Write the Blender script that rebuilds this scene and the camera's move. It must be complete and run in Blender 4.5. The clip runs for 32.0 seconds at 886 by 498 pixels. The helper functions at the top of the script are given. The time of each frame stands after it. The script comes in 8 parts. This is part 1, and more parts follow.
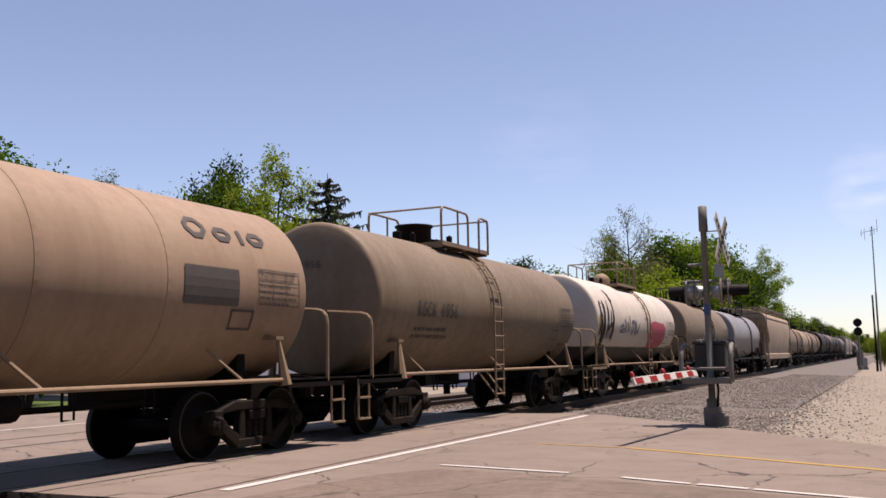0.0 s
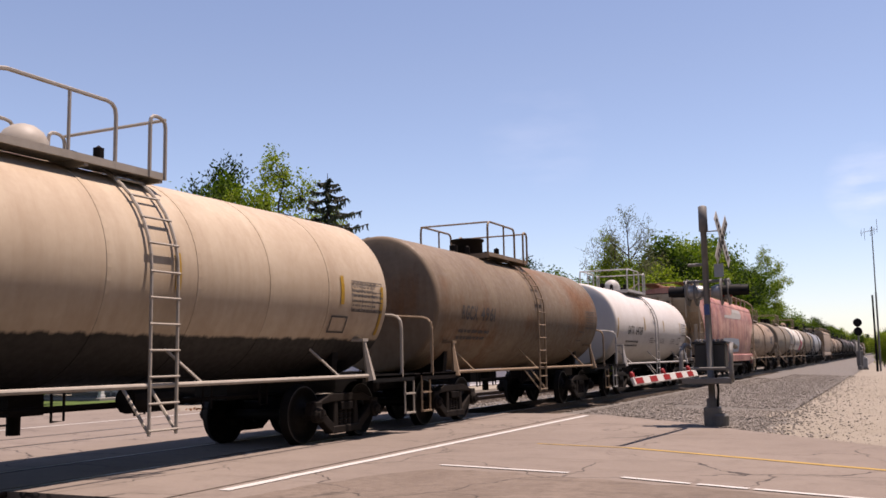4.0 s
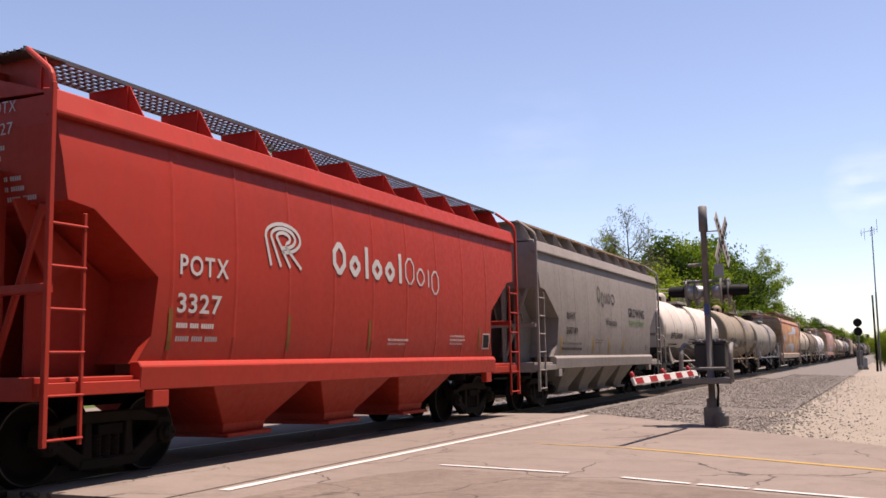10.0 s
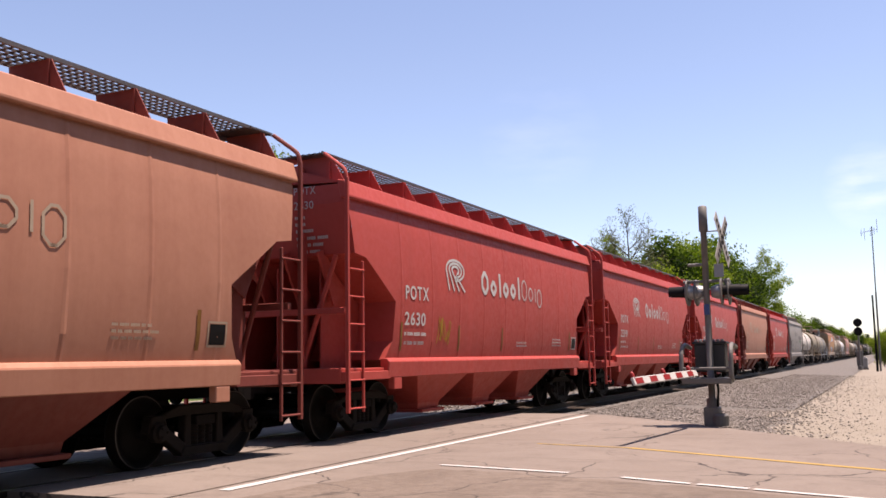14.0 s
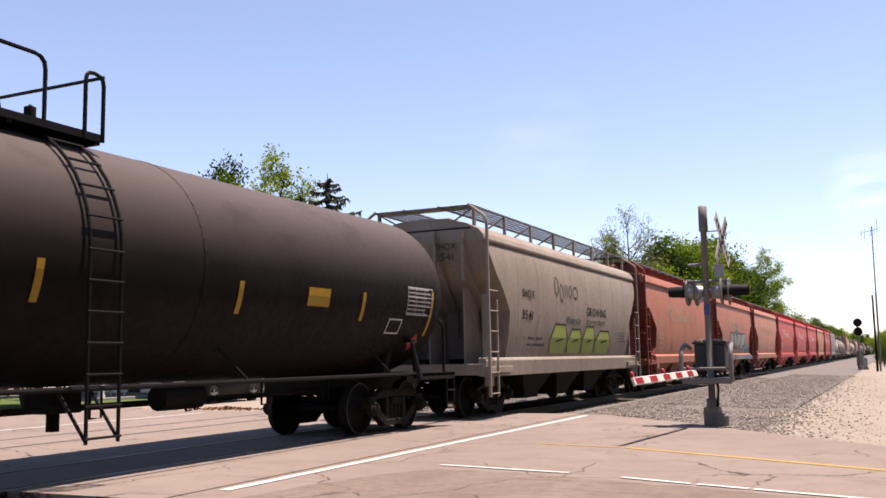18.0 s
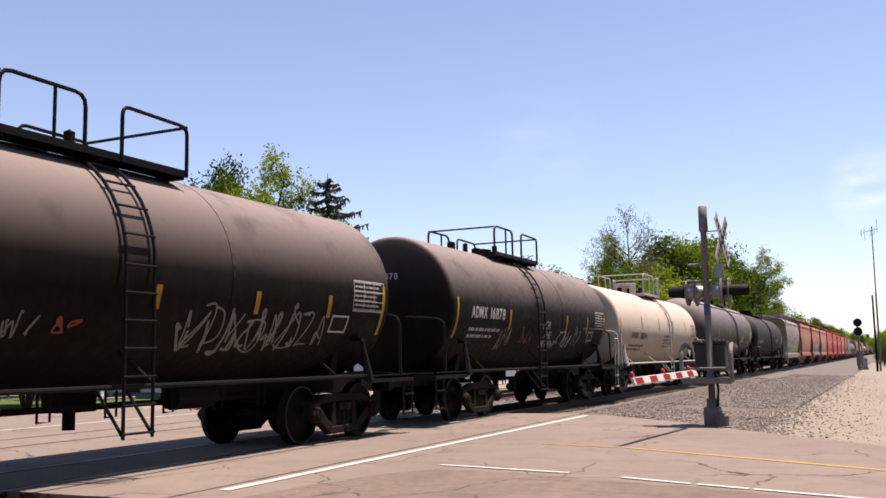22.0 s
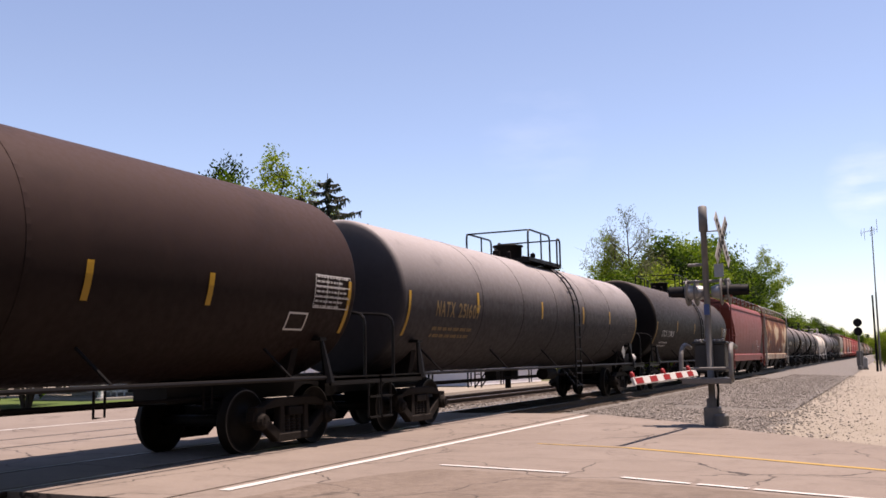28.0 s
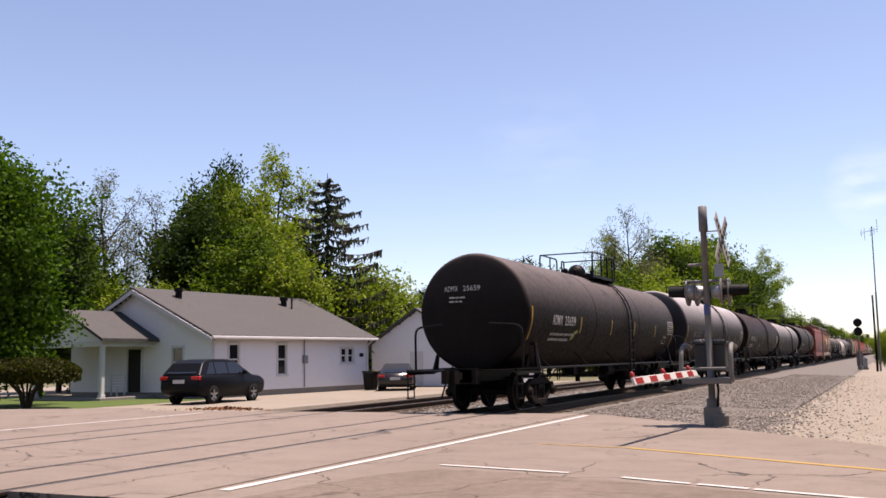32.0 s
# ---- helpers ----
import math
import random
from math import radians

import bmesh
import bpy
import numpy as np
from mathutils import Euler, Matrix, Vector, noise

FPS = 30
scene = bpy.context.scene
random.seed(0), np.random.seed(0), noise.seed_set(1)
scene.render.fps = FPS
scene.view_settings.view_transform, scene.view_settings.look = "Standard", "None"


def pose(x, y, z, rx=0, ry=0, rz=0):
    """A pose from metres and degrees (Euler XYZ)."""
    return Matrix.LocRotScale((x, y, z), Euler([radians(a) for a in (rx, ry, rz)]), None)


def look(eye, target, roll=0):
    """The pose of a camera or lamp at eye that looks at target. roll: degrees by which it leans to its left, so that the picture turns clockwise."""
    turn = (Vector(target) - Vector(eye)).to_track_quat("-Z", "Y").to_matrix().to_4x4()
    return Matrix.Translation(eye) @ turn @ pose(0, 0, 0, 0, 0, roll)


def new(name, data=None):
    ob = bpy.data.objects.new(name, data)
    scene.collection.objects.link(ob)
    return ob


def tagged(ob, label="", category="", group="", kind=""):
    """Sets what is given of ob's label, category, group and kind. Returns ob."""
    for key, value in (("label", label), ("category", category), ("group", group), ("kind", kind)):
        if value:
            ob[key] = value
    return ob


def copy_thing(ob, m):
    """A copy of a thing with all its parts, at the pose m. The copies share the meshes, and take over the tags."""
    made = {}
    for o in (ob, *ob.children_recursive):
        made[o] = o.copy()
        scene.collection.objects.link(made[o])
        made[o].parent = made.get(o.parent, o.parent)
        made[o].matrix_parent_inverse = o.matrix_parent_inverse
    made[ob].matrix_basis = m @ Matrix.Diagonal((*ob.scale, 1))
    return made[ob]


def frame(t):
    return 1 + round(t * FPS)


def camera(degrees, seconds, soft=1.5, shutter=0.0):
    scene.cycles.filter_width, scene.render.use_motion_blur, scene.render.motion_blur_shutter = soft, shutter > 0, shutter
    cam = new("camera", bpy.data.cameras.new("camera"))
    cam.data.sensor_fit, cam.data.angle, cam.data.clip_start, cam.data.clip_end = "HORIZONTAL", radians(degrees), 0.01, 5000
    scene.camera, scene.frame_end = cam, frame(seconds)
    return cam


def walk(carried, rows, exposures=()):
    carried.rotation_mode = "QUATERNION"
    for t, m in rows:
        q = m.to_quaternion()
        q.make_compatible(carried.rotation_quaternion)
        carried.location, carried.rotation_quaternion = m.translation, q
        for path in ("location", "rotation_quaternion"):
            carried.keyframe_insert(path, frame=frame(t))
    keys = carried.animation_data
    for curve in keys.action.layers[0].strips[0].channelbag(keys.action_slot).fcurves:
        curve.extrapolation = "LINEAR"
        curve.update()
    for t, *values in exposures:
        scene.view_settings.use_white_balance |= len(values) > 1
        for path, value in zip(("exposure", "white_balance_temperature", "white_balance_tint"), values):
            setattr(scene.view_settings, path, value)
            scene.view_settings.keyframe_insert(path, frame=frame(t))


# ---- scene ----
# ---- plan: x across the track (+ towards the viewer's side), y along it, z up from the rail tops ----
AXIS = -9.24          # centre line of the track that the train runs on
AXIS_FAR = -13.70     # centre line of the second track
SPEED = 16.25
cam = camera(50.7, 32.0, soft=1.6)
EYE = Vector((0, 0, 1.28))
YAW, PITCH = radians(25.2), radians(6.76)
AIM = EYE + Vector((-math.sin(YAW) * math.cos(PITCH), math.cos(YAW) * math.cos(PITCH), math.sin(PITCH)))
STILL = look(EYE, AIM, -1.07)
EXPO = 0.91
walk(cam, [(0, STILL), (32, STILL)], [(t, EXPO + e, 7120, 28) for t, e in ((0, -0.15), (1, -0.14), (2, 0.04), (2.5, -0.10), (3.5, -0.10), (5, -0.17), (6, -0.08), (8, -0.07), (9.3, -0.05), (10.5, 0.20), (13, 0.17), (15, 0.24), (16.5, 0.20), (17.5, 0.18), (18, 0.34), (20.2, 0.16), (21, -0.12), (22, 0.14), (23, 0.28), (24, 0.29), (26.5, 0.38), (27.3, 0.22), (28, 0.12), (29, 0.33), (30, 0.15), (31, 0.12), (32, 0.13))])

# ---- sky, sun, exposure ----
SUN_DIR = Vector((0.20, 0.16, 0.967)).normalized()
world = bpy.data.worlds.new("sky")
scene.world = world
world.use_nodes = True
wn = world.node_tree.nodes
wbg = wn["Background"]
sky = wn.new("ShaderNodeTexSky")
sky.sky_type = "NISHITA"
sky.sun_disc = False
sky.sun_elevation = math.asin(SUN_DIR.z)
sky.sun_rotation = math.atan2(SUN_DIR.x, SUN_DIR.y)
sky.air_density, sky.dust_density, sky.ozone_density = 1.0, 0.25, 1.5
# paler blue towards the horizon, and thin white cloud low over the yard
wl = world.node_tree.links.new
wco = wn.new("ShaderNodeTexCoord")
wsep = wn.new("ShaderNodeSeparateXYZ")
wl(wco.outputs["Generated"], wsep.inputs[0])
low = wn.new("ShaderNodeMapRange")
low.inputs["From Min"].default_value, low.inputs["From Max"].default_value = 0.30, 0.0
wl(wsep.outputs[2], low.inputs["Value"])
tint = wn.new("ShaderNodeMix")
tint.data_type, tint.blend_type = "RGBA", "MULTIPLY"
tint.inputs[7].default_value = (0.88, 0.98, 1.10, 1)
wl(low.outputs[0], tint.inputs[0])
wl(sky.outputs[0], tint.inputs[6])
wmap = wn.new("ShaderNodeMapping")
wmap.inputs["Scale"].default_value = (16, 16, 60)
wl(wco.outputs["Generated"], wmap.inputs["Vector"])
wno = wn.new("ShaderNodeTexNoise")
wno.inputs["Scale"].default_value, wno.inputs["Detail"].default_value = 1.0, 6
wl(wmap.outputs[0], wno.inputs["Vector"])
def wisp(way, wide, most):
    """Thin cloud about one direction of the sky."""
    dot = wn.new("ShaderNodeVectorMath")
    dot.operation = "DOT_PRODUCT"
    dot.inputs[1].default_value = way
    wl(wco.outputs["Generated"], dot.inputs[0])
    near = wn.new("ShaderNodeMapRange")
    near.inputs["From Min"].default_value, near.inputs["From Max"].default_value = 1 - wide, 1.0
    wl(dot.outputs["Value"], near.inputs["Value"])
    cl = wn.new("ShaderNodeMapRange")
    cl.inputs["From Min"].default_value, cl.inputs["From Max"].default_value, cl.inputs["To Max"].default_value = 0.36, 0.70, most
    wl(wno.outputs["Fac"], cl.inputs["Value"])
    m = wn.new("ShaderNodeMath")
    m.operation = "MULTIPLY"
    wl(near.outputs[0], m.inputs[0])
    wl(cl.outputs[0], m.inputs[1])
    return m.outputs[0]


both = wn.new("ShaderNodeMath")
both.operation = "ADD"
wl(wisp((-0.0050, 0.9872, 0.1596), 0.0010, 0.18), both.inputs[0])
wl(wisp((-0.3176, 0.9198, 0.2306), 0.0022, 0.05), both.inputs[1])
cloud = wn.new("ShaderNodeMix")
cloud.data_type = "RGBA"
cloud.inputs[7].default_value = (9.5, 9.8, 10.2, 1)
wl(both.outputs[0], cloud.inputs[0])
wl(tint.outputs[2], cloud.inputs[6])
wl(cloud.outputs[2], wbg.inputs[0])
wbg.inputs[1].default_value = 0.088
sun = new("sun", bpy.data.lights.new("sun", "SUN"))
sun.data.energy, sun.data.angle, sun.data.color = 5.0, radians(0.53), (1.0, 0.945, 0.84)
sun.matrix_world = look(SUN_DIR * 50, (0, 0, 0))


# ---- materials ----
TONE = 0.785     # scales all base colours down, so that shade reads deeper at this exposure


def toned(col, k=1.0):
    return tuple(q * TONE * k for q in col[:3]) + (1,)


def nodes_of(name):
    m = bpy.data.materials.new(name)
    m.use_nodes = True
    nt = m.node_tree
    return m, nt, nt.nodes["Principled BSDF"], nt.links.new


def mixc(nt, fac, a, b, mode="MIX"):
    n = nt.nodes.new("ShaderNodeMix")
    n.data_type, n.blend_type = "RGBA", mode
    for s, v in ((n.inputs[0], fac), (n.inputs[6], a), (n.inputs[7], b)):
        if hasattr(v, "is_output"):
            nt.links.new(v, s)
        else:
            s.default_value = v
    return n.outputs[2]


def noise_of(nt, vec, scale, detail=4, rough=0.6):
    n = nt.nodes.new("ShaderNodeTexNoise")
    n.inputs["Scale"].default_value, n.inputs["Detail"].default_value, n.inputs["Roughness"].default_value = scale, detail, rough
    if vec:
        nt.links.new(vec, n.inputs["Vector"])
    return n.outputs["Fac"]


def ramp_of(nt, fac, lo, hi):
    n = nt.nodes.new("ShaderNodeMapRange")
    n.inputs["From Min"].default_value, n.inputs["From Max"].default_value = lo, hi
    nt.links.new(fac, n.inputs["Value"])
    return n.outputs[0]


def coords(nt, scale=(1, 1, 1), kind="Object"):
    c = nt.nodes.new("ShaderNodeTexCoord")
    m = nt.nodes.new("ShaderNodeMapping")
    m.inputs["Scale"].default_value = scale
    nt.links.new(c.outputs[kind], m.inputs["Vector"])
    return m.outputs[0]


def bump_of(nt, bsdf, height, strength, dist=0.02):
    b = nt.nodes.new("ShaderNodeBump")
    b.inputs["Strength"].default_value, b.inputs["Distance"].default_value = strength, dist
    nt.links.new(height, b.inputs["Height"])
    nt.links.new(b.outputs[0], bsdf.inputs["Normal"])


def plain(name, col, rough=0.6, metal=0.0, var=0.25, scale=6.0):
    """A surface of one paint with uneven dirt at two scales."""
    m, nt, b, link = nodes_of(name)
    col = toned(col)
    v = coords(nt)
    n1 = ramp_of(nt, noise_of(nt, v, scale), 0.3, 0.75)
    n2 = ramp_of(nt, noise_of(nt, v, scale * 0.17, 2), 0.35, 0.7)
    dark = tuple(c * (1 - var) for c in col[:3]) + (1,)
    c1 = mixc(nt, n1, col, dark)
    c2 = mixc(nt, n2, c1, tuple(c * (1 - var * 0.6) for c in col[:3]) + (1,))
    link(c2, b.inputs["Base Color"])
    b.inputs["Roughness"].default_value, b.inputs["Metallic"].default_value = rough, metal
    if rough > 0.4 and not metal:
        b.inputs["Specular IOR Level"].default_value = 0.25 if max(col[:3]) > 0.04 else 0.1
    return m


def carpaint(name, col, dirt, amount=0.4, rough=0.5, rust=None, rust_lo=0.6, low=None, low_z=1.7, seed=0.0, lit_dust=None, soft=0.12):
    """Weathered paint of a railway wagon: streaks of dirt that run down, blotches, rust, a second colour along the
    bottom, dusty tops painted as sunlit.
    """
    fade = lambda q: toned(q, 0.66) if q else q
    col, dirt, rust, low, lit_dust = fade(col), fade(dirt), fade(rust), fade(low), fade(lit_dust)
    m, nt, b, link = nodes_of(name)
    c = nt.nodes.new("ShaderNodeTexCoord")
    off = nt.nodes.new("ShaderNodeVectorMath")
    off.inputs[1].default_value = (seed * 7.3, seed * 3.1, 0)
    link(c.outputs["Object"], off.inputs[0])

    def mapped(sc):
        mp = nt.nodes.new("ShaderNodeMapping")
        mp.inputs["Scale"].default_value = sc
        link(off.outputs[0], mp.inputs["Vector"])
        return mp.outputs[0]
    streak = ramp_of(nt, noise_of(nt, mapped((2, 3.2, 0.22)), 1.0, 5, 0.65), 0.42, 0.72)
    blotch = ramp_of(nt, noise_of(nt, mapped((0.5, 0.45, 0.6)), 1.0, 3), 0.38, 0.68)
    fine = ramp_of(nt, noise_of(nt, mapped((9, 9, 9)), 1.0, 4), 0.35, 0.7)
    mul = nt.nodes.new("ShaderNodeMath")
    mul.operation = "MULTIPLY"
    link(streak, mul.inputs[0])
    mul.inputs[1].default_value = amount
    mul2 = nt.nodes.new("ShaderNodeMath")
    mul2.operation = "MULTIPLY"
    link(blotch, mul2.inputs[0])
    mul2.inputs[1].default_value = amount * 0.8
    mul3 = nt.nodes.new("ShaderNodeMath")
    mul3.operation = "MULTIPLY"
    link(fine, mul3.inputs[0])
    mul3.inputs[1].default_value = amount * 0.25
    out = mixc(nt, mul.outputs[0], col, dirt)
    out = mixc(nt, mul2.outputs[0], out, dirt)
    out = mixc(nt, mul3.outputs[0], out, tuple(x * 0.6 for x in dirt[:3]) + (1,))
    sep = nt.nodes.new("ShaderNodeSeparateXYZ")
    link(c.outputs["Object"], sep.inputs[0])
    # paler where faces turn up: sunlight on dusty tops put into the colour
    if lit_dust:
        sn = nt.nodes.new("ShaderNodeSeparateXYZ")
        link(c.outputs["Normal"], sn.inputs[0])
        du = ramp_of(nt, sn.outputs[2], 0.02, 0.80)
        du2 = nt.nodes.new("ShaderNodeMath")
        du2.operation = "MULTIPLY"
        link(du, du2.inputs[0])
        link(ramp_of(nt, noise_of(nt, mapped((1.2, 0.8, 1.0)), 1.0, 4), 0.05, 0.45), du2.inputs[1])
        out = mixc(nt, du2.outputs[0], out, lit_dust)
    if rust:
        rs = nt.nodes.new("ShaderNodeMath")
        rs.operation = "ADD"
        link(noise_of(nt, mapped((1.1, 1.5, 0.16)), 1.0, 5, 0.7), rs.inputs[0])
        link(noise_of(nt, mapped((0.35, 0.3, 0.8)), 1.0, 2), rs.inputs[1])
        hf = ramp_of(nt, rs.outputs[0], rust_lo * 2 - soft, rust_lo * 2 + soft + 0.04)
        r2 = mixc(nt, fine, rust, tuple(x * 0.72 for x in rust[:3]) + (1,))
        out = mixc(nt, hf, out, r2)
    if low:
        e = nt.nodes.new("ShaderNodeMath")
        e.operation = "MULTIPLY_ADD"
        link(noise_of(nt, mapped((1, 6, 3)), 1.0, 3), e.inputs[0])
        e.inputs[1].default_value = 0.12
        link(sep.outputs[2], e.inputs[2])
        out = mixc(nt, ramp_of(nt, e.outputs[0], low_z + 0.07, low_z + 0.03), out, low)
    link(out, b.inputs["Base Color"])
    link(ramp_to(nt, fine, rough, rough + 0.22), b.inputs["Roughness"])
    b.inputs["Specular IOR Level"].default_value = 0.08 if lit_dust else 0.25
    bump_of(nt, b, noise_of(nt, mapped((1.3, 1.0, 1.3)), 1.0, 2), 0.25, 0.03)
    return m


def ramp_to(nt, fac, lo, hi):
    n = nt.nodes.new("ShaderNodeMapRange")
    n.inputs["To Min"].default_value, n.inputs["To Max"].default_value = lo, hi
    nt.links.new(fac, n.inputs["Value"])
    return n.outputs[0]


def ground_mat(name, cols, scale, bump=0.4, rough=0.9, cell=0.0, crack=None, big=0.25):
    m, nt, b, link = nodes_of(name)
    cols = [toned(q) for q in cols]
    v = coords(nt)
    n1 = ramp_of(nt, noise_of(nt, v, scale, 6, 0.7), 0.3, 0.72)
    n2 = ramp_of(nt, noise_of(nt, v, big, 4), 0.35, 0.68)
    out = mixc(nt, n1, cols[0], cols[1])
    n3 = ramp_of(nt, noise_of(nt, v, big * 6, 5, 0.75), 0.5, 0.72)
    m3 = nt.nodes.new("ShaderNodeMath")
    m3.operation = "MULTIPLY"
    link(n3, m3.inputs[0])
    m3.inputs[1].default_value = 0.55
    out = mixc(nt, m3.outputs[0], out, tuple(q * 0.72 for q in cols[2][:3]) + (1,))
    mm = nt.nodes.new("ShaderNodeMath")
    mm.operation = "MULTIPLY"
    link(n2, mm.inputs[0])
    mm.inputs[1].default_value = 0.6
    out = mixc(nt, mm.outputs[0], out, cols[2])
    h = n1
    if cell:
        vo = nt.nodes.new("ShaderNodeTexVoronoi")
        vo.inputs["Scale"].default_value = cell
        link(v, vo.inputs["Vector"])
        out = mixc(nt, 0.4, out, mixc(nt, ramp_of(nt, vo.outputs["Color"], 0.0, 1.0), cols[0], cols[3]))
        h = vo.outputs["Distance"]
    if crack:
        mp = nt.nodes.new("ShaderNodeMapping")
        mp.inputs["Rotation"].default_value = (0, 0, radians(20))
        mp.inputs["Scale"].default_value = (0.55, 3.2, 1)
        link(v, mp.inputs["Vector"])
        for sc, lo, hi, k in ((0.8, 0.56, 0.72, 0.45), (2.6, 0.62, 0.75, 0.5)):
            ms = nt.nodes.new("ShaderNodeMath")
            ms.operation = "MULTIPLY"
            link(ramp_of(nt, noise_of(nt, mp.outputs[0], sc, 5, 0.7), lo, hi), ms.inputs[0])
            ms.inputs[1].default_value = k
            out = mixc(nt, ms.outputs[0], out, tuple(q * 0.5 for q in cols[2][:3]) + (1,))
        vw = nt.nodes.new("ShaderNodeVectorMath")
        wob = nt.nodes.new("ShaderNodeTexNoise")
        wob.inputs["Scale"].default_value = 0.9
        wob.inputs["Detail"].default_value = 5
        link(v, wob.inputs["Vector"])
        vw.operation = "MULTIPLY_ADD"
        link(wob.outputs["Color"], vw.inputs[0])
        vw.inputs[1].default_value = (1.6, 1.6, 0)
        link(v, vw.inputs[2])
        vo = nt.nodes.new("ShaderNodeTexVoronoi")
        vo.feature = "DISTANCE_TO_EDGE"
        vo.inputs["Scale"].default_value = 0.42
        link(vw.outputs[0], vo.inputs["Vector"])
        cf = ramp_of(nt, vo.outputs["Distance"], 0.008, 0.002)
        gate = ramp_of(nt, noise_of(nt, v, 0.35, 2), 0.38, 0.55)
        mg = nt.nodes.new("ShaderNodeMath")
        mg.operation = "MULTIPLY"
        link(cf, mg.inputs[0])
        link(gate, mg.inputs[1])
        out = mixc(nt, mg.outputs[0], out, crack)
    link(out, b.inputs["Base Color"])
    b.inputs["Roughness"].default_value = rough
    b.inputs["Specular IOR Level"].default_value = 0.25
    bump_of(nt, b, h, bump, 0.02)
    return m


def leaf_mat(name, a, bcol, c):
    m, nt, b, link = nodes_of(name)
    a, bcol, c = toned(a), toned(bcol), toned(c)
    g = nt.nodes.new("ShaderNodeNewGeometry")
    r = nt.nodes.new("ShaderNodeValToRGB")
    r.color_ramp.elements[0].color, r.color_ramp.elements[1].color = a, c
    e = r.color_ramp.elements.new(0.5)
    e.color = bcol
    link(g.outputs["Random Per Island"], r.inputs[0])
    link(r.outputs[0], b.inputs["Base Color"])
    b.inputs["Roughness"].default_value = 0.7
    b.inputs["Specular IOR Level"].default_value = 0.12
    tr = nt.nodes.new("ShaderNodeBsdfTranslucent")
    link(mixc(nt, 1.0, r.outputs[0], (1.3, 1.5, 0.5, 1), "MULTIPLY"), tr.inputs[0])
    mx = nt.nodes.new("ShaderNodeMixShader")
    mx.inputs[0].default_value = 0.32
    link(b.outputs[0], mx.inputs[1])
    link(tr.outputs[0], mx.inputs[2])
    link(mx.outputs[0], nt.nodes["Material Output"].inputs[0])
    return m


M_STEEL = plain("running_gear_steel", (0.013, 0.010, 0.009, 1), 0.75, 0.0, 0.5, 9)
M_WHEEL = plain("wheel_steel", (0.010, 0.0085, 0.0075, 1), 0.65, 0.0, 0.4, 7)
M_TREAD = plain("polished_rim", (0.07, 0.065, 0.06, 1), 0.45, 0.5, 0.2, 9)
M_RAIL = plain("rail_steel", (0.05, 0.03, 0.02, 1), 0.7, 0.2, 0.4, 9)
M_RAILTOP = plain("rail_head", (0.30, 0.28, 0.26, 1), 0.35, 0.9, 0.2, 9)
M_FRAME = plain("dusty_cast_steel", (0.024, 0.019, 0.016, 1), 0.75, 0.0, 0.5, 5)
M_BOX = plain("dark_grey_box_paint", (0.055, 0.054, 0.052, 1), 0.6, 0.0, 0.3, 6)
M_BLACK = plain("black_paint", (0.011, 0.010, 0.010, 1), 0.5, 0.0, 0.3, 8)
M_WHITE = plain("white_stencil", (0.585, 0.578, 0.555, 1), 0.6, 0.0, 0.15, 9)
M_FADED = plain("faded_stencil", (0.270, 0.255, 0.240, 1), 0.7, 0.0, 0.4, 9)
M_TAN_STENCIL = plain("tan_stencil", (0.272, 0.184, 0.080, 1), 0.7, 0.0, 0.4, 9)
M_INK = plain("black_stencil", (0.022, 0.02, 0.022, 1), 0.6, 0.0, 0.3, 9)
M_INKFADE = plain("faded_dark_stencil", (0.10, 0.09, 0.085, 1), 0.7, 0.0, 0.35, 9)
M_YEL = plain("yellow_strip", (0.465, 0.270, 0.022, 1), 0.5, 0.0, 0.3, 9)
M_REDP = plain("red_paint", (0.315, 0.022, 0.022, 1), 0.5, 0.0, 0.2, 9)
M_GREEN = plain("green_stencil", (0.070, 0.182, 0.042, 1), 0.6, 0.0, 0.2, 9)
M_BLUEF = plain("faded_blue_paint", (0.175, 0.203, 0.294, 1), 0.6, 0.0, 0.4, 9)
M_LILAC = plain("faded_lilac_lettering", (0.255, 0.247, 0.330, 1), 0.6, 0.0, 0.25, 9)
M_ALU = plain("galvanised_metal", (0.338, 0.338, 0.338, 1), 0.45, 0.6, 0.25, 12)
M_GREYMAST = plain("weathered_aluminium", (0.20, 0.19, 0.175, 1), 0.65, 0.1, 0.4, 10)
M_SIL = plain("silver_grey_spray", (0.247, 0.247, 0.262, 1), 0.45, 0.1, 0.3, 9)
M_SPRAYBLUE = plain("blue_spray", (0.07, 0.16, 0.27, 1), 0.6, 0.0, 0.35, 9)
M_SPRAYGREEN = plain("pale_green_spray", (0.36, 0.44, 0.10, 1), 0.6, 0.0, 0.2, 9)
M_SPRAYRED = plain("red_brown_spray", (0.28, 0.08, 0.04, 1), 0.6, 0.0, 0.3, 9)
M_PINK = plain("pink_spray", (0.525, 0.070, 0.112, 1), 0.6, 0.0, 0.3, 9)
M_GALV = plain("galvanised_grating", (0.16, 0.15, 0.15, 1), 0.55, 0.5, 0.3, 12)

# ---- mesh helpers ----
def part(name, bm, material, parent, label="", smooth=False):
    me = bpy.data.meshes.new(name)
    bm.to_mesh(me)
    bm.free()
    return part_mesh(name, me, material, parent, label, smooth=smooth)


def part_mesh(name, me, material, parent, label="", at=None, smooth=False):
    if not me.materials:
        me.materials.append(material)
    if smooth:
        me.polygons.foreach_set("use_smooth", [True] * len(me.polygons))
    ob = new(name, me)
    if parent:
        ob.parent = parent
    if at is not None:
        ob.matrix_basis = at
    if label:
        tagged(ob, label)
    return ob


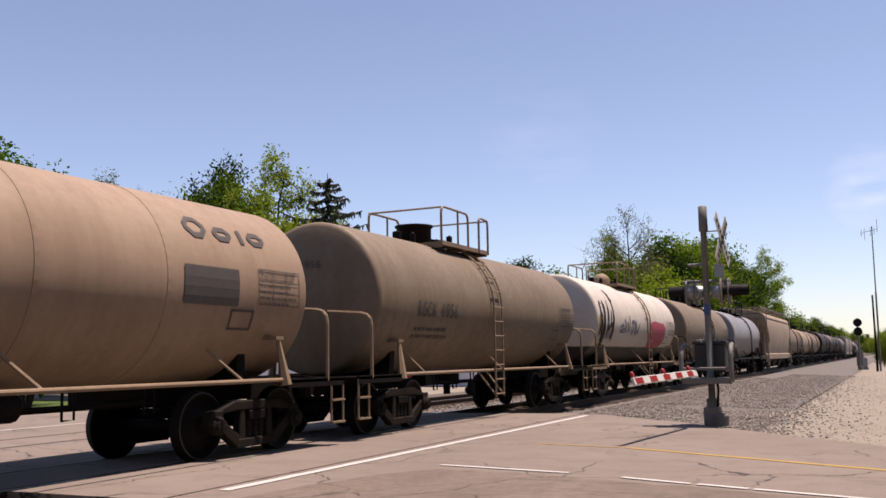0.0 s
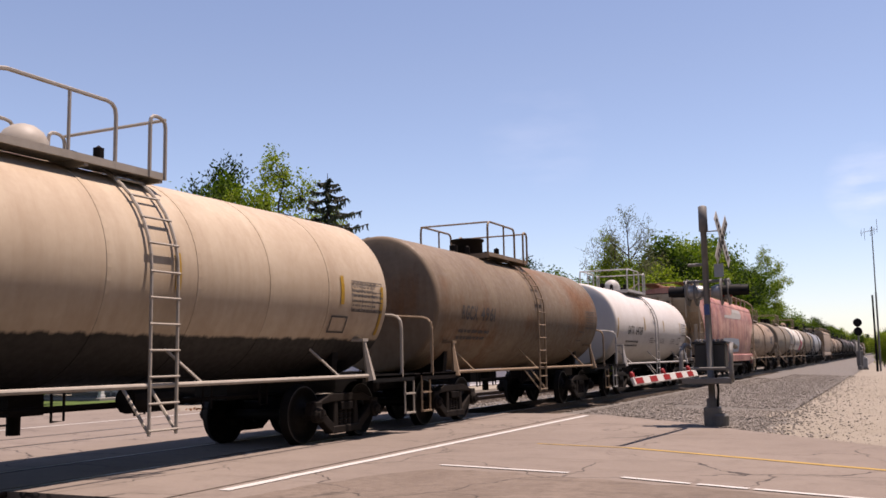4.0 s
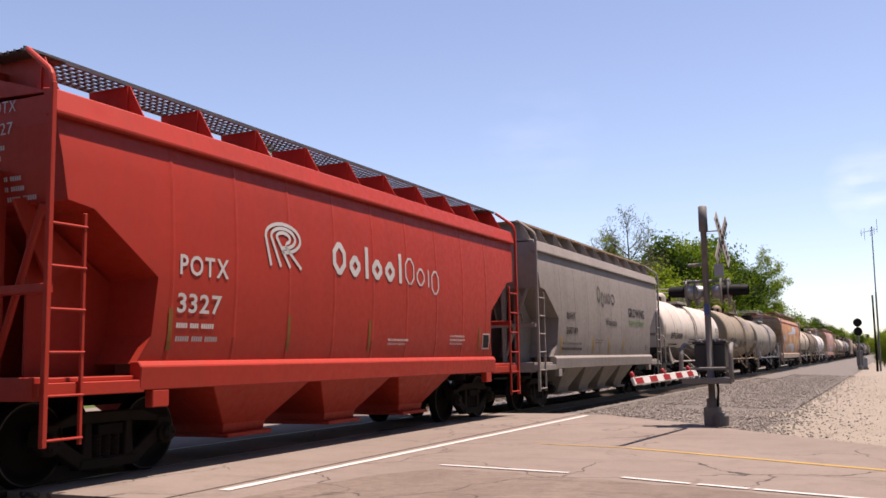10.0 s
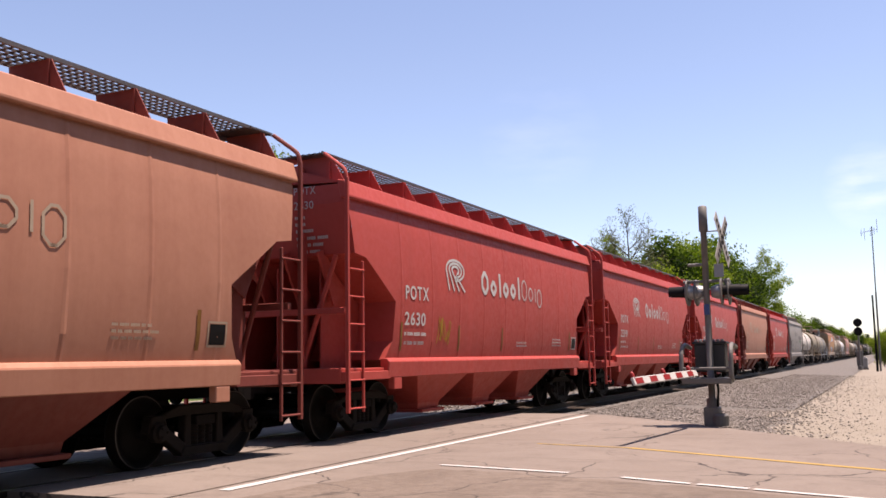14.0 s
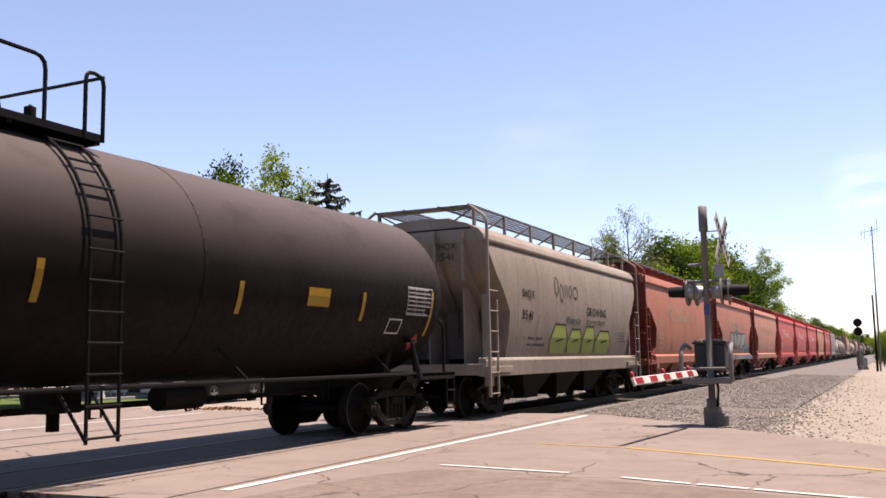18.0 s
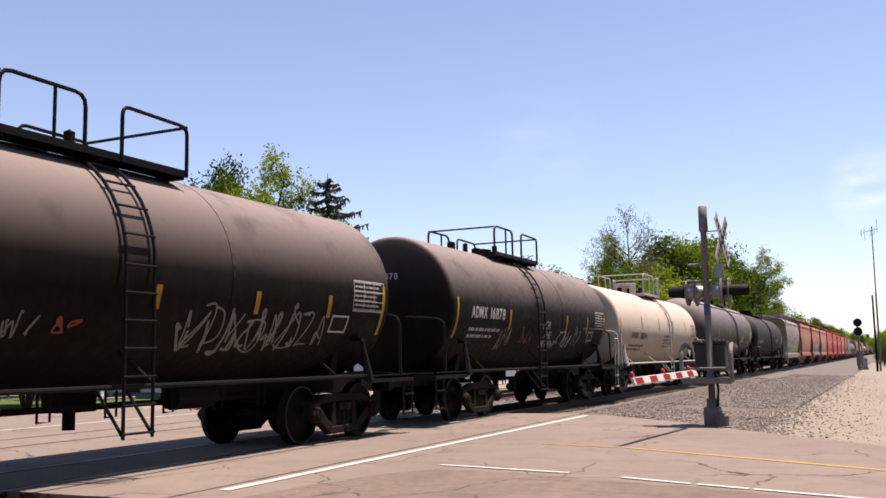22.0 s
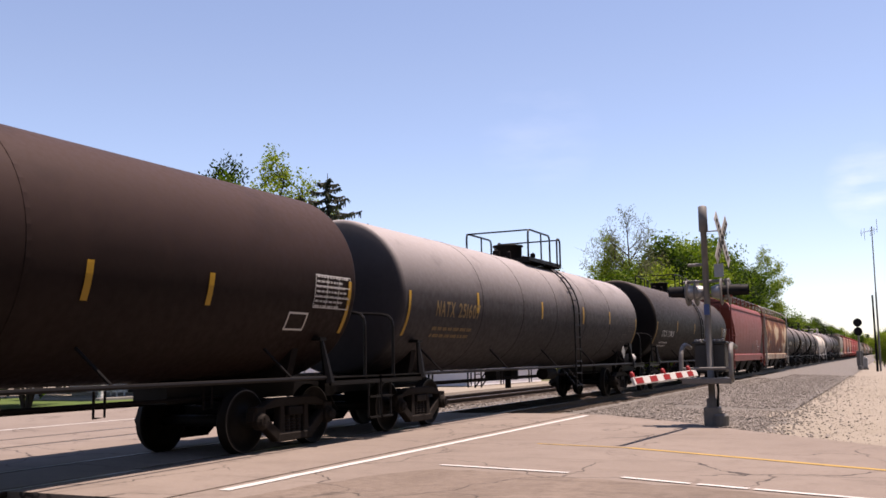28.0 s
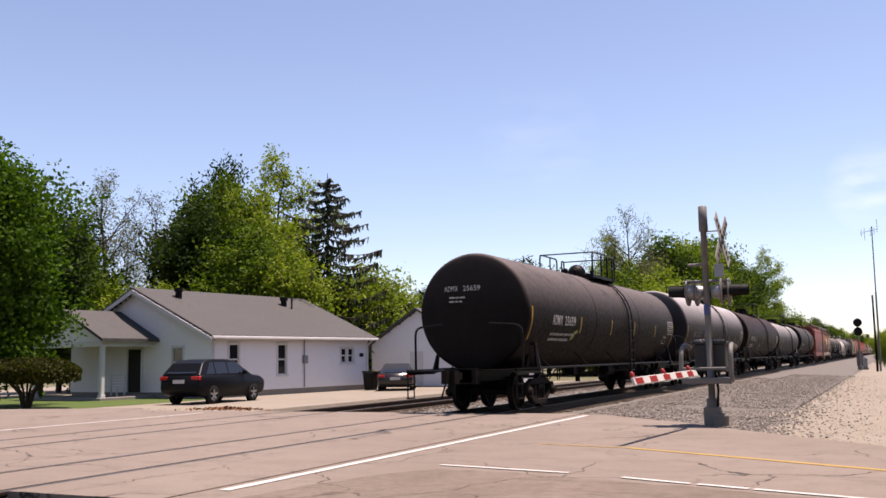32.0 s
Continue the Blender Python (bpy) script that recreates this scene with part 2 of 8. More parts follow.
def box(bm, x0, x1, y0, y1, z0, z1, m=None):
    v = [Vector((x, y, z)) for x in (x0, x1) for y in (y0, y1) for z in (z0, z1)]
    if m:
        v = [m @ p for p in v]
    v = [bm.verts.new(p) for p in v]
    for f in ((0, 1, 3, 2), (4, 6, 7, 5), (0, 4, 5, 1), (2, 3, 7, 6), (0, 2, 6, 4), (1, 5, 7, 3)):
        bm.faces.new([v[i] for i in f])
    return v


def ring(bm, c, a, b, n, r):
    return [bm.verts.new(c + a * (r * math.cos(2 * math.pi * i / n)) + b * (r * math.sin(2 * math.pi * i / n))) for i in range(n)]


def skin(bm, r0, r1):
    n = len(r0)
    for i in range(n):
        bm.faces.new((r0[i], r0[(i + 1) % n], r1[(i + 1) % n], r1[i]))


def frame_of(d):
    d = d.normalized()
    a = d.cross(Vector((0, 0, 1)) if abs(d.z) < 0.9 else Vector((1, 0, 0))).normalized()
    return a, d.cross(a)


def rod(bm, p, q, r, n=8, r2=None, caps=True):
    p, q = Vector(p), Vector(q)
    a, b = frame_of(q - p)
    r0, r1 = ring(bm, p, a, b, n, r), ring(bm, q, a, b, n, r if r2 is None else r2)
    skin(bm, r0, r1)
    if caps:
        bm.faces.new(r0[::-1])
        bm.faces.new(r1)


def tube(bm, pts, r, n=6):
    """A bent pipe through the points."""
    pts = [Vector(p) for p in pts]
    rings = []
    for i, p in enumerate(pts):
        d = (pts[min(i + 1, len(pts) - 1)] - p).normalized() + (p - pts[max(i - 1, 0)]).normalized()
        d = d if d.length > 1e-6 else Vector((0, 0, 1))
        a, b = frame_of(d)
        if rings:
            pa = prev_a - d.normalized() * prev_a.dot(d.normalized())
            a = pa.normalized()
            b = d.normalized().cross(a)
        prev_a = a
        rings.append(ring(bm, p, a, b, n, r))
        if len(rings) > 1:
            skin(bm, rings[-2], rings[-1])
    bm.faces.new(rings[0][::-1])
    bm.faces.new(rings[-1])


def bent(pts, r=0.12, n=3):
    """The same line with its corners rounded."""
    pts = [Vector(p) for p in pts]
    out = [pts[0]]
    for a, b, c in zip(pts, pts[1:], pts[2:]):
        k = min(r, (a - b).length * 0.45, (c - b).length * 0.45)
        p, q = b + (a - b).normalized() * k, b + (c - b).normalized() * k
        for i in range(n + 1):
            t = i / n
            out.append(p * (1 - t) ** 2 + b * 2 * t * (1 - t) + q * t * t)
    return out + [pts[-1]]


def lathe(bm, prof, axis="y", n=32, c=(0, 0, 0), cap0=False, cap1=False):
    """Turns (along, radius) pairs about an axis."""
    c = Vector(c)
    d, a, b = {"y": (Vector((0, 1, 0)), Vector((0, 0, 1)), Vector((1, 0, 0))), "z": (Vector((0, 0, 1)), Vector((1, 0, 0)), Vector((0, 1, 0))),
               "x": (Vector((1, 0, 0)), Vector((0, 1, 0)), Vector((0, 0, 1)))}[axis]
    rs = [ring(bm, c + d * s, a, b, n, r) for s, r in prof]
    for r0, r1 in zip(rs, rs[1:]):
        skin(bm, r0, r1)
    if cap0:
        bm.faces.new(rs[0][::-1])
    if cap1:
        bm.faces.new(rs[-1])
    return rs


def prism(bm, pts, axis, lo, hi):
    """A polygon of pairs pulled along an axis: x takes (y, z) pairs, y takes (x, z), z takes (x, y)."""
    put = {"x": lambda p, d: (d, p[0], p[1]), "y": lambda p, d: (p[0], d, p[1]), "z": lambda p, d: (p[0], p[1], d)}[axis]
    a = [bm.verts.new(put(p, lo)) for p in pts]
    b = [bm.verts.new(put(p, hi)) for p in pts]
    skin(bm, a, b)
    bm.faces.new(a[::-1])
    bm.faces.new(b)


def fixed(bm):
    bmesh.ops.recalc_face_normals(bm, faces=bm.faces[:])
    return bm


def bevelled(bm, w=0.01, n=1):
    bmesh.ops.recalc_face_normals(bm, faces=bm.faces[:])
    bmesh.ops.bevel(bm, geom=[e for e in bm.edges if len(e.link_faces) == 2 and e.calc_face_angle(0) > 0.5], offset=w, segments=n, affect="EDGES")
    return bm


# ---- lettering: flat shapes that are laid on a side wall ----
GLYPHS = {}


def glyph(ch, bold):
    """One letter of the built-in font: vertices, faces, left edge and width."""
    cu = bpy.data.curves.new("lettering", "FONT")
    cu.body, cu.size, cu.resolution_u, cu.offset = ch, 1.0, 3, bold
    ob = bpy.data.objects.new("lettering", cu)
    scene.collection.objects.link(ob)
    me = bpy.data.meshes.new_from_object(ob.evaluated_get(bpy.context.evaluated_depsgraph_get()))
    bpy.data.objects.remove(ob)
    vs = [tuple(v.co) for v in me.vertices]
    fs = [tuple(f.vertices) for f in me.polygons]
    bpy.data.meshes.remove(me)
    lo = min(v[0] for v in vs)
    return vs, fs, lo, max(v[0] for v in vs) - lo


for ch in "ACDEFGHIKLMNOPQRSTUWXaeghlorst0123456789":
    for bold in (0.0, 0.018):
        GLYPHS[ch, bold] = glyph(ch, bold)


def word_mesh(text, size, bold=0.0):
    bm = bmesh.new()
    x = 0.0
    for ch in text:
        vs, fs, lo, w = GLYPHS[ch, 0.018 if bold > 0.005 else 0.0]
        new_v = [bm.verts.new((v[0] - lo + x, v[1], 0)) for v in vs]
        for f in fs:
            bm.faces.new([new_v[k] for k in f])
        x += w + (0.14 if w < 0.4 and ch in "1I" else 0.11)
    return bm


def bars_mesh(rows):
    """Plain bars: (u, v, width, height) each."""
    bm = bmesh.new()
    for u, v, w, h in rows:
        bm.faces.new([bm.verts.new((x, y, 0)) for x, y in ((u, v), (u + w, v), (u + w, v + h), (u, v + h))])
    return bm


def poly_mesh(pts):
    bm = bmesh.new()
    bm.faces.new([bm.verts.new((u, v, 0)) for u, v in pts])
    bmesh.ops.triangulate(bm, faces=bm.faces[:])
    return bm


def stroke_mesh(lines, w):
    """Hand-drawn strokes of width w through the points of each line."""
    bm = bmesh.new()
    for pts in lines:
        pts = [Vector((*p, 0)) for p in pts]
        pv = None
        for i, p in enumerate(pts):
            d = (pts[min(i + 1, len(pts) - 1)] - pts[max(i - 1, 0)]).normalized()
            n = Vector((-d.y, d.x, 0)) * (w / 2)
            a, b = bm.verts.new(p - n), bm.verts.new(p + n)
            if pv:
                bm.faces.new((pv[0], a, b, pv[1]))
            pv = (a, b)
    return bm


def lay(bm, surf, fit=None, cut=0.12):
    """Lays a flat mesh (u, v) on a surface; fit = (u0, v0, width, height) first stretches it to that size."""
    if fit:
        us, vs = [p.co.x for p in bm.verts], [p.co.y for p in bm.verts]
        u0, v0, w, h = fit
        ku = w / max(1e-6, max(us) - min(us))
        kv = h / max(1e-6, max(vs) - min(vs)) if h else ku
        mu, mv = min(us), min(vs)
        for p in bm.verts:
            p.co = ((p.co.x - mu) * ku + u0, (p.co.y - mv) * kv + v0, 0)
    vs = [p.co.y for p in bm.verts]
    lo, hi = min(vs), max(vs)
    k = math.ceil(lo / cut) * cut if cut else hi
    while k < hi:
        bmesh.ops.bisect_plane(bm, geom=bm.verts[:] + bm.edges[:] + bm.faces[:], plane_co=(0, k, 0), plane_no=(0, 1, 0))
        k += cut
    for p in bm.verts:
        p.co = surf(p.co.x, p.co.y)
    return bm


def word(car, text, surf, u, v, w, h, mat, name="lettering", bold=0.018):
    return part(name, lay(word_mesh(text, 1.0, bold), surf, (u, v, w, h)), mat, car, "")


def small_print(car, surf, u, v, w, lines, mat, rnd, h=0.05, gap=0.085):
    """Lines of stencil too small to read, as broken bars."""
    rows = []
    for i in range(lines):
        x, end = 0.0, w * rnd.uniform(0.75, 1.0)
        while x < end - 0.03:
            for _ in range(rnd.randint(2, 6)):
                rows.append((u + x, v - i * gap, h * 0.5, h))
                x += h * 0.68
            x += h * 0.7
    return tagged(part("stencil_print", lay(bars_mesh(rows), surf), mat, car), kind="stuff")

M_WHT = plain("white_trim_paint", (0.504, 0.482, 0.454, 1), 0.5, 0, 0.25, 6)

# ---- running gear, shared by all wagons ----
SHARED = {}


def shared(key, make):
    if key not in SHARED:
        bm = make()
        me = bpy.data.meshes.new(key)
        bm.to_mesh(me)
        bm.free()
        SHARED[key] = me
    return SHARED[key]


def wheelset_bm():
    bm = bmesh.new()
    rod(bm, (-1.05, 0, 0), (1.05, 0, 0), 0.085, 10)
    for s in (-1, 1):
        lathe(bm, [(s * a, r) for a, r in ((0.66, 0.10), (0.66, 0.16), (0.70, 0.20), (0.71, 0.38), (0.685, 0.40), (0.685, 0.482), (0.715, 0.484),
              (0.728, 0.462), (0.815, 0.455), (0.822, 0.448))], "x", 36)
        n0 = len(bm.faces)
        lathe(bm, [(s * a, r) for a, r in ((0.822, 0.448), (0.824, 0.432))], "x", 36)
        bm.faces.ensure_lookup_table()
        for f in bm.faces[n0:]:
            f.material_index = 1
        lathe(bm, [(s * a, r) for a, r in ((0.824, 0.432), (0.82, 0.395), (0.765, 0.37), (0.775, 0.19), (0.81, 0.16), (0.815, 0.09))], "x", 36)
    return fixed(bm)


def side_frame_bm():
    bm = bmesh.new()
    lo, hi = -0.075, 0.075
    prism(bm, [(-1.02, 0.60), (-0.5, 0.77), (0.5, 0.77), (1.02, 0.60), (1.04, 0.44), (0.86, 0.60), (0.42, 0.64), (-0.42, 0.64), (-0.86, 0.60), (-1.04, 0.44)][::-1], "x", lo, hi)
    for s in (-1, 1):
        q = [(s * 0.80, 0.56), (s * 0.98, 0.5), (s * 0.44, 0.14), (s * 0.30, 0.24)]
        prism(bm, q if s > 0 else q[::-1], "x", lo, hi)
        q = [(s * 0.24, 0.2), (s * 0.40, 0.2), (s * 0.36, 0.66), (s * 0.26, 0.66)]
        prism(bm, q if s > 0 else q[::-1], "x", lo + 0.01, hi - 0.01)
        box(bm, lo + 0.012, hi + 0.02, s * 0.89 - 0.12, s * 0.89 + 0.12, 0.53, 0.66)
    prism(bm, [(-0.46, 0.13), (0.46, 0.13), (0.42, 0.25), (-0.42, 0.25)], "x", lo, hi + 0.02)
    return bevelled(bm, 0.014)


def spring_bm():
    bm = bmesh.new()
    lathe(bm, [(0.256 + k * 0.021, 0.052 if k % 2 else 0.068) for k in range(13)], "z", 10, cap0=True, cap1=True)
    return fixed(bm)


def bolster_bm():
    bm = bmesh.new()
    box(bm, -1.09, 1.09, -0.19, 0.19, 0.5, 0.63)
    box(bm, -0.5, 0.5, -0.25, 0.25, 0.5, 0.74)
    for s in (-1, 1):
        box(bm, -0.85, 0.85, s * 0.36 - 0.05, s * 0.36 + 0.05, 0.36, 0.5)
    return bevelled(bm, 0.012)


def cap_bm():
    bm = bmesh.new()
    lathe(bm, [(0.0, 0.13), (0.10, 0.13), (0.12, 0.10), (0.16, 0.09), (0.165, 0.0001)], "x", 14)
    for i in range(3):
        a = 2 * math.pi * i / 3
        rod(bm, (0.12, 0.06 * math.cos(a), 0.06 * math.sin(a)), (0.18, 0.06 * math.cos(a), 0.06 * math.sin(a)), 0.018, 6)
    return bm


WHEELSETS = []


def truck(car, y):
    t = part_mesh("truck", shared("truck", bolster_bm), M_STEEL, car, "", pose(0, y, 0), False)
    for s in (-1, 1):
        part_mesh("side_frame", shared("side_frame", side_frame_bm), M_FRAME, t, "", pose(1.0, 0, 0) if s > 0 else pose(-1.0, 0, 0, 0, 0, 180))
        for dy in (-0.14, 0.0, 0.14):
            part_mesh("spring", shared("spring", spring_bm), M_FRAME, t, "", pose(s * 1.0, dy, 0))
        w = part_mesh("wheelset", shared("wheelset", wheelset_bm), M_WHEEL, t, "", pose(0, s * 0.89, 0.457), True)
        if len(w.data.materials) < 2:
            w.data.materials.append(M_TREAD)
        WHEELSETS.append((w, s))
        for e in (-1, 1):
            part_mesh("bearing_cap", shared("bearing_cap", cap_bm), M_FRAME, t, "", pose(e * 1.02, s * 0.89, 0.457, 0, 0, 0 if e > 0 else 180))
    return t


def coupler_bm():
    bm = bmesh.new()
    box(bm, -0.07, 0.07, -0.1, 0.42, 0.80, 0.98)
    prism(bm, [(-0.16, 0.38), (0.14, 0.38), (0.20, 0.62), (0.05, 0.66), (0.02, 0.52), (-0.10, 0.56), (-0.17, 0.66)], "z", 0.72, 1.02)
    tube(bm, [(0.25, 0.1, 0.95), (0.27, 0.35, 0.55), (0.2, 0.6, 0.42)], 0.025)
    return bm


def car_root(name, label, category, group, rear, front):
    car = new(name)
    tagged(car, label, category, group)
    CARS.append((car, (rear + front) / 2))
    return car


CARS = []
SHELLS = {}


def ladder_bm(x, y0, y1, z0, z1, rungs, rail=0.022):
    bm = bmesh.new()
    for y in (y0, y1):
        box(bm, x - 0.03, x + 0.01, y - rail, y + rail, z0, z1)
    for i in range(rungs):
        z = z0 + 0.05 + (z1 - z0 - 0.1) * i / (rungs - 1)
        rod(bm, (x + 0.01, y0 - 0.02, z), (x + 0.01, y1 + 0.02, z), 0.016, 6)
    return bm


def rung_bm():
    bm = bmesh.new()
    rod(bm, (0, -0.26, 0), (0, 0.26, 0), 0.016, 6)
    return bm


# ---- tank wagons ----
def tank_car(label, rear, front, top, R, shell, gear, trim=None, seams=(), ladder=0.8, dome="can", rail_h=0.72, truck_in=0.85, rear_in=1.3, plat=0.55, back=2.05, frame_posts=False, reservoir=False, placard=None, round_head=0.34, knuckle=0.42, hood=False, strips=True, strip_at=None, print_mat=None, group="train of freight wagons"):
    trim = trim or gear
    car = car_root("tank_wagon", label, "tank wagon", group, rear, front)
    L, zc = front - rear, top - R
    rnd = random.Random(int(rear * 10))
    h = L / 2
    SHELLS[car.name] = (R, zc)
    bm = bmesh.new()
    lathe(bm, [(-h + L * i / 16, R) for i in range(17)], "y", 64, (0, 0, zc))
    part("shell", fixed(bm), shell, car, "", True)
    for e in (-1, 1):
        bm = bmesh.new()
        if round_head < 0.5:
            prof = [(0.0, R), (0.03, R - 0.008), (0.07, R - 0.035), (0.085, R * 0.94), (0.11, R * 0.86), (0.15, R * 0.68), (0.185, R * 0.45), (0.205, R * 0.22), (0.21, 0.001)]
        else:
            prof = [(R * round_head * math.sin(math.pi / 2 * i / 10), max(0.001, R * math.cos(math.pi / 2 * i / 10) ** knuckle)) for i in range(11)]
        lathe(bm, [(e * (h + a), r) for a, r in prof], "y", 64, (0, 0, zc))
        part("tank_head", fixed(bm), shell, car, "", True)
    if hood:
        bm = bmesh.new()
        pts = []
        for i in range(13):
            a = math.radians(-38 + 76 * i / 12)
            pts.append(((R + 0.05) * math.sin(a), zc + (R + 0.05) * math.cos(a)))
        for i in range(12, -1, -1):
            a = math.radians(-38 + 76 * i / 12)
            pts.append(((R - 0.02) * math.sin(a), zc + (R - 0.02) * math.cos(a)))
        prism(bm, pts, "y", -h + 0.15, h - 0.15)
        part("top_hood", fixed(bm), shell, car, "raised insulation cover along the top")
    for s in seams:
        bm = bmesh.new()
        lathe(bm, [(s - 0.035, R), (s - 0.03, R + 0.008), (s + 0.03, R + 0.008), (s + 0.035, R)], "y", 56, (0, 0, zc))
        part("ring_seam", fixed(bm), shell, car)

    def surf(u, v):
        a = (v - zc) / R
        r = R + 0.012
        return Vector((r * math.cos(a), u, zc + r * math.sin(a)))
    # stub sills, couplers, decks and saddles at both ends
    for s in (-1, 1):
        y = lambda d: s * (h + d)
        bm = bmesh.new()
        a, b = sorted((y(0.95), y(-3.0)))
        box(bm, -0.3, 0.3, a, b, 0.74, 1.04)
        a, b = sorted((y(0.95), y(0.80)))
        box(bm, -0.42, 0.42, a, b, 0.7, 1.06)
        part("stub_sill", fixed(bm), M_STEEL if gear is M_WHT else gear, car)
        bm = bmesh.new()
        a, b = sorted((y(-1.15), y(-0.98)))
        prism(bm, [(-0.95, 1.0), (0.95, 1.0), (0.72 * R, zc - 0.68 * R), (0.3, zc - R * 0.9), (-0.3, zc - R * 0.9), (-0.72 * R, zc - 0.68 * R)], "y", a, b)
        part("saddle", fixed(bm), M_STEEL, car)
        a, b = sorted((y(0.92), y(-0.62)))
        for x in (-1, 1):
            bm = bmesh.new()
            q = sorted((x * 0.45, x * 1.44))
            box(bm, q[0], q[1], a, b, 0.99, 1.03)
            q = sorted((x * 1.40, x * 1.44))
            box(bm, q[0], q[1], a, b, 0.92, 1.05)
            part("end_platform", bm, M_STEEL if gear is M_WHT else gear, car)
            bm = bmesh.new()
            for zz in (0.34, 0.68):
                box(bm, q[0] - 0.02 * (x < 0), q[1] + 0.02 * (x > 0), *sorted((y(0.92), y(0.56))), zz, zz + 0.03)
            for d in (0.91, 0.57):
                rod(bm, (x * 1.42, y(d), 0.35), (x * 1.42, y(d), 1.0), 0.017, 6)
            part("stirrup_step", bm, trim, car)
        for x in (-1, 1):
            bm = bmesh.new()
            tube(bm, bent([(x * 1.42, y(0.46), 1.0), (x * 1.42, y(0.46), 2.08), (x * 0.62, y(0.56), 2.14)], 0.2), 0.028)
            part("end_handrail", bm, trim, car)
            bm = bmesh.new()
            rod(bm, (x * 1.42, y(-0.64), 0.96), (x * 1.32, y(-0.70), 1.62), 0.085, 6, 0.03)
            box(bm, *sorted((x * 1.10, x * 1.36)), *sorted((y(-0.62), y(-0.80))), 1.61, 1.66)
            part("saddle_post", fixed(bm), trim, car)
        c = part_mesh("coupler", shared("coupler", coupler_bm), M_STEEL, car, "", pose(0, y(0.95), 0, 0, 0, 0 if s > 0 else 180))
        truck(car, y(-(truck_in if s > 0 else rear_in)))
    # long side rails with their brackets
    for x in (-1, 1):
        bm = bmesh.new()
        rod(bm, (x * 1.40, -h + 0.7, 1.04), (x * 1.40, h - 0.7, 1.04), 0.03, 8)
        k = max(3, int(L / 3.2))
        for i in range(k):
            yy = -h + 1.6 + (L - 3.2) * i / (k - 1)
            rod(bm, (x * 1.39, yy, 1.05), (x * 1.02, yy - 0.28, zc - 0.66 * R), 0.022, 6)
        part("side_rail", bm, trim, car)
    # pipes and gear under the belly
    bm = bmesh.new()
    rod(bm, (0.35, -h + 1.2, 0.80), (0.35, h - 1.2, 0.80), 0.03, 6)
    rod(bm, (-0.45, -h + 2.5, 0.72), (-0.45, h - 2.5, 0.72), 0.025, 6)
    for i in range(7):
        yy = -h + 2.6 + (L - 5.2) * i / 6
        tube(bm, [(0.6, yy, 0.98), (0.6, yy, 0.66), (0.6, yy + 0.18, 0.66), (0.6, yy + 0.18, 0.98)], 0.018)
    box(bm, -0.2, 0.2, -0.25, 0.25, 0.72, 1.0)
    rod(bm, (0, 0, 0.5), (0, 0, 0.74), 0.08, 12)
    box(bm, 0.3, 0.6, -2.3, -1.85, 0.76, 0.98)
    rod(bm, (0.55, 1.2, 0.85), (0.55, 2.0, 0.85), 0.17, 12)
    part("brake_rigging", bm, M_STEEL, car)
    # ladder up the side
    yl = ladder
    lw = 0.23
    rung = shared("rung", rung_bm)
    for x in (-1, 1):
        bm = bmesh.new()
        for e in (-lw, lw):
            pts = [(x * (R + 0.06), yl + e, 0.46), (x * (R + 0.06), yl + e, zc)]
            for i in range(1, 9):
                a = math.radians(66) * i / 8
                pts.append((x * (R + 0.06) * math.cos(a), yl + e, zc + (R + 0.06) * math.sin(a)))
            tube(bm, pts, 0.022)
            rod(bm, (x * (R + 0.05), yl + e, 0.5), (x * (R - 0.35), yl + e, 1.0), 0.02, 6)
        lad = part("ladder", bm, trim, car)
        for i in range(11):
            if i < 6:
                p = (R + 0.07, 0.52 + i * (zc - 0.52) / 6)
            else:
                a = math.radians(62) * (i - 6) / 4.5
                p = ((R + 0.07) * math.cos(a), zc + (R + 0.07) * math.sin(a))
            rg = part_mesh("rung", rung, None, lad, "", pose(x * p[0], yl, p[1]))
            rg.material_slots[0].link = "OBJECT"
            rg.material_slots[0].material = trim
    # platform and fittings on the top
    y0, y1 = yl - back, yl + plat
    for x in (-1, 1):
        bm = bmesh.new()
        a, b = sorted((x * 0.42, x * 0.88))
        box(bm, a, b, y0, y1, top - 0.06, top - 0.03)
        box(bm, *sorted((x * 0.86, x * 0.90)), y0, y1, top - 0.10, top - 0.01)
        part("walkway", bm, trim, car)
    for yy in (y0 + 0.05, y1 - 0.05, (y0 + y1) / 2):
        bm = bmesh.new()
        box(bm, -0.88, 0.88, yy - 0.03, yy + 0.03, top - 0.14, top - 0.062)
        part("walkway_beam", bm, trim, car)
    for x in (-1, 1):
        bm = bmesh.new()
        zt = top + rail_h
        tube(bm, bent([(x * 0.88, y0, top - 0.08), (x * 0.88, y0, zt), (x * 0.88, yl - 0.3, zt), (x * 0.88, yl - 0.3, top - 0.1)], 0.16), 0.026)
        rod(bm, (x * 0.88, (y0 + yl) / 2, top - 0.08), (x * 0.88, (y0 + yl) / 2, zt), 0.022, 6)
        part("platform_railing", bm, trim, car)
        bm = bmesh.new()
        tube(bm, bent([(x * 0.90, yl + 0.27, top - 0.1), (x * 0.90, yl + 0.27, zt), (x * 0.90, y1, zt - 0.02), (x * 0.90, y1, top - 0.1)], 0.12), 0.026)
        part("platform_railing", bm, trim, car)
    for yy, e in ((y0, 0.88), (y1, 0.9)):
        bm = bmesh.new()
        rod(bm, (-e, yy, zt - 0.02), (e, yy, zt - 0.02), 0.022, 6)
        part("platform_railing", bm, trim, car)
    bm = bmesh.new()
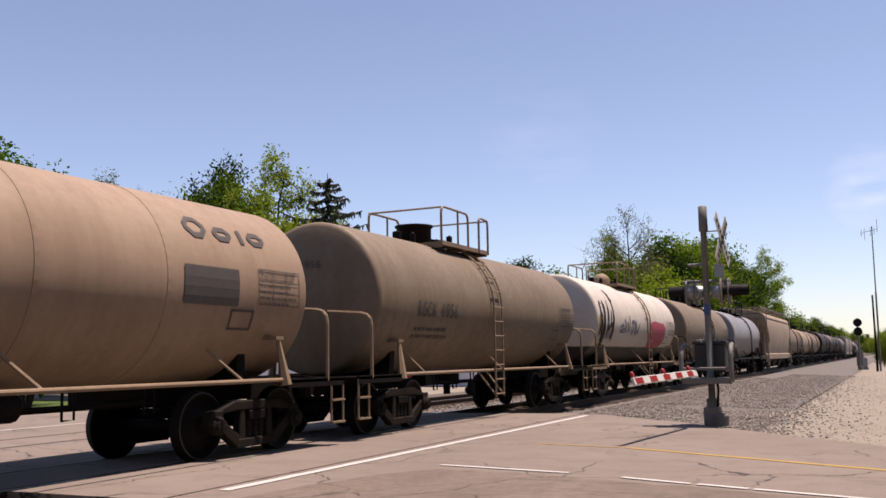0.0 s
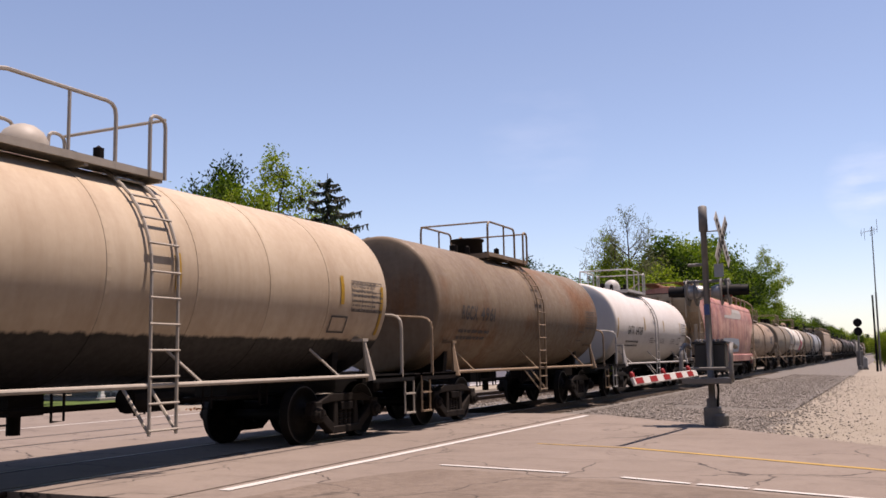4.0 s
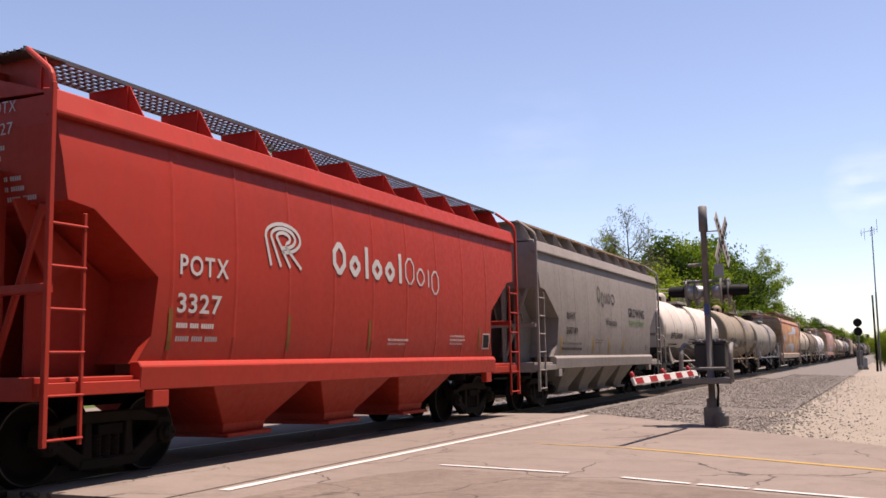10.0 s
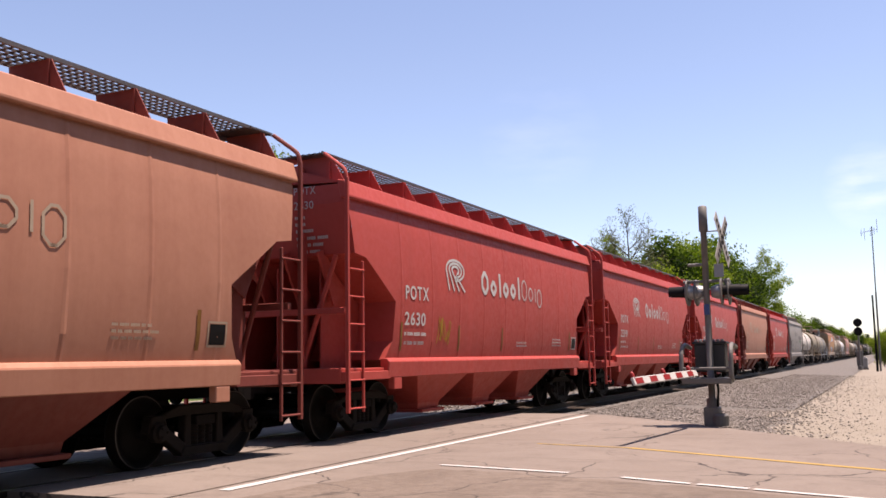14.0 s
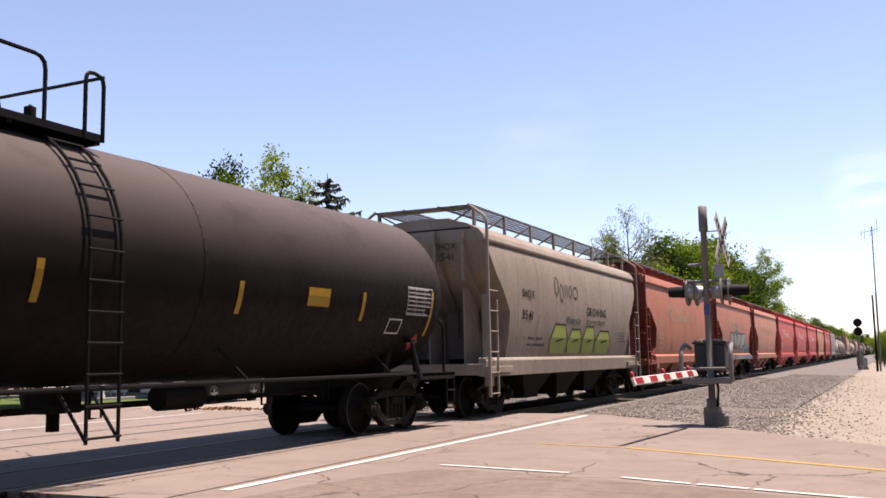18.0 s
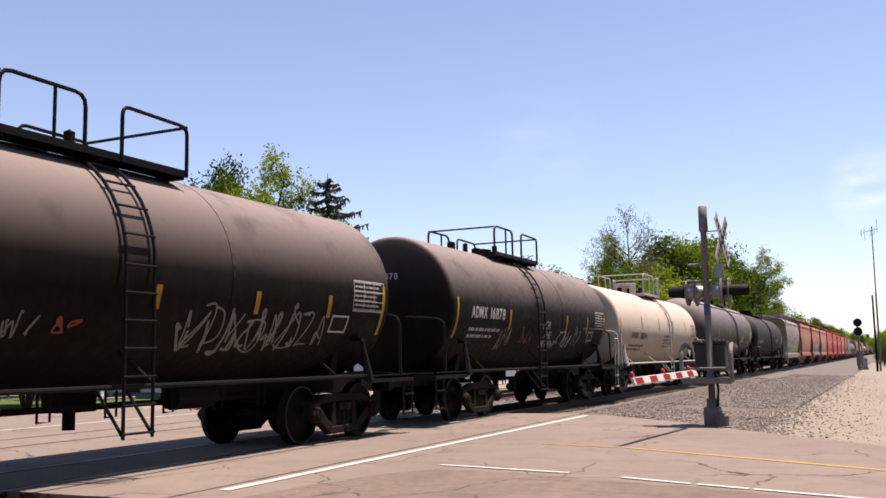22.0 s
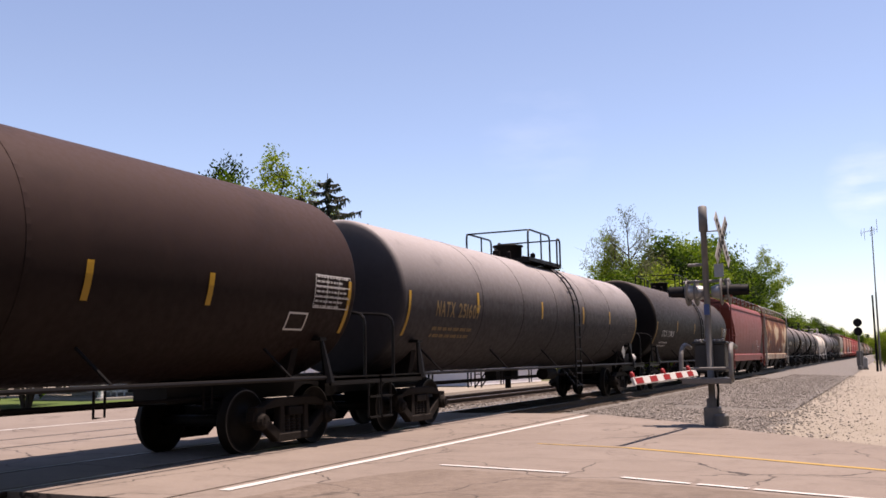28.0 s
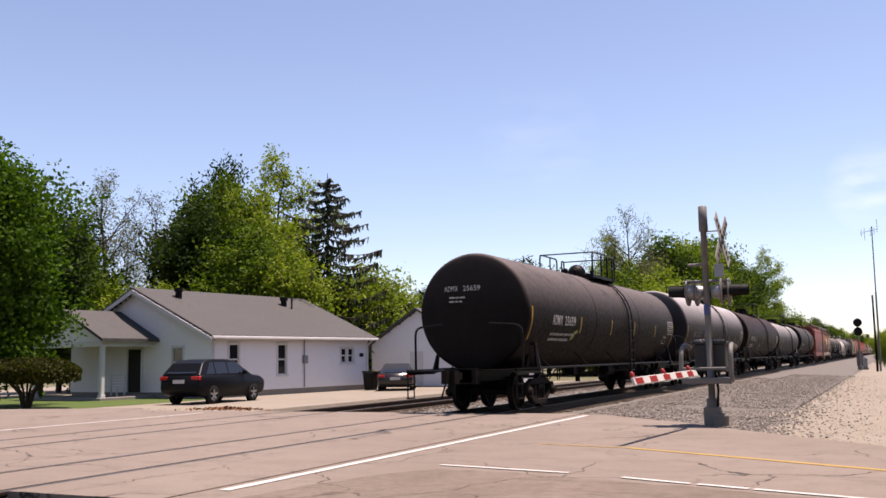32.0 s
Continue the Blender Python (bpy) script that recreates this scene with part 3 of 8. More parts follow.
    if dome == "can":
        lathe(bm, [(top - 0.1, 0.38), (top + 0.36, 0.38), (top + 0.37, 0.42), (top + 0.41, 0.42), (top + 0.42, 0.001)], "z", 24, (0, yl - 1.25, 0))
    elif dome == "ball":
        lathe(bm, [(top - 0.1, 0.3), (top + 0.16, 0.3)] + [(top + 0.16 + 0.28 * math.sin(a), max(0.001, 0.3 * math.cos(a))) for a in (0.3, 0.7, 1.1, 1.4, 1.57)], "z", 20, (0, yl - 0.9, 0))
    part("dome_cover", bm, trim if dome == "ball" else gear, car, "", True)
    for dx, dy, r, hh in ((0.15, -0.45, 0.2, 0.16), (-0.2, -0.1, 0.12, 0.25), (0.25, 0.05, 0.07, 0.3), (-0.1, -1.85, 0.1, 0.22), (0.2, -1.7, 0.06, 0.18)):
        bm = bmesh.new()
        lathe(bm, [(top - 0.05, r), (top + hh, r), (top + hh + 0.01, r * 0.6), (top + hh + 0.04, 0.001)], "z", 12, (dx, yl + dy, 0))
        part("valve", bm, M_STEEL, car)
    if reservoir:
        bm = bmesh.new()
        yy = h + 0.12
        lathe(bm, [(-0.3, 0.001), (-0.29, 0.09), (-0.24, 0.15), (-0.16, 0.17), (0.2, 0.17), (0.28, 0.14), (0.32, 0.08), (0.33, 0.001)], "y", 16, (1.12, yy, 1.21))
        part("air_reservoir", bm, M_WHT, car, "pale air reservoir on the end platform", True)
        bm = bmesh.new()
        box(bm, 1.25, 1.30, h - 0.55, h - 0.25, 1.05, 1.72)
        prism(bm, [(h - 0.75, 1.05), (h - 0.55, 1.05), (h - 0.40, 1.5), (h - 0.45, 1.55)], "x", 1.30, 1.33)
        part("brake_stand", fixed(bm), gear, car)
    if frame_posts:
        for e in (-1, 1):
            for x in (-1, 1):
                bm = bmesh.new()
                for d, zt in ((0.05, 2.0), (0.5, 1.85), (0.85, 1.85)):
                    rod(bm, (x * 1.42, e * (h + d), 0.98), (x * 1.42, e * (h + d), zt), 0.028, 6)
                rod(bm, (x * 1.42, e * (h + 0.5), 1.85), (x * 1.42, e * (h + 0.85), 1.85), 0.028, 6)
                rod(bm, (x * 1.42, e * (h + 0.05), 2.0), (x * 1.42, e * (h - 0.3), 1.05), 0.024, 6)
                part("end_railing", bm, trim, car)
    if placard:
        bm = bmesh.new()
        box(bm, -0.15, 0.15, -0.15, 0.15, -0.006, 0.006)
        pc = part("placard", bm, placard, car, "diamond hazard placard")
        bm = bmesh.new()
        rod(bm, (1.39, h - 1.78, 1.04), (1.39, h - 1.78, 1.40), 0.018, 6)
        part("placard_holder", bm, M_STEEL, car)
        pc.matrix_basis = Matrix.Translation((1.40, h - 1.78, 1.42)) @ pose(0, 0, 0, 0, 90, 0) @ pose(0, 0, 0, 0, 0, 45)
    # reflective strips along the side and round the end rims
    if strips:
        n = max(3, int(L / 3.4))
        for u, lo, hi in strip_at or [(3.85 + (L - 5.3) * i / (n - 1), 2.2, 2.66) for i in range(n)]:
            part("reflector_strip", lay(bars_mesh([(-h + u - 0.05, lo, 0.10, hi - lo)]), surf), M_YEL, car)
        for e in (-1, 1):
            part("reflector_strip", lay(bars_mesh([(e * (h - 0.16) - 0.05, 1.7, 0.09, 0.85)]), surf), M_YEL, car)
    pm = print_mat or (M_WHITE if strips else M_INKFADE)
    # ruled table of test dates near the front end, and a small framed board
    small_print(car, surf, h - 1.12, 2.56, 0.92, 7, pm, rnd, 0.032, 0.075)
    for k in range(4):
        part("table_rule", lay(bars_mesh([(h - 1.16, 2.095 + k * 0.165, 1.0, 0.014)]), surf), pm, car)
    for k in range(4):
        part("table_rule", lay(bars_mesh([(h - 1.16 + k * 0.33, 2.095, 0.012, 0.51)]), surf), pm, car)
    part("notice_board", lay(bars_mesh([(h - 1.72, 1.72, 0.5, 0.03), (h - 1.72, 1.98, 0.5, 0.03), (h - 1.72, 1.72, 0.03, 0.29), (h - 1.25, 1.72, 0.03, 0.29)]), surf), pm, car)
    return car, surf, h, rnd


def marks(car, surf, h, rnd, letters, number, mat, u=1.0, v=2.15, hgt=0.32, lw=0.95, nw=1.05, gap=0.18, small=True, head=True):
    word(car, letters, surf, -h + u, v, lw, hgt, mat)
    word(car, number, surf, -h + u + lw + gap, v, nw, hgt, mat)
    # the same marks on the rear head
    R, zc = SHELLS[car.name]
    end = lambda a, b: Vector((a, -h - 0.228 + 0.14 * ((a * a + (b - zc) ** 2) / (R * R)) ** 1.6, b))
    if head:
        word(car, letters, end, -0.72, zc + 0.52, 0.38, 0.13, mat, bold=0.0)
        word(car, number, end, -0.2, zc + 0.52, 0.46, 0.13, mat, bold=0.0)
        small_print(car, end, -0.58, zc + 0.34, 0.5, 2, mat, rnd, 0.04, 0.1)
    if small:
        small_print(car, surf, -h + u, v - 0.28, lw + gap + nw * 0.8, 2, mat, rnd, 0.07, 0.15)


def scrawl(car, surf, u, v, w, hgt, mat, seed, width=0.03, n=5, name="graffiti"):
    """A spray-can tag: loops and jags, no letters."""
    rnd = random.Random(seed)
    lines = []
    x = 0.0
    for i in range(n):
        step = w / n * rnd.uniform(0.6, 1.3)
        lean = rnd.uniform(-0.1, 0.25) * hgt
        lo, hi = rnd.uniform(-0.12, 0.2), rnd.uniform(0.6, 1.1)
        knots = [(x + step * rnd.uniform(-0.1, 1.0), rnd.choice((lo, hi, rnd.uniform(lo, hi)))) for _ in range(rnd.randint(4, 7))]
        line = []
        for j in range(len(knots)):
            a, b, c, d = (knots[max(0, min(len(knots) - 1, j + q))] for q in (-1, 0, 1, 2))
            for k in range(6 if j < len(knots) - 1 else 1):
                t = k / 6
                f = [0.5 * (2 * b[q] + (c[q] - a[q]) * t + (2 * a[q] - 5 * b[q] + 4 * c[q] - d[q]) * t * t + (3 * b[q] - a[q] - 3 * c[q] + d[q]) * t ** 3) for q in (0, 1)]
                line.append((u + f[0] + lean * f[1], v + hgt * f[1]))
        lines.append(line)
        x += step
    return part(name, lay(stroke_mesh(lines, width), surf), mat, car)


# ---- covered hopper wagons ----
def hopper_car(label, rear, front, paint, kind="panel", roof_paint=None, sill_paint=None, grate=None, end_paint=None, bays=3, seam_n=9, trim=None, print_mat=None, solid_walk=False, ledge=0.05, ribbed=False, group="train of freight wagons"):
    car = car_root("hopper_wagon", label, "hopper wagon", group, rear, front)
    L = front - rear
    h = L / 2
    rnd = random.Random(int(rear * 10) + 5)
    roof_paint, sill_paint, trim = roof_paint or paint, sill_paint or paint, trim or paint
    grate = grate or M_GALV
    end_paint = end_paint or trim
    if kind == "panel":
        levels = [(1.30, 1.42, 1.51), (1.62, 1.60, 1.57), (2.30, 1.66, 1.610), (2.66, 1.12, 1.612), (2.97, 0.66, 1.605), (3.02, 0.30, 1.603), (3.45, 0.24, 1.58), (3.84, 0.18, 1.54), (4.0, 0.18, 1.50), (4.15, 0.18, 1.45)]
        eave = [(1.44, 3.90), (1.592, 3.90), (1.602, 3.93), (1.52, 4.19), (1.38, 4.21)]
        roof = [(1.44, 4.17), (0.62, 4.42), (0.60, 4.52), (-0.60, 4.52), (-0.62, 4.44), (-1.42, 4.31)]
        sill_in, zs = 1.42, (1.0, 1.33)
    else:
        levels = [(1.29, 1.38, 1.43), (1.8, 1.36, 1.54), (2.34, 1.34, 1.60), (2.8, 0.92, 1.615), (3.25, 0.46, 1.60), (3.6, 0.28, 1.55), (3.85, 0.16, 1.475), (4.0, 0.14, 1.40), (4.12, 0.14, 1.31)]
        eave = [(1.40, 3.82), (1.475 + ledge, 3.82), (1.485 + ledge, 3.88), (1.43 + ledge, 4.0), (1.34 + ledge * 0.6, 4.12), (1.20, 4.20), (1.15, 4.20)]
        roof = [(1.22, 4.16), (1.05, 4.26), (0.6, 4.38), (0.0, 4.42), (-0.6, 4.38), (-1.05, 4.26), (-1.22, 4.16)]
        sill_in, zs = 0.06, (0.90, 1.31)
    # body: rings from the sill up to the eaves
    nseg = 24
    for sd in (-1, 1):
        bm = bmesh.new()
        prev = None
        for z, e, w in levels:
            row = [bm.verts.new((sd * w, -h + e + (L - 2 * e) * i / nseg, z)) for i in range(nseg + 1)]
            if prev:
                for i in range(nseg):
                    q = (prev[i], prev[i + 1], row[i + 1], row[i])
                    bm.faces.new(q if sd > 0 else q[::-1])
            prev = row
        part("side_wall", bm, paint, car, "", True)
    for e in (-1, 1):
        bm = bmesh.new()
        prev = None
        for z, d, w in levels:
            row = [bm.verts.new((x, e * (h - d - 0.002), z)) for x in (-w + 0.004, -0.8, 0.8, w - 0.004)]
            if prev:
                for i in range(3):
                    bm.faces.new((prev[i], prev[i + 1], row[i + 1], row[i]))
            prev = row
        part("slope_sheet", fixed(bm), end_paint, car)
        for x in (-1.0, -0.33, 0.33, 1.0):
            bm = bmesh.new()
            ys = sorted((e * (h - levels[-2][1] - 0.02), e * (h - levels[-2][1] + 0.06)))
            if kind == "acf":
                box(bm, x - 0.03, x + 0.03, *ys, 3.0, 4.1)
                rib = [(e * (h - d), z) for z, d, w in levels[1:-1]]
                prism(bm, rib + [(e * (h - max(0.03, d - 0.13)), z + 0.02) for z, d, w in levels[-2:0:-1]], "x", x - 0.025, x + 0.025)
            else:
                prism(bm, [(e * (h - 0.95), 2.4), (e * (h - 0.60), 2.2), (e * (h - 0.12), 3.05), (e * (h - 0.3), 3.1)], "x", x - 0.02, x + 0.02)
            part("end_rib", fixed(bm), end_paint, car)
    zw = [(z, w) for z, e, w in levels]

    def surf(u, v):
        for (z0, w0), (z1, w1) in zip(zw, zw[1:]):
            if v <= z1 or z1 == zw[-1][0]:
                k = (v - z0) / (z1 - z0)
                return Vector((w0 + (w1 - w0) * k + 0.010, u, v))
    for i, s in [(a, b) for a in range(seam_n) for b in (-1, 1)]:
        bm = bmesh.new()
        y = -h + 1.9 + (L - 3.8) * i / (seam_n - 1)
        for (z0, w0), (z1, w1) in zip(zw, zw[1:]):
            v = [bm.verts.new(p) for p in ((s * (w0 + 0.001), y - 0.04, z0), (s * (w0 + 0.007), y, z0), (s * (w0 + 0.001), y + 0.04, z0),
            (s * (w1 + 0.001), y - 0.04, z1), (s * (w1 + 0.007), y, z1), (s * (w1 + 0.001), y + 0.04, z1))]
            bm.faces.new((v[0], v[1], v[4], v[3]))
            bm.faces.new((v[1], v[2], v[5], v[4]))
        part("panel_seam", fixed(bm), paint, car)
    bm = bmesh.new()
    prism(bm, roof, "y", -h + 0.18, h - 0.18)
    part("roof", fixed(bm), roof_paint, car)
    for s in (-1, 1):
        bm = bmesh.new()
        prism(bm, [(s * x, z) for x, z in eave], "y", -h + 0.12, h - 0.12)
        part("eave_chord", bevelled(bm, 0.012), roof_paint, car)
        for zr, xr in ((3.80, 1.545), (3.90, 1.548), (4.01, 1.50)) if ribbed else ():
            bm = bmesh.new()
            prism(bm, [(s * (xr - 0.06), zr - 0.012), (s * xr, zr - 0.012), (s * (xr + 0.008), zr + 0.006), (s * (xr - 0.06), zr + 0.018)], "y", -h + 0.14, h - 0.14)
            part("eave_rib", fixed(bm), roof_paint, car)
        bm = bmesh.new()
        w = levels[0][2] + 0.05
        prism(bm, [(s * (w - 0.14), zs[0] + 0.02), (s * (w + 0.02), zs[0]), (s * (w + 0.04), zs[1] - 0.06), (s * (w - 0.01), zs[1]), (s * (w - 0.14), zs[1])], "y", -h + sill_in, h - sill_in)
        for e in (-1, 1):
            yy = e * (h - sill_in - 0.35)
            box(bm, *sorted((s * (w - 0.1), s * (w + 0.02))), yy - 0.14, yy + 0.14, zs[0] - 0.2, zs[0])
        part("side_sill", bevelled(bm, 0.012), sill_paint, car)
    # discharge bays
    span = L - 2 * 2.9
    for i in range(bays):
        c = -h + 2.9 + span * (i + 0.5) / bays
        bw = span / bays / 2
        bm = bmesh.new()
        rows = []
        for z, a, x in (((1.34, bw * 1.02, 1.36), (1.0, bw * 0.88, 1.30), (0.46, 0.48, 0.95), (0.32, 0.46, 0.92)) if kind == "panel" else ((1.34, bw, 1.32), (1.0, bw * 0.95, 1.27), (0.44, bw * 0.42, 1.02), (0.30, bw * 0.40, 1.0))):
            rows.append([bm.verts.new(p) for p in ((x, c - a, z), (x, c + a, z), (-x, c + a, z), (-x, c - a, z))])
        for a, b in zip(rows, rows[1:]):
            skin(bm, a, b)
        bm.faces.new(rows[-1])
        bm.faces.new(rows[0][::-1])
        if kind == "panel":
            box(bm, -1.05, 1.05, c - 0.50, c + 0.50, 0.28, 0.34)
        part("discharge_bay", bevelled(bm, 0.01), trim if kind == "panel" else M_STEEL, car)
    if kind == "acf" and bays == 4:
        for yy in (-h + 3.2, h - 3.2 - (L - 6.4) * 0.42):
            bm = bmesh.new()
            tube(bm, bent([(0.4, yy, 0.62), (1.2, yy + 0.35, 0.74), (1.22, yy + (L - 6.4) * 0.4, 0.70)], 0.2), 0.06, 8)
            part("outlet_pipe", bm, M_GREYMAST, car)
    bm = bmesh.new()
    box(bm, -0.25, 0.25, -h + 0.1, h - 0.1, 0.80, 1.08)
    part("centre_sill", bm, M_STEEL, car)
    # ends: sill, posts, braces, ladders, coupler, truck
    for e in (-1, 1):
        y = lambda d: e * (h - d)
        bm = bmesh.new()
        box(bm, -1.5, 1.5, *sorted((y(0.0), y(0.16))), 0.94, 1.18)
        for s in (-1, 1):
            if kind == "panel":
                box(bm, *sorted((s * 0.62, s * 0.70)), *sorted((y(0.16), y(0.30))), 1.18, 3.4)
                rod(bm, (s * 0.66, y(0.25), 1.3), (s * 1.25, y(0.3), 3.0), 0.045, 6)
            else:
                box(bm, *sorted((s * 1.26, s * 1.40)), *sorted((y(0.50), y(0.62))), 1.18, 2.7)
            box(bm, *sorted((s * 1.44, s * 1.58)), *sorted((y(0.02), y(1.5))), 0.98, 1.12)
        if kind == "panel":
            box(bm, -1.5, 1.5, *sorted((y(0.14), y(0.24))), 2.04, 2.14)
        box(bm, -1.5, 1.5, *sorted((y(0.162), y(1.9))), 1.12, 1.17)
        part("end_frame", bevelled(bm, 0.008), trim, car)
        for xw in (-0.85, 0.0, 0.85):
            bm = bmesh.new()
            web = [(y(0.45), 1.172), (y(levels[2][1] + 0.1), 1.172), (y(levels[2][1] + 0.1), 2.2), (y(0.72), 2.86), (y(0.45), 2.86)]
            prism(bm, web, "x", xw - 0.015, xw + 0.015)
            part("end_web", fixed(bm), end_paint, car)
        for s in (-1, 1):
            bm = bmesh.new()
            a, b = sorted((y(0.04), y(0.44)))
            tall, short = (y(0.04), y(0.56))
            x = s * 1.6
            ztop = 4.22
            box(bm, x - 0.03, x + 0.03, *sorted((tall, y(0.10))), 0.48, ztop)
            box(bm, x - 0.02, x + 0.02, *sorted((short, y(0.52))), 0.48, 2.9 if kind == "panel" else 2.55)
            tube(bm, bent([(x, y(0.07), ztop - 0.1), (x - s * 0.02, y(0.07), ztop + 0.12), (s * 1.15, y(0.12), 4.66)], 0.12), 0.035)
            lad = part("corner_ladder", bevelled(bm, 0.006), trim, car)
            for i in range(6):
                rg = part_mesh("rung", shared("rung", rung_bm), None, lad, "", pose(x + s * 0.015, y(0.30), 0.55 + i * 0.44))
                rg.material_slots[0].link = "OBJECT"
                rg.material_slots[0].material = trim
        part_mesh("coupler", shared("coupler", coupler_bm), M_STEEL, car, "", pose(0, e * (h + 0.02), 0, 0, 0, 0 if e > 0 else 180))
        truck(car, y(1.5))
    # hatches and roof walk
    bm = bmesh.new()
    zb = roof[2][1] if kind == "panel" else 4.40
    box(bm, -0.34, 0.34, -h + 0.9, h - 0.9, zb - 0.04, zb + 0.12)
    part("hatch_cover", bevelled(bm, 0.02), roof_paint, car)
    zg = 4.68 if kind == "panel" else 4.645
    nb = int(L / 1.2) if kind == "panel" else int(L / 1.6)
    for s in (-1, 1):
        bm = bmesh.new()
        x0, x1 = (0.48, 1.12) if kind == "panel" else (0.42, 1.2)
        a, b = sorted((s * x0, s * x1))
        box(bm, a, a + 0.02, -h + 0.1, h - 0.1, zg - 0.03, zg + 0.02)
        box(bm, b - 0.02, b, -h + 0.1, h - 0.1, zg - 0.03, zg + 0.02)
        if solid_walk:
            box(bm, a + 0.021, b - 0.021, -h + 0.1, h - 0.1, zg - 0.004, zg + 0.004)
        pitch, bar = (0.05, 0.013) if ribbed else (0.11, 0.055)
        k = int((L - 0.2) / pitch)
        for i in range(k):
            yy = -h + 0.12 + (L - 0.24) * i / (k - 1)
            v = [bm.verts.new(p) for p in ((a, yy, zg), (b, yy, zg), (b, yy + bar, zg), (a, yy + bar, zg))]
            bm.faces.new(v)
        for i in range(6):
            xx = a + (b - a) * (i + 0.5) / 6
            box(bm, xx - (0.004 if ribbed else 0.008), xx + 0.008, -h + 0.1, h - 0.1, zg - (0.006 if ribbed else 0.02), zg + 0.005)
        part("roof_walk", bm, grate, car, "solid plate walkway" if solid_walk else "open steel grating")
        for i in range(nb):
            yy = -h + 0.35 + (L - 0.7) * i / (nb - 1)
            bm = bmesh.new()
            if kind == "panel":
                zr = 4.20
                prism(bm, [(s * 0.5, zr + 0.22), (s * 1.42, zr - 0.02), (s * 1.34, zr + 0.10), (s * 1.14, zg - 0.03), (s * 0.48, zg - 0.03)], "y", yy - 0.008, yy + 0.008)
                box(bm, *sorted((s * 1.09, s * 1.13)), yy - 0.03, yy + 0.03, zr + 0.06, zg - 0.03)
            else:
                box(bm, *sorted((s * 1.16, s * 1.22)), yy - 0.04, yy + 0.04, 4.18, zg)
                rod(bm, (s * 0.7, yy, 4.34), (s * 1.18, yy, zg - 0.03), 0.02, 6)
            part("walk_bracket", fixed(bm), trim, car)
    for e in (-1, 1):
        bm = bmesh.new()
        yy = e * (h - 0.15)
        box(bm, -1.15, 1.15, *sorted((yy, yy - e * 0.5)), zg - 0.02, zg + 0.005)
        part("end_walk", bm, grate, car)
    return car, surf, h, rnd

# ---- ground, road, tracks ----
M_ASPHALT = ground_mat("old_asphalt", [(0.232, 0.192, 0.162, 1), (0.195, 0.160, 0.134, 1), (0.155, 0.125, 0.103, 1)], 14, 0.25, 0.9, 0, (0.025, 0.020, 0.018, 1))
M_PATCH = ground_mat("worn_dark_asphalt", [(0.215, 0.172, 0.140, 1), (0.148, 0.116, 0.092, 1), (0.098, 0.074, 0.058, 1)], 9, 0.5, 0.92, 0, (0.03, 0.026, 0.022, 1), 0.55)
M_GRAVEL = ground_mat("pale_gravel", [(0.270, 0.236, 0.190, 1), (0.205, 0.176, 0.142, 1), (0.165, 0.142, 0.106, 1), (0.32, 0.285, 0.235, 1)], 7, 0.6, 0.95, 26, None, 0.2)
M_BALLAST = ground_mat("ballast", [(0.150, 0.136, 0.122, 1), (0.085, 0.075, 0.067, 1), (0.108, 0.095, 0.084, 1), (0.21, 0.195, 0.18, 1)], 9, 1.0, 0.95, 18)
M_STONE, st_nt, st_b, st_link = nodes_of("ballast_stone")
st_g = st_nt.nodes.new("ShaderNodeNewGeometry")
st_r = st_nt.nodes.new("ShaderNodeValToRGB")
st_r.color_ramp.elements[0].color, st_r.color_ramp.elements[1].color = toned((0.12, 0.106, 0.094)), toned((0.42, 0.385, 0.345))
st_m = st_r.color_ramp.elements.new(0.6)
st_m.color = toned((0.24, 0.215, 0.190))
st_link(st_g.outputs["Random Per Island"], st_r.inputs[0])
st_link(mixc(st_nt, noise_of(st_nt, coords(st_nt), 40, 3), st_r.outputs[0], toned((0.16, 0.135, 0.115))), st_b.inputs["Base Color"])
st_b.inputs["Roughness"].default_value = 0.85
M_GRASS = ground_mat("lawn", [(0.075, 0.128, 0.026, 1), (0.045, 0.086, 0.017, 1), (0.090, 0.112, 0.030, 1)], 12, 0.8, 0.95)
M_SOIL = ground_mat("field_ground", [(0.120, 0.120, 0.060, 1), (0.083, 0.090, 0.038, 1), (0.150, 0.128, 0.083, 1)], 3, 0.6, 0.95)
M_LINE = plain("white_road_paint", (0.560, 0.546, 0.518, 1), 0.7, 0, 0.25, 12)
M_YLINE = plain("yellow_road_paint", (0.434, 0.280, 0.070, 1), 0.75, 0, 0.3, 5)
M_TIE = plain("tie_wood", (0.10, 0.075, 0.055, 1), 0.9, 0, 0.4, 8)

RAILS = [AXIS + 0.7525, AXIS - 0.7525, AXIS_FAR + 0.7525, AXIS_FAR - 0.7525]
CROSS0, CROSS1 = 7.1, 20.9


def ground_z(x, y):
    z = -0.07
    if x < -15.5:
        z -= 0.17 * min(1, (-15.5 - x) / 4)
    if y > 22 and x > -6:
        z -= 0.05 * min(1, (y - 22) / 20)
    if -17.5 < x < -5.2 and (y > CROSS1 or y < CROSS0):
        z = -0.55
    if y > 60 or x < -60 or x > 40:
        z -= 0.1
    return z


def sheet(name, xs, ys, zf, mat, label, category="ground", kind="structure"):
    bm = bmesh.new()
    g = [[bm.verts.new((x, y, zf(x, y))) for y in ys] for x in xs]
    for i in range(len(xs) - 1):
        for j in range(len(ys) - 1):
            bm.faces.new((g[i][j], g[i + 1][j], g[i + 1][j + 1], g[i][j + 1]))
    ob = part(name, bm, mat, None)
    return tagged(ob, label, category, "", kind)


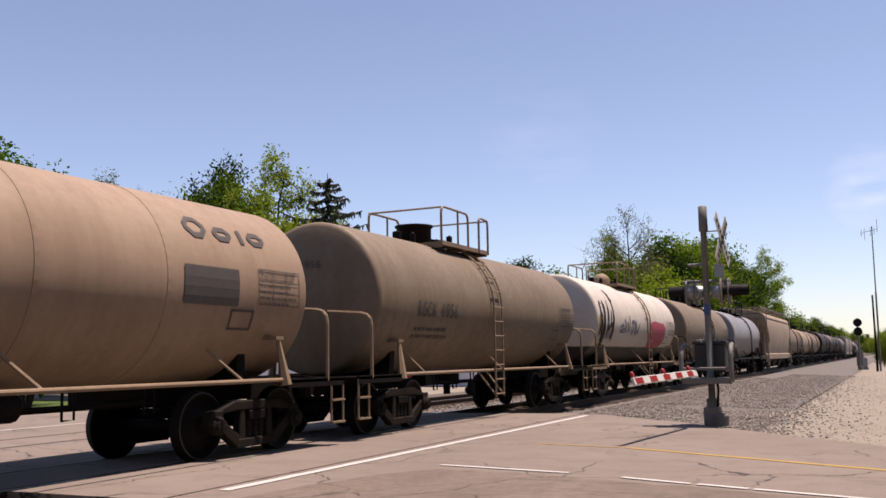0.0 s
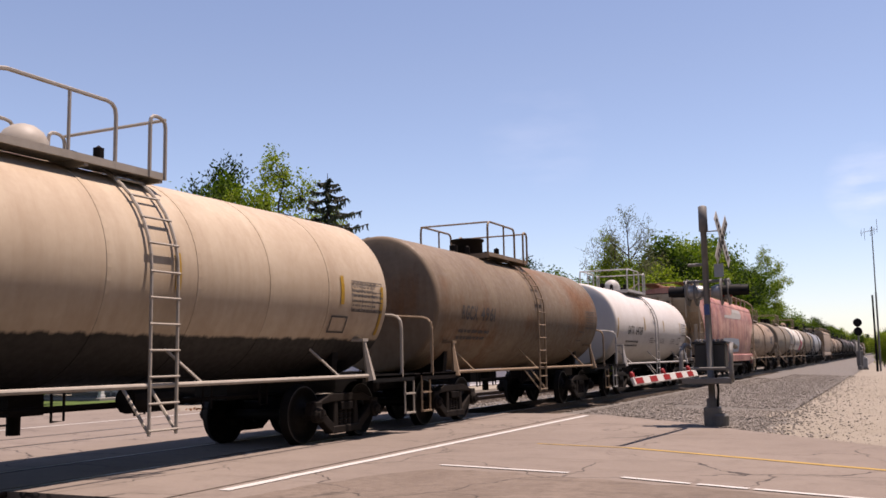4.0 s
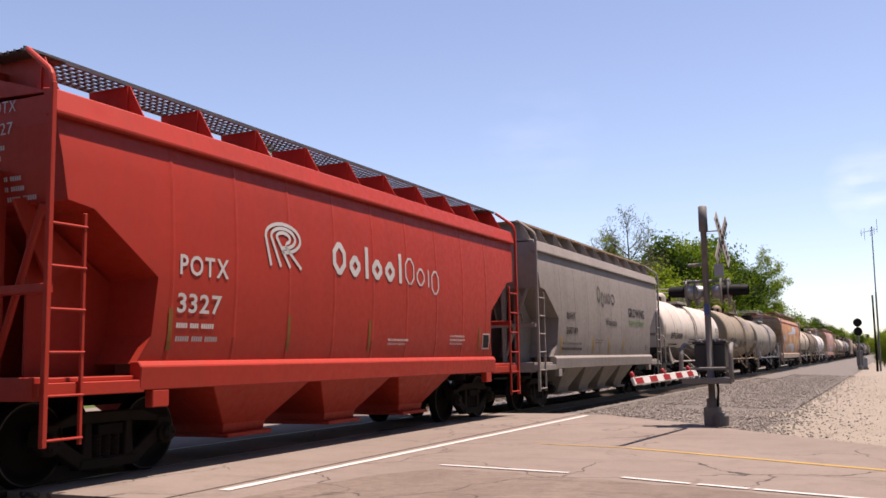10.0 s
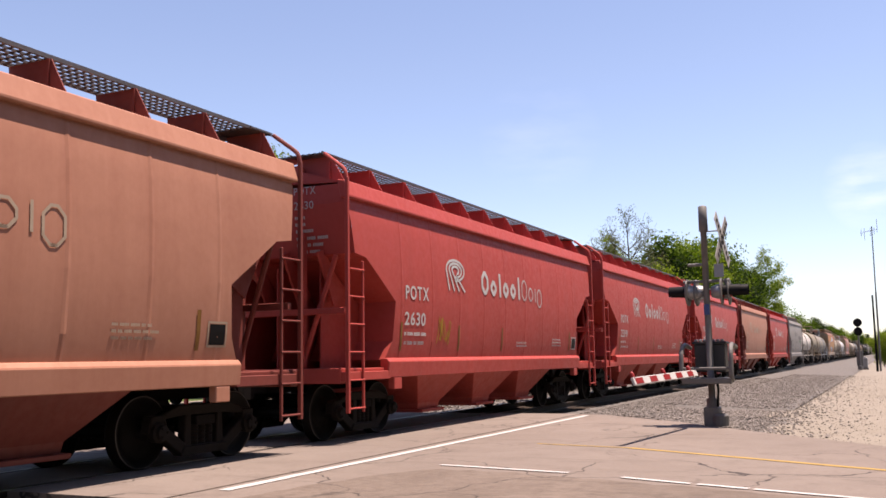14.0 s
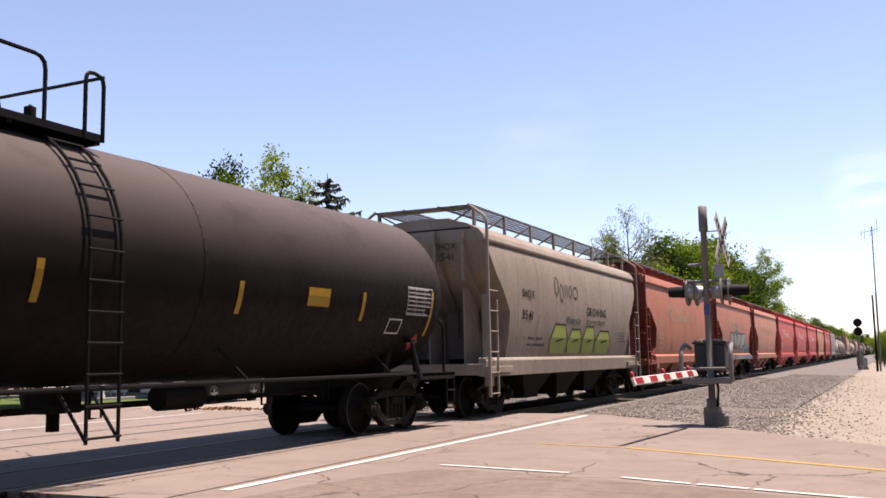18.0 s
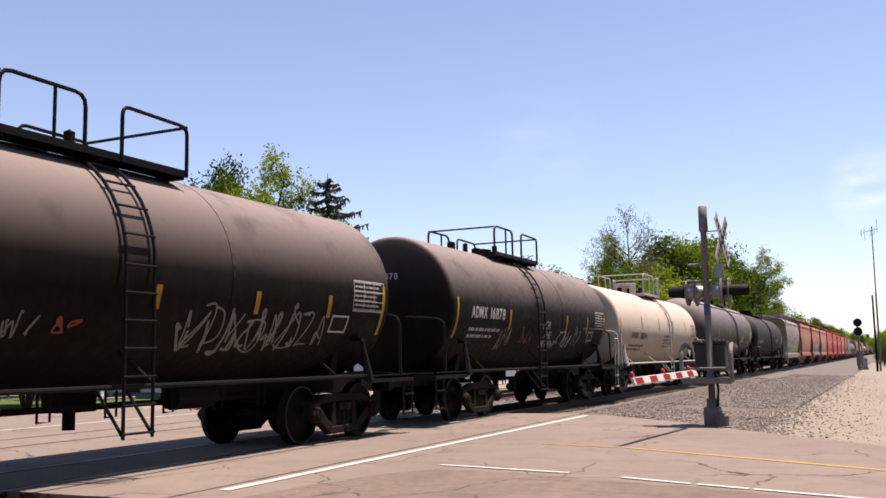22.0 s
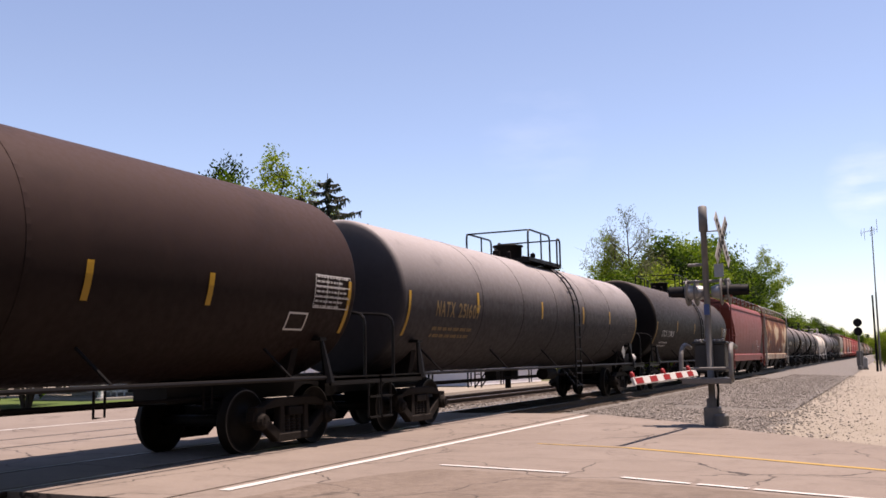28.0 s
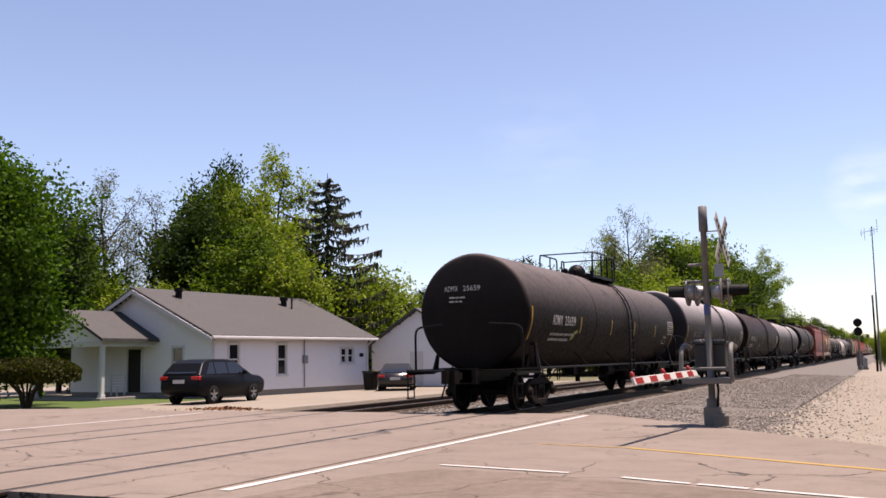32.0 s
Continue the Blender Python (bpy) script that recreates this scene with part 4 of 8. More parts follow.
xs = [-3000, -600, -200, -90, -61, -59, -45, -35, -28, -24, -21, -19.5, -18, -17.5, -17.4, -15.5, -13, -9, -5.3, -5.2, -4, -3, -2, -1, 0, 2, 5, 10, 20, 39, 41, 200, 900, 3000]
ys = [-3000, -500, -100, -30, -10, 0, 4, 7.0, 7.1, 10, 14, 18, 20.9, 21.0, 22, 25, 30, 42, 59, 61, 90, 150, 300, 600, 1200, 4000]
sheet("ground", xs, ys, ground_z, M_GRAVEL, "pale dusty gravel ground beside the railway")
# the fields and verges away from the track
sheet("field", [-2900, -500, -150, -60, -44.0], [-2900, -300, -50, 10, 30, 60, 120, 400, 3900], lambda x, y: -0.30, M_SOIL, "green rough grassland beyond the houses")
sheet("field", [-43.9, -30, -17.8], [47, 80, 200, 600, 3900], lambda x, y: -0.32, M_SOIL, "green verge along the far side of the track")
sheet("field", [6.0, 60, 600, 2900], [-2900, -100, 30, 100, 600, 3900], lambda x, y: -0.13, M_SOIL, "rough grass beyond the gravel yard")
sheet("lawn", [-43.8, -38, -32, -26.6], [8, 15, 22, 28.5, 33.5], lambda x, y: -0.225 + 0.01 * math.sin(x * 3 + y), M_GRASS, "mown green lawn in front of the house", "lawn")

# crossing: strips of paving between the rails, with open flangeways
edges = [-19.2]
for r in sorted(RAILS):
    ax = AXIS_FAR if abs(r - AXIS_FAR) < 1 else AXIS
    inner = r < ax
    lo, hi = r - 0.037 - (0.015 if inner else 0.065), r + 0.037 + (0.065 if inner else 0.015)
    edges += [lo, hi]
edges.append(-6.45)
for i in range(0, len(edges), 2):
    bm = bmesh.new()
    n = 14
    a, b = edges[i], edges[i + 1]
    top = []
    for j in range(n + 1):
        y = CROSS0 + (CROSS1 - CROSS0) * j / n
        top.append((bm.verts.new((a, y, 0.0)), bm.verts.new((b, y, 0.0)), bm.verts.new((b, y, -0.3)), bm.verts.new((a, y, -0.3))))
    for p, q in zip(top, top[1:]):
        skin(bm, p, q)
    bm.faces.new(top[0][::-1])
    bm.faces.new(top[-1])
    tagged(part("crossing_panel", fixed(bm), M_ASPHALT, None), "worn pinkish-grey paving between the rails of the crossing", "road", "paving of the level crossing", "structure")

# approach road on the near side and its worn shoulder
bm = bmesh.new()
prism(bm, [(-6.45, CROSS0 - 4), (-6.45, CROSS1), (-5.8, 20.75), (-3.9, 18.9), (-2.3, 16.9), (0.0, 14.3), (3, 12.6), (9, 10.6), (20, 7.5), (20, -9), (9, -3), (3, -1.5), (-3, 1)], "z", -0.3, -0.012)
tagged(part("road", fixed(bm), M_ASPHALT, None), "sun-bleached cracked asphalt road", "road", "", "structure")
bm = bmesh.new()
rough = [(-5.7, 8.0), (-5.4, 9.3), (-4.9, 10.25), (-3.5, 10.05), (0, 8.95), (5, 7.4), (12, 5.4), (12, -7), (3, -2.2), (-3, 0.5), (-6.3, 3.5)]
jag, rnd = [], random.Random(12)
for a, b in zip(rough, rough[1:] + rough[:1]):
    k = max(1, int(math.dist(a, b) / 0.22))
    jag += [(a[0] + (b[0] - a[0]) * i / k + rnd.uniform(-0.06, 0.06), a[1] + (b[1] - a[1]) * i / k + rnd.uniform(-0.07, 0.05)) for i in range(k)]
prism(bm, jag, "z", -0.2, -0.006)
tagged(part("road_shoulder", fixed(bm), M_PATCH, None), "darker broken asphalt shoulder", "road", "", "structure")
bm = bmesh.new()
prism(bm, [(-19.2, CROSS0 - 6), (-19.2, CROSS1), (-21, 22.5), (-45, 15.5), (-90, 2), (-90, -8), (-45, -3)], "z", -0.4, -0.02)
tagged(part("road", fixed(bm), M_ASPHALT, None), "sun-bleached asphalt road beyond the tracks", "road", "", "structure")


def line_on(name, pts, w, z, mat, label):
    bm = bmesh.new()
    a, b = Vector((*pts[0], 0)), Vector((*pts[1], 0))
    n = Vector((-(b - a).y, (b - a).x, 0)).normalized() * w / 2
    k = max(4, int((b - a).length / 0.25))
    rnd = random.Random(len(name) + int(pts[0][0] * 10))
    pv = None
    for i in range(k + 1):
        p = a + (b - a) * i / k
        e1, e2 = 1 + rnd.uniform(-0.18, 0.10), 1 + rnd.uniform(-0.18, 0.10)
        v = (bm.verts.new(p - n * e1 + Vector((0, 0, z))), bm.verts.new(p + n * e2 + Vector((0, 0, z))))
        if pv:
            bm.faces.new((pv[0], v[0], v[1], pv[1]))
        pv = v
    return tagged(part(name, bm, mat, None), label, "road marking", "", "structure")


line_on("stop_line", [(-6.25, 7.9), (-6.15, 20.4)], 0.14, -0.004, M_LINE, "white painted line along the edge of the crossing")
line_on("stop_line", [(-16.75, 11), (-16.55, 20.0)], 0.13, 0.004, M_LINE, "white painted line on the far side of the crossing")
line_on("centre_line", [(-3.4, 13.33), (1.2, 10.78)], 0.12, -0.007, M_YLINE, "faded yellow painted centre line")
line_on("centre_line", [(-4.9, 13.66), (-3.4, 13.33)], 0.07, -0.007, M_YLINE, "worn end of the yellow centre line")
for a, b in (((-5.08, 10.62), (-3.34, 10.29)), ((-2.67, 10.07), (-1.89, 9.77)), ((-1.82, 9.75), (-1.30, 9.57)), ((-1.25, 9.55), (0.8, 8.86))):
    line_on("edge_line", [a, b], 0.09, -0.002, M_LINE, "worn white painted edge line")

# rails
def rail_bm(y0, y1):
    bm = bmesh.new()
    prism(bm, [(-0.075, -0.17), (0.075, -0.17), (0.07, -0.155), (0.012, -0.14), (0.012, -0.05), (0.036, -0.035), (0.037, -0.008), (0.03, 0.0), (-0.03, 0.0), (-0.037, -0.008), (-0.036, -0.035), (-0.012, -0.05), (-0.012, -0.14), (-0.07, -0.155)], "y", y0, y1)
    bm.faces.ensure_lookup_table()
    fixed(bm)
    for f in bm.faces:
        if f.normal.z > 0.9 and f.calc_center_median().z > -0.01:
            f.material_index = 1
    return bm


RAILMESH = shared("rail", lambda: rail_bm(-120, 1400))
RAILMESH.materials.append(M_RAIL)
RAILMESH.materials.append(M_RAILTOP)
for x in RAILS:
    r = new("rail", RAILMESH)
    r.location = (x, 0, 0.0)
    tagged(r, "rust-brown steel rail with a polished head", "rail", "rails of the two tracks", "structure")
# ties and ballast outside the crossing
tie = bmesh.new()
box(tie, -1.3, 1.3, -0.115, 0.115, -0.36, -0.175)
tie = bevelled(tie, 0.012)
tme = bpy.data.meshes.new("tie")
tie.to_mesh(tme)
tie.free()
tme.materials.append(M_TIE)
rnd = random.Random(4)
for ax in (AXIS, AXIS_FAR):
    tr = tagged(new("track_ties"), "row of weathered wooden ties in ballast", "railway ties", "", "structure")
    for i in range(110):
        y = CROSS1 + 0.4 + i * 0.53
        part_mesh("tie", tme, None, tr, "", pose(ax + rnd.uniform(-0.04, 0.04), y, 0, 0, 0, rnd.uniform(-0.8, 0.8)))
    for i in range(30):
        part_mesh("tie", tme, None, tr, "", pose(ax, CROSS0 - 0.5 - i * 0.53, 0))


def bed_z(x, y):
    n = 0.03 * noise.noise((x * 2.1, y * 2.1, 0)) + 0.02 * noise.noise((x * 6, y * 6, 3))
    d = min(abs(x - AXIS), abs(x - AXIS_FAR))
    z = -0.20
    if x > AXIS + 1.5:
        z = -0.20 - (x - AXIS - 1.5) * 0.075 if x < -3.2 else -0.36
    if x < AXIS_FAR - 1.5:
        z = -0.22 - (AXIS_FAR - 1.5 - x) * 0.16
    if x > -5.4:
        z = max(z, ground_z(x, y) + (0.035 if y > 24 else -0.05) + 0.12 * max(0, (-2.2 - x) / 3.2))
    return z + n


def frange(a, b, s):
    n = max(1, round((b - a) / s))
    return [a + (b - a) * i / n for i in range(n + 1)]


bx = frange(-18.2, -2.1, 0.35)
sheet("ballast_bed", bx, frange(CROSS1 + 0.02, 60, 0.35) + frange(62, 200, 4) + [300, 600, 1400], bed_z, M_BALLAST, "grey crushed-stone ballast of the track bed", "ballast")
sheet("ballast_bed", [x for x in bx if x < -6.6], [-120, -60, -30] + frange(-15, CROSS0 - 0.02, 0.5), bed_z, M_BALLAST, "grey crushed-stone ballast of the track bed", "ballast")


def stones(name, count, area, size, mat, label, seed, dens=None, dz=0.0):
    rnd = random.Random(seed)
    vs, fs = [], []
    x0, x1, y0, y1 = area
    while len(fs) < count * 8:
        x, y = rnd.uniform(x0, x1), y0 + (y1 - y0) * rnd.random() ** 1.7
        if dens and not dens(x, y):
            continue
        z = (max(bed_or_shoulder(x, y), ground_z(x, y) if x > -5 else -9) if x < -2.1 else ground_z(x, y)) + dz
        r = size * rnd.uniform(0.5, 1.25)
        o = len(vs)
        e = Euler((rnd.uniform(0, 6), rnd.uniform(0, 6), rnd.uniform(0, 6))).to_matrix()
        for p in ((1, 0, 0), (-1, 0, 0), (0, 1, 0), (0, -1, 0), (0, 0, 1), (0, 0, -1)):
            q = e @ (Vector(p) * r * rnd.uniform(0.6, 1.1))
            vs.append((x + q.x, y + q.y, z + q.z * 0.8 + r * 0.25))
        for f in ((0, 2, 4), (2, 1, 4), (1, 3, 4), (3, 0, 4), (2, 0, 5), (1, 2, 5), (3, 1, 5), (0, 3, 5)):
            fs.append(tuple(o + i for i in f))
    me = bpy.data.meshes.new(name)
    me.from_pydata(vs, [], fs)
    me.materials.append(mat)
    return tagged(new(name, me), label, "stones", "", "stuff")


EDGE = [(-6.4, 20.95), (-5.8, 20.8), (-3.9, 18.95), (-2.3, 16.95), (0.0, 14.35), (3, 12.7)]


def edge_y(x):
    for (a, ya), (b, yb) in zip(EDGE, EDGE[1:]):
        if a <= x <= b:
            return ya + (yb - ya) * (x - a) / (b - a)
    return 20.95 if x < -6 else 99


def shoulder_z(x, y):
    return -0.05 + 0.025 * noise.noise((x * 3, y * 3, 1)) - 0.02 * max(0, x + 3)


sheet("ballast_shoulder", frange(-5.9, -1.2, 0.25), frange(15.0, 21.2, 0.25), shoulder_z, M_BALLAST, "grey crushed stone spilling to the road edge", "ballast")


def bed_or_shoulder(x, y):
    return max(bed_z(x, y), shoulder_z(x, y)) if y < 21.2 and x > -5.9 else bed_z(x, y)


def rand_at(x, y):
    return (math.sin(x * 127.1 + y * 311.7) * 43758.5453) % 1.0


stones("ballast_stones", 52000, (-7.6, 0.6, 15.0, 62), 0.032, M_STONE, "loose grey crushed ballast stones", 3, lambda x, y: y > edge_y(x) + 0.08 and rand_at(x, y) < math.exp(-max(0.0, x + 2.9 + 0.012 * (y - 18)) / 0.55))
M_YARDSTONE = plain("yard_pebbles", (0.30, 0.262, 0.215, 1), 0.9, 0, 0.3, 20)
stones("yard_gravel", 5000, (-3.2, 3.5, 13.0, 60), 0.014, M_YARDSTONE, "fine loose gravel scattered over the yard", 9, lambda x, y: y > edge_y(x) + 0.1 and rand_at(x, y) < math.exp(-max(0.0, x + 1.5) / 2.5), 0.0)
stones("ballast_stones", 5000, (-18, -11, CROSS1, 45), 0.05, M_STONE, "loose pale crushed stones beside the far track", 5)
stones("verge_stones", 5000, (-22.5, -16.9, 21.6, 36), 0.035, M_STONE, "pale loose stones along the far verge", 6, None, 0.16)
M_LITTER = plain("dry_leaf_litter", (0.20, 0.085, 0.035, 1), 0.9, 0, 0.4, 8)
rnd = random.Random(8)
vs, fs = [], []
for i in range(420):
    a, q = rnd.uniform(0, 6.283), abs(rnd.gauss(0, 0.5))
    p = Vector((-16.9 + math.cos(a) * q * 1.5, 21.5 + math.sin(a) * q * 0.5, 0.01 + max(0, 0.08 - 0.09 * q) * rnd.random()))
    u = Vector((rnd.uniform(-1, 1), rnd.uniform(-1, 1), rnd.uniform(0, 0.7))).normalized() * 0.055
    w = u.cross(Vector((rnd.uniform(-0.4, 0.4), rnd.uniform(-0.4, 0.4), 1))).normalized() * 0.035
    o = len(vs)
    vs += [p - u, p + w, p + u, p - w]
    fs.append((o, o + 1, o + 2, o + 3))
me = bpy.data.meshes.new("leaf_litter")
me.from_pydata(vs, [], fs)
me.materials.append(M_LITTER)
tagged(new("leaf_litter", me), "small heap of orange-brown dry litter on the road edge", "leaf litter", "", "stuff")

# ---- level crossing signal and gate ----
def round_signal_head(parent, x, y, z, face):
    """A flashing-light unit: background disc, hood and lens; face is +1 or -1 along x (the way it looks)."""
    bm = bmesh.new()
    lathe(bm, [(0.0, 0.001), (0.0, 0.25), (0.015, 0.255), (0.03, 0.24), (0.035, 0.12)], "x", 28)
    disc = part("signal_disc", bm, M_GREYMAST, parent, "grey round background plate")
    disc.matrix_basis = pose(x, y, z, 0, 0, face)
    bm = bmesh.new()
    n = 20
    rows = []
    for s, r in ((0.0, 0.13), (0.36, 0.125)):
        rows.append([bm.verts.new((s, r * math.cos(a), r * math.sin(a))) for a in [math.radians(-35 + 250 * i / n) for i in range(n + 1)]])
    for i in range(n):
        bm.faces.new((rows[0][i], rows[0][i + 1], rows[1][i + 1], rows[1][i]))
    part("hood", bm, M_BLACK, disc)
    bm = bmesh.new()
    lathe(bm, [(0.02, 0.11), (0.05, 0.10), (0.07, 0.06), (0.075, 0.001)], "x", 20)
    part("lens", bm, M_REDP, disc, "dark red glass lens", True)
    bm = bmesh.new()
    lathe(bm, [(-0.18, 0.001), (-0.17, 0.10), (-0.05, 0.14), (0.0, 0.14)], "x", 20)
    part("lamp_housing", bm, M_ALU, disc, "", True)
    return disc


def crossing_signal():
    s = tagged(new("crossing_signal"), "grey metal level-crossing signal mast with flashing lights and crossbuck", "crossing signal")
    s.location = (-3.0, 17.94, -0.03)
    bm = bmesh.new()
    lathe(bm, [(0.0, 0.10), (0.5, 0.10), (0.52, 0.062), (3.62, 0.058), (3.63, 0.085), (4.1, 0.08), (4.12, 0.03)], "z", 20, cap1=True)
    part("mast", bm, M_GREYMAST, s, "", True)
    bm = bmesh.new()
    box(bm, -0.14, 0.14, -0.16, 0.16, -0.02, 0.36)
    lathe(bm, [(0.0, 0.14), (0.2, 0.15), (0.22, 0.1)], "z", 16, (0.16, -0.1, 0.02))
    part("mast_base", bevelled(bm, 0.02), M_GREYMAST, s)
    bm = bmesh.new()
    tube(bm, [(0.10, -0.04, 0.3), (0.13, -0.05, 0.7), (0.09, -0.06, 1.0)], 0.025)
    part("cable", bm, M_BLACK, s)
    bm = bmesh.new()
    rod(bm, (-0.42, 0, 2.68), (0.42, 0, 2.68), 0.03, 10)
    for x in (-0.36, 0.36):
        rod(bm, (x, 0, 2.45), (x, 0, 2.72), 0.028, 8)
    part("lamp_arm", bm, M_GREYMAST, s)
    for dx, yy, f in ((-0.33, 0.02, 178), (-0.19, 0.14, 178), (0.26, 0.02, 2), (0.38, 0.14, 2)):
        round_signal_head(s, dx, yy, 2.48, f)
    # crossbuck: two crossed boards seen nearly edge on
    m = pose(0.32, 0.02, 3.45, 0, 0, -6)
    for a in (45, -45):
        bm = bmesh.new()
        box(bm, -0.008 if a > 0 else 0.008, 0.0 if a > 0 else 0.016, -0.60, 0.60, -0.115, 0.115)
        b = part("crossbuck_board", bevelled(bm, 0.003), M_WHT if a > 0 else M_WHITE, s, "white board with worn black lettering")
        b.matrix_basis = m @ pose(0, 0, 0, a, 0, 0)
        part("stencil_print", lay(bars_mesh([(-0.5 + 0.13 * i, -0.05, 0.09, 0.1) for i in range(8)]), lambda u, v: Vector((0.019, u, v)), None, 0), M_INK, b)
    bm = bmesh.new()
    rod(bm, (0, 0, 3.62), (0.33, 0, 3.62), 0.014, 6)
    part("bracket", bm, M_GREYMAST, s)
    bm = bmesh.new()
    rod(bm, (-0.32, 0.0, 3.0), (0.05, 0.0, 3.0), 0.03, 8)
    part("bracket", bm, M_GREYMAST, s)
    bm = bmesh.new()
    box(bm, -0.05, 0.05, -0.09, -0.065, 2.05, 2.25)
    part("plate", bm, plain("blue_enamel", (0.03, 0.07, 0.22, 1), 0.4), s, "small blue enamel notice plate")
    bm = bmesh.new()
    box(bm, 0.16, 0.33, -0.01, 0.0, 2.75, 3.0)
    part("plate", bm, M_ALU, s, "small grey plate under the crossbuck")
    return s


def gate():
    g = tagged(new("crossing_gate"), "lowered crossing gate with red and white striped arm", "crossing gate")
    g.location = (-3.02, 17.80, 1.06)
    bm = bmesh.new()
    box(bm, -0.28, 0.28, 0.24, 0.62, -0.10, 0.42)
    part("gate_mechanism", bevelled(bm, 0.02), M_BOX, g, "dark grey gate drive box")
    bm = bmesh.new()
    box(bm, -0.31, 0.31, 0.21, 0.65, 0.42, 0.47)
    part("mechanism_lid", bevelled(bm, 0.012), M_BOX, g)
    for i in range(7):
        bm = bmesh.new()
        box(bm, -0.27 + i * 0.08, -0.215 + i * 0.08, 0.22, 0.34, 0.47, 0.51)
        part("lid_lug", bevelled(bm, 0.008), M_ALU, g)
    for x in (-0.40, 0.44):
        bm = bmesh.new()
        tube(bm, bent([(x, 0.5, 0.36), (x, -0.05, 0.42), (x * 1.05, -0.30, 0.30), (x * 1.05, -0.36, -0.20), (x, -0.1, -0.24)], 0.14, 4), 0.042, 10)
        part("support_arm", bm, M_GREYMAST, g)
    bm = bmesh.new()
    box(bm, -0.42, 0.46, -0.36, -0.22, -0.30, -0.20)
    box(bm, -0.42, 0.46, -0.36, -0.30, -0.05, 0.0)
    box(bm, -0.30, 0.30, -0.30, 0.50, -0.27, -0.20)
    part("counterweight_frame", bevelled(bm, 0.01), M_GREYMAST, g)
    tip = Vector((-0.40, -4.05, -0.15))
    root = Vector((-0.12, -0.55, -0.10))
    d = tip - root
    m = Matrix.Translation(root) @ Vector((0, 1, 0)).rotation_difference(d).to_matrix().to_4x4()
    bm = bmesh.new()
    box(bm, -0.02, 0.02, 0, d.length, -0.06, 0.06)
    p = part("gate_arm", bevelled(bm, 0.006), M_WHITE, g, "white arm")
    p.matrix_basis = m
    n = 5
    for i in range(n):
        bm = bmesh.new()
        a = d.length * (0.08 + 0.2 * i)
        box(bm, -0.024, 0.024, a, a + d.length * 0.1, -0.045, 0.045)
        p = part("arm_stripe", bm, M_REDP, g, "red reflective panel")
        p.matrix_basis = m
    for k in (0.99, 0.55, 0.12):
        bm = bmesh.new()
        lathe(bm, [(0.055, 0.035), (0.12, 0.035), (0.15, 0.02), (0.155, 0.001)], "z", 12, (0, d.length * k - 0.04, 0))
        p = part("gate_lamp", bm, M_REDP, g, "small red lamp on the arm", True)
        p.matrix_basis = m
    return g


crossing_signal()
gate()

# ---- wayside signal, mast with aerials and cabinet further along ----
def block_signal():
    s = tagged(new("railway_signal"), "black railway block signal on a short mast", "railway signal")
    s.location = (-2.07, 82.3, -0.12)
    bm = bmesh.new()
    lathe(bm, [(0, 0.2), (0.3, 0.2), (0.32, 0.07), (4.1, 0.07)], "z", 14)
    part("mast", bm, M_GREYMAST, s)
    for z in (3.75, 3.05):
        bm = bmesh.new()
        lathe(bm, [(0, 0.001), (0, 0.33), (0.03, 0.33), (0.03, 0.1)], "y", 24, (0, -0.18, z))
        lathe(bm, [(0.4, 0.12), (0, 0.13), (0.0, 0.001)], "y", 16, (0, -0.6, z))
        part("signal_head", bm, M_BLACK, s)
        bm = bmesh.new()
        lathe(bm, [(0, 0.001), (0.0, 0.1)], "y", 16, (0, -0.22, z))
        part("lens", bm, M_REDP, s)
    bm = bmesh.new()
    box(bm, -0.25, 0.25, 0.1, 0.5, 0.3, 1.5)
    part("relay_box", bevelled(bm, 0.02), M_GREYMAST, s)
    return s


block_signal()
bxs = tagged(new("equipment_cabinet"), "small pale railway equipment cabinet on the gravel", "equipment cabinet")
bxs.location = (-1.95, 86.5, -0.13)
bm = bmesh.new()
box(bm, -0.35, 0.35, -0.3, 0.3, 0.1, 0.85)
part("cabinet_body", bevelled(bm, 0.03), M_ALU, bxs)
bm = bmesh.new()
prism(bm, [(-0.4, 0.85), (0.4, 0.85), (0.15, 1.05), (-0.15, 1.05)], "y", -0.34, 0.34)
part("cabinet_roof", fixed(bm), M_WHITE, bxs)
bm = bmesh.new()
box(bm, -0.4, 0.4, -0.35, 0.35, -0.05, 0.1)
part("plinth", bm, M_GREYMAST, bxs)


def aerial_mast():
    s = tagged(new("aerial_mast"), "slender grey lattice radio mast with small aerials", "radio mast")
    s.location = (-0.55, 73.8, -0.1)
    s.rotation_euler = (0, radians(0.4), 0)
    bm = bmesh.new()
    lathe(bm, [(0, 0.07), (5.6, 0.06), (5.62, 0.045), (10.4, 0.035)], "z", 10, cap1=True)
    part("mast", bm, M_GREYMAST, s)
    bm = bmesh.new()
    rod(bm, (-0.55, 0, 10.0), (0.35, 0, 10.15), 0.02, 6)
    for x, z0, z1 in ((-0.5, 9.4, 10.3), (-0.1, 9.7, 10.3), (0.35, 9.9, 10.9), (0.15, 9.8, 10.3), (-0.7, 9.7, 10.2)):
        rod(bm, (x, 0, z0), (x, 0, z1), 0.016, 6)
    rod(bm, (-0.8, 0, 9.95), (-0.5, 0, 9.95), 0.014, 6)
    part("aerial", bm, M_GREYMAST, s)
    return s


aerial_mast()
p2 = tagged(new("short_pole"), "short dark pole beside the radio mast", "pole")
p2.location = (-0.75, 73.2, -0.1)
bm = bmesh.new()
lathe(bm, [(0, 0.08), (5.4, 0.06), (5.41, 0.001)], "z", 10)
part("shaft", bm, M_STEEL, p2)

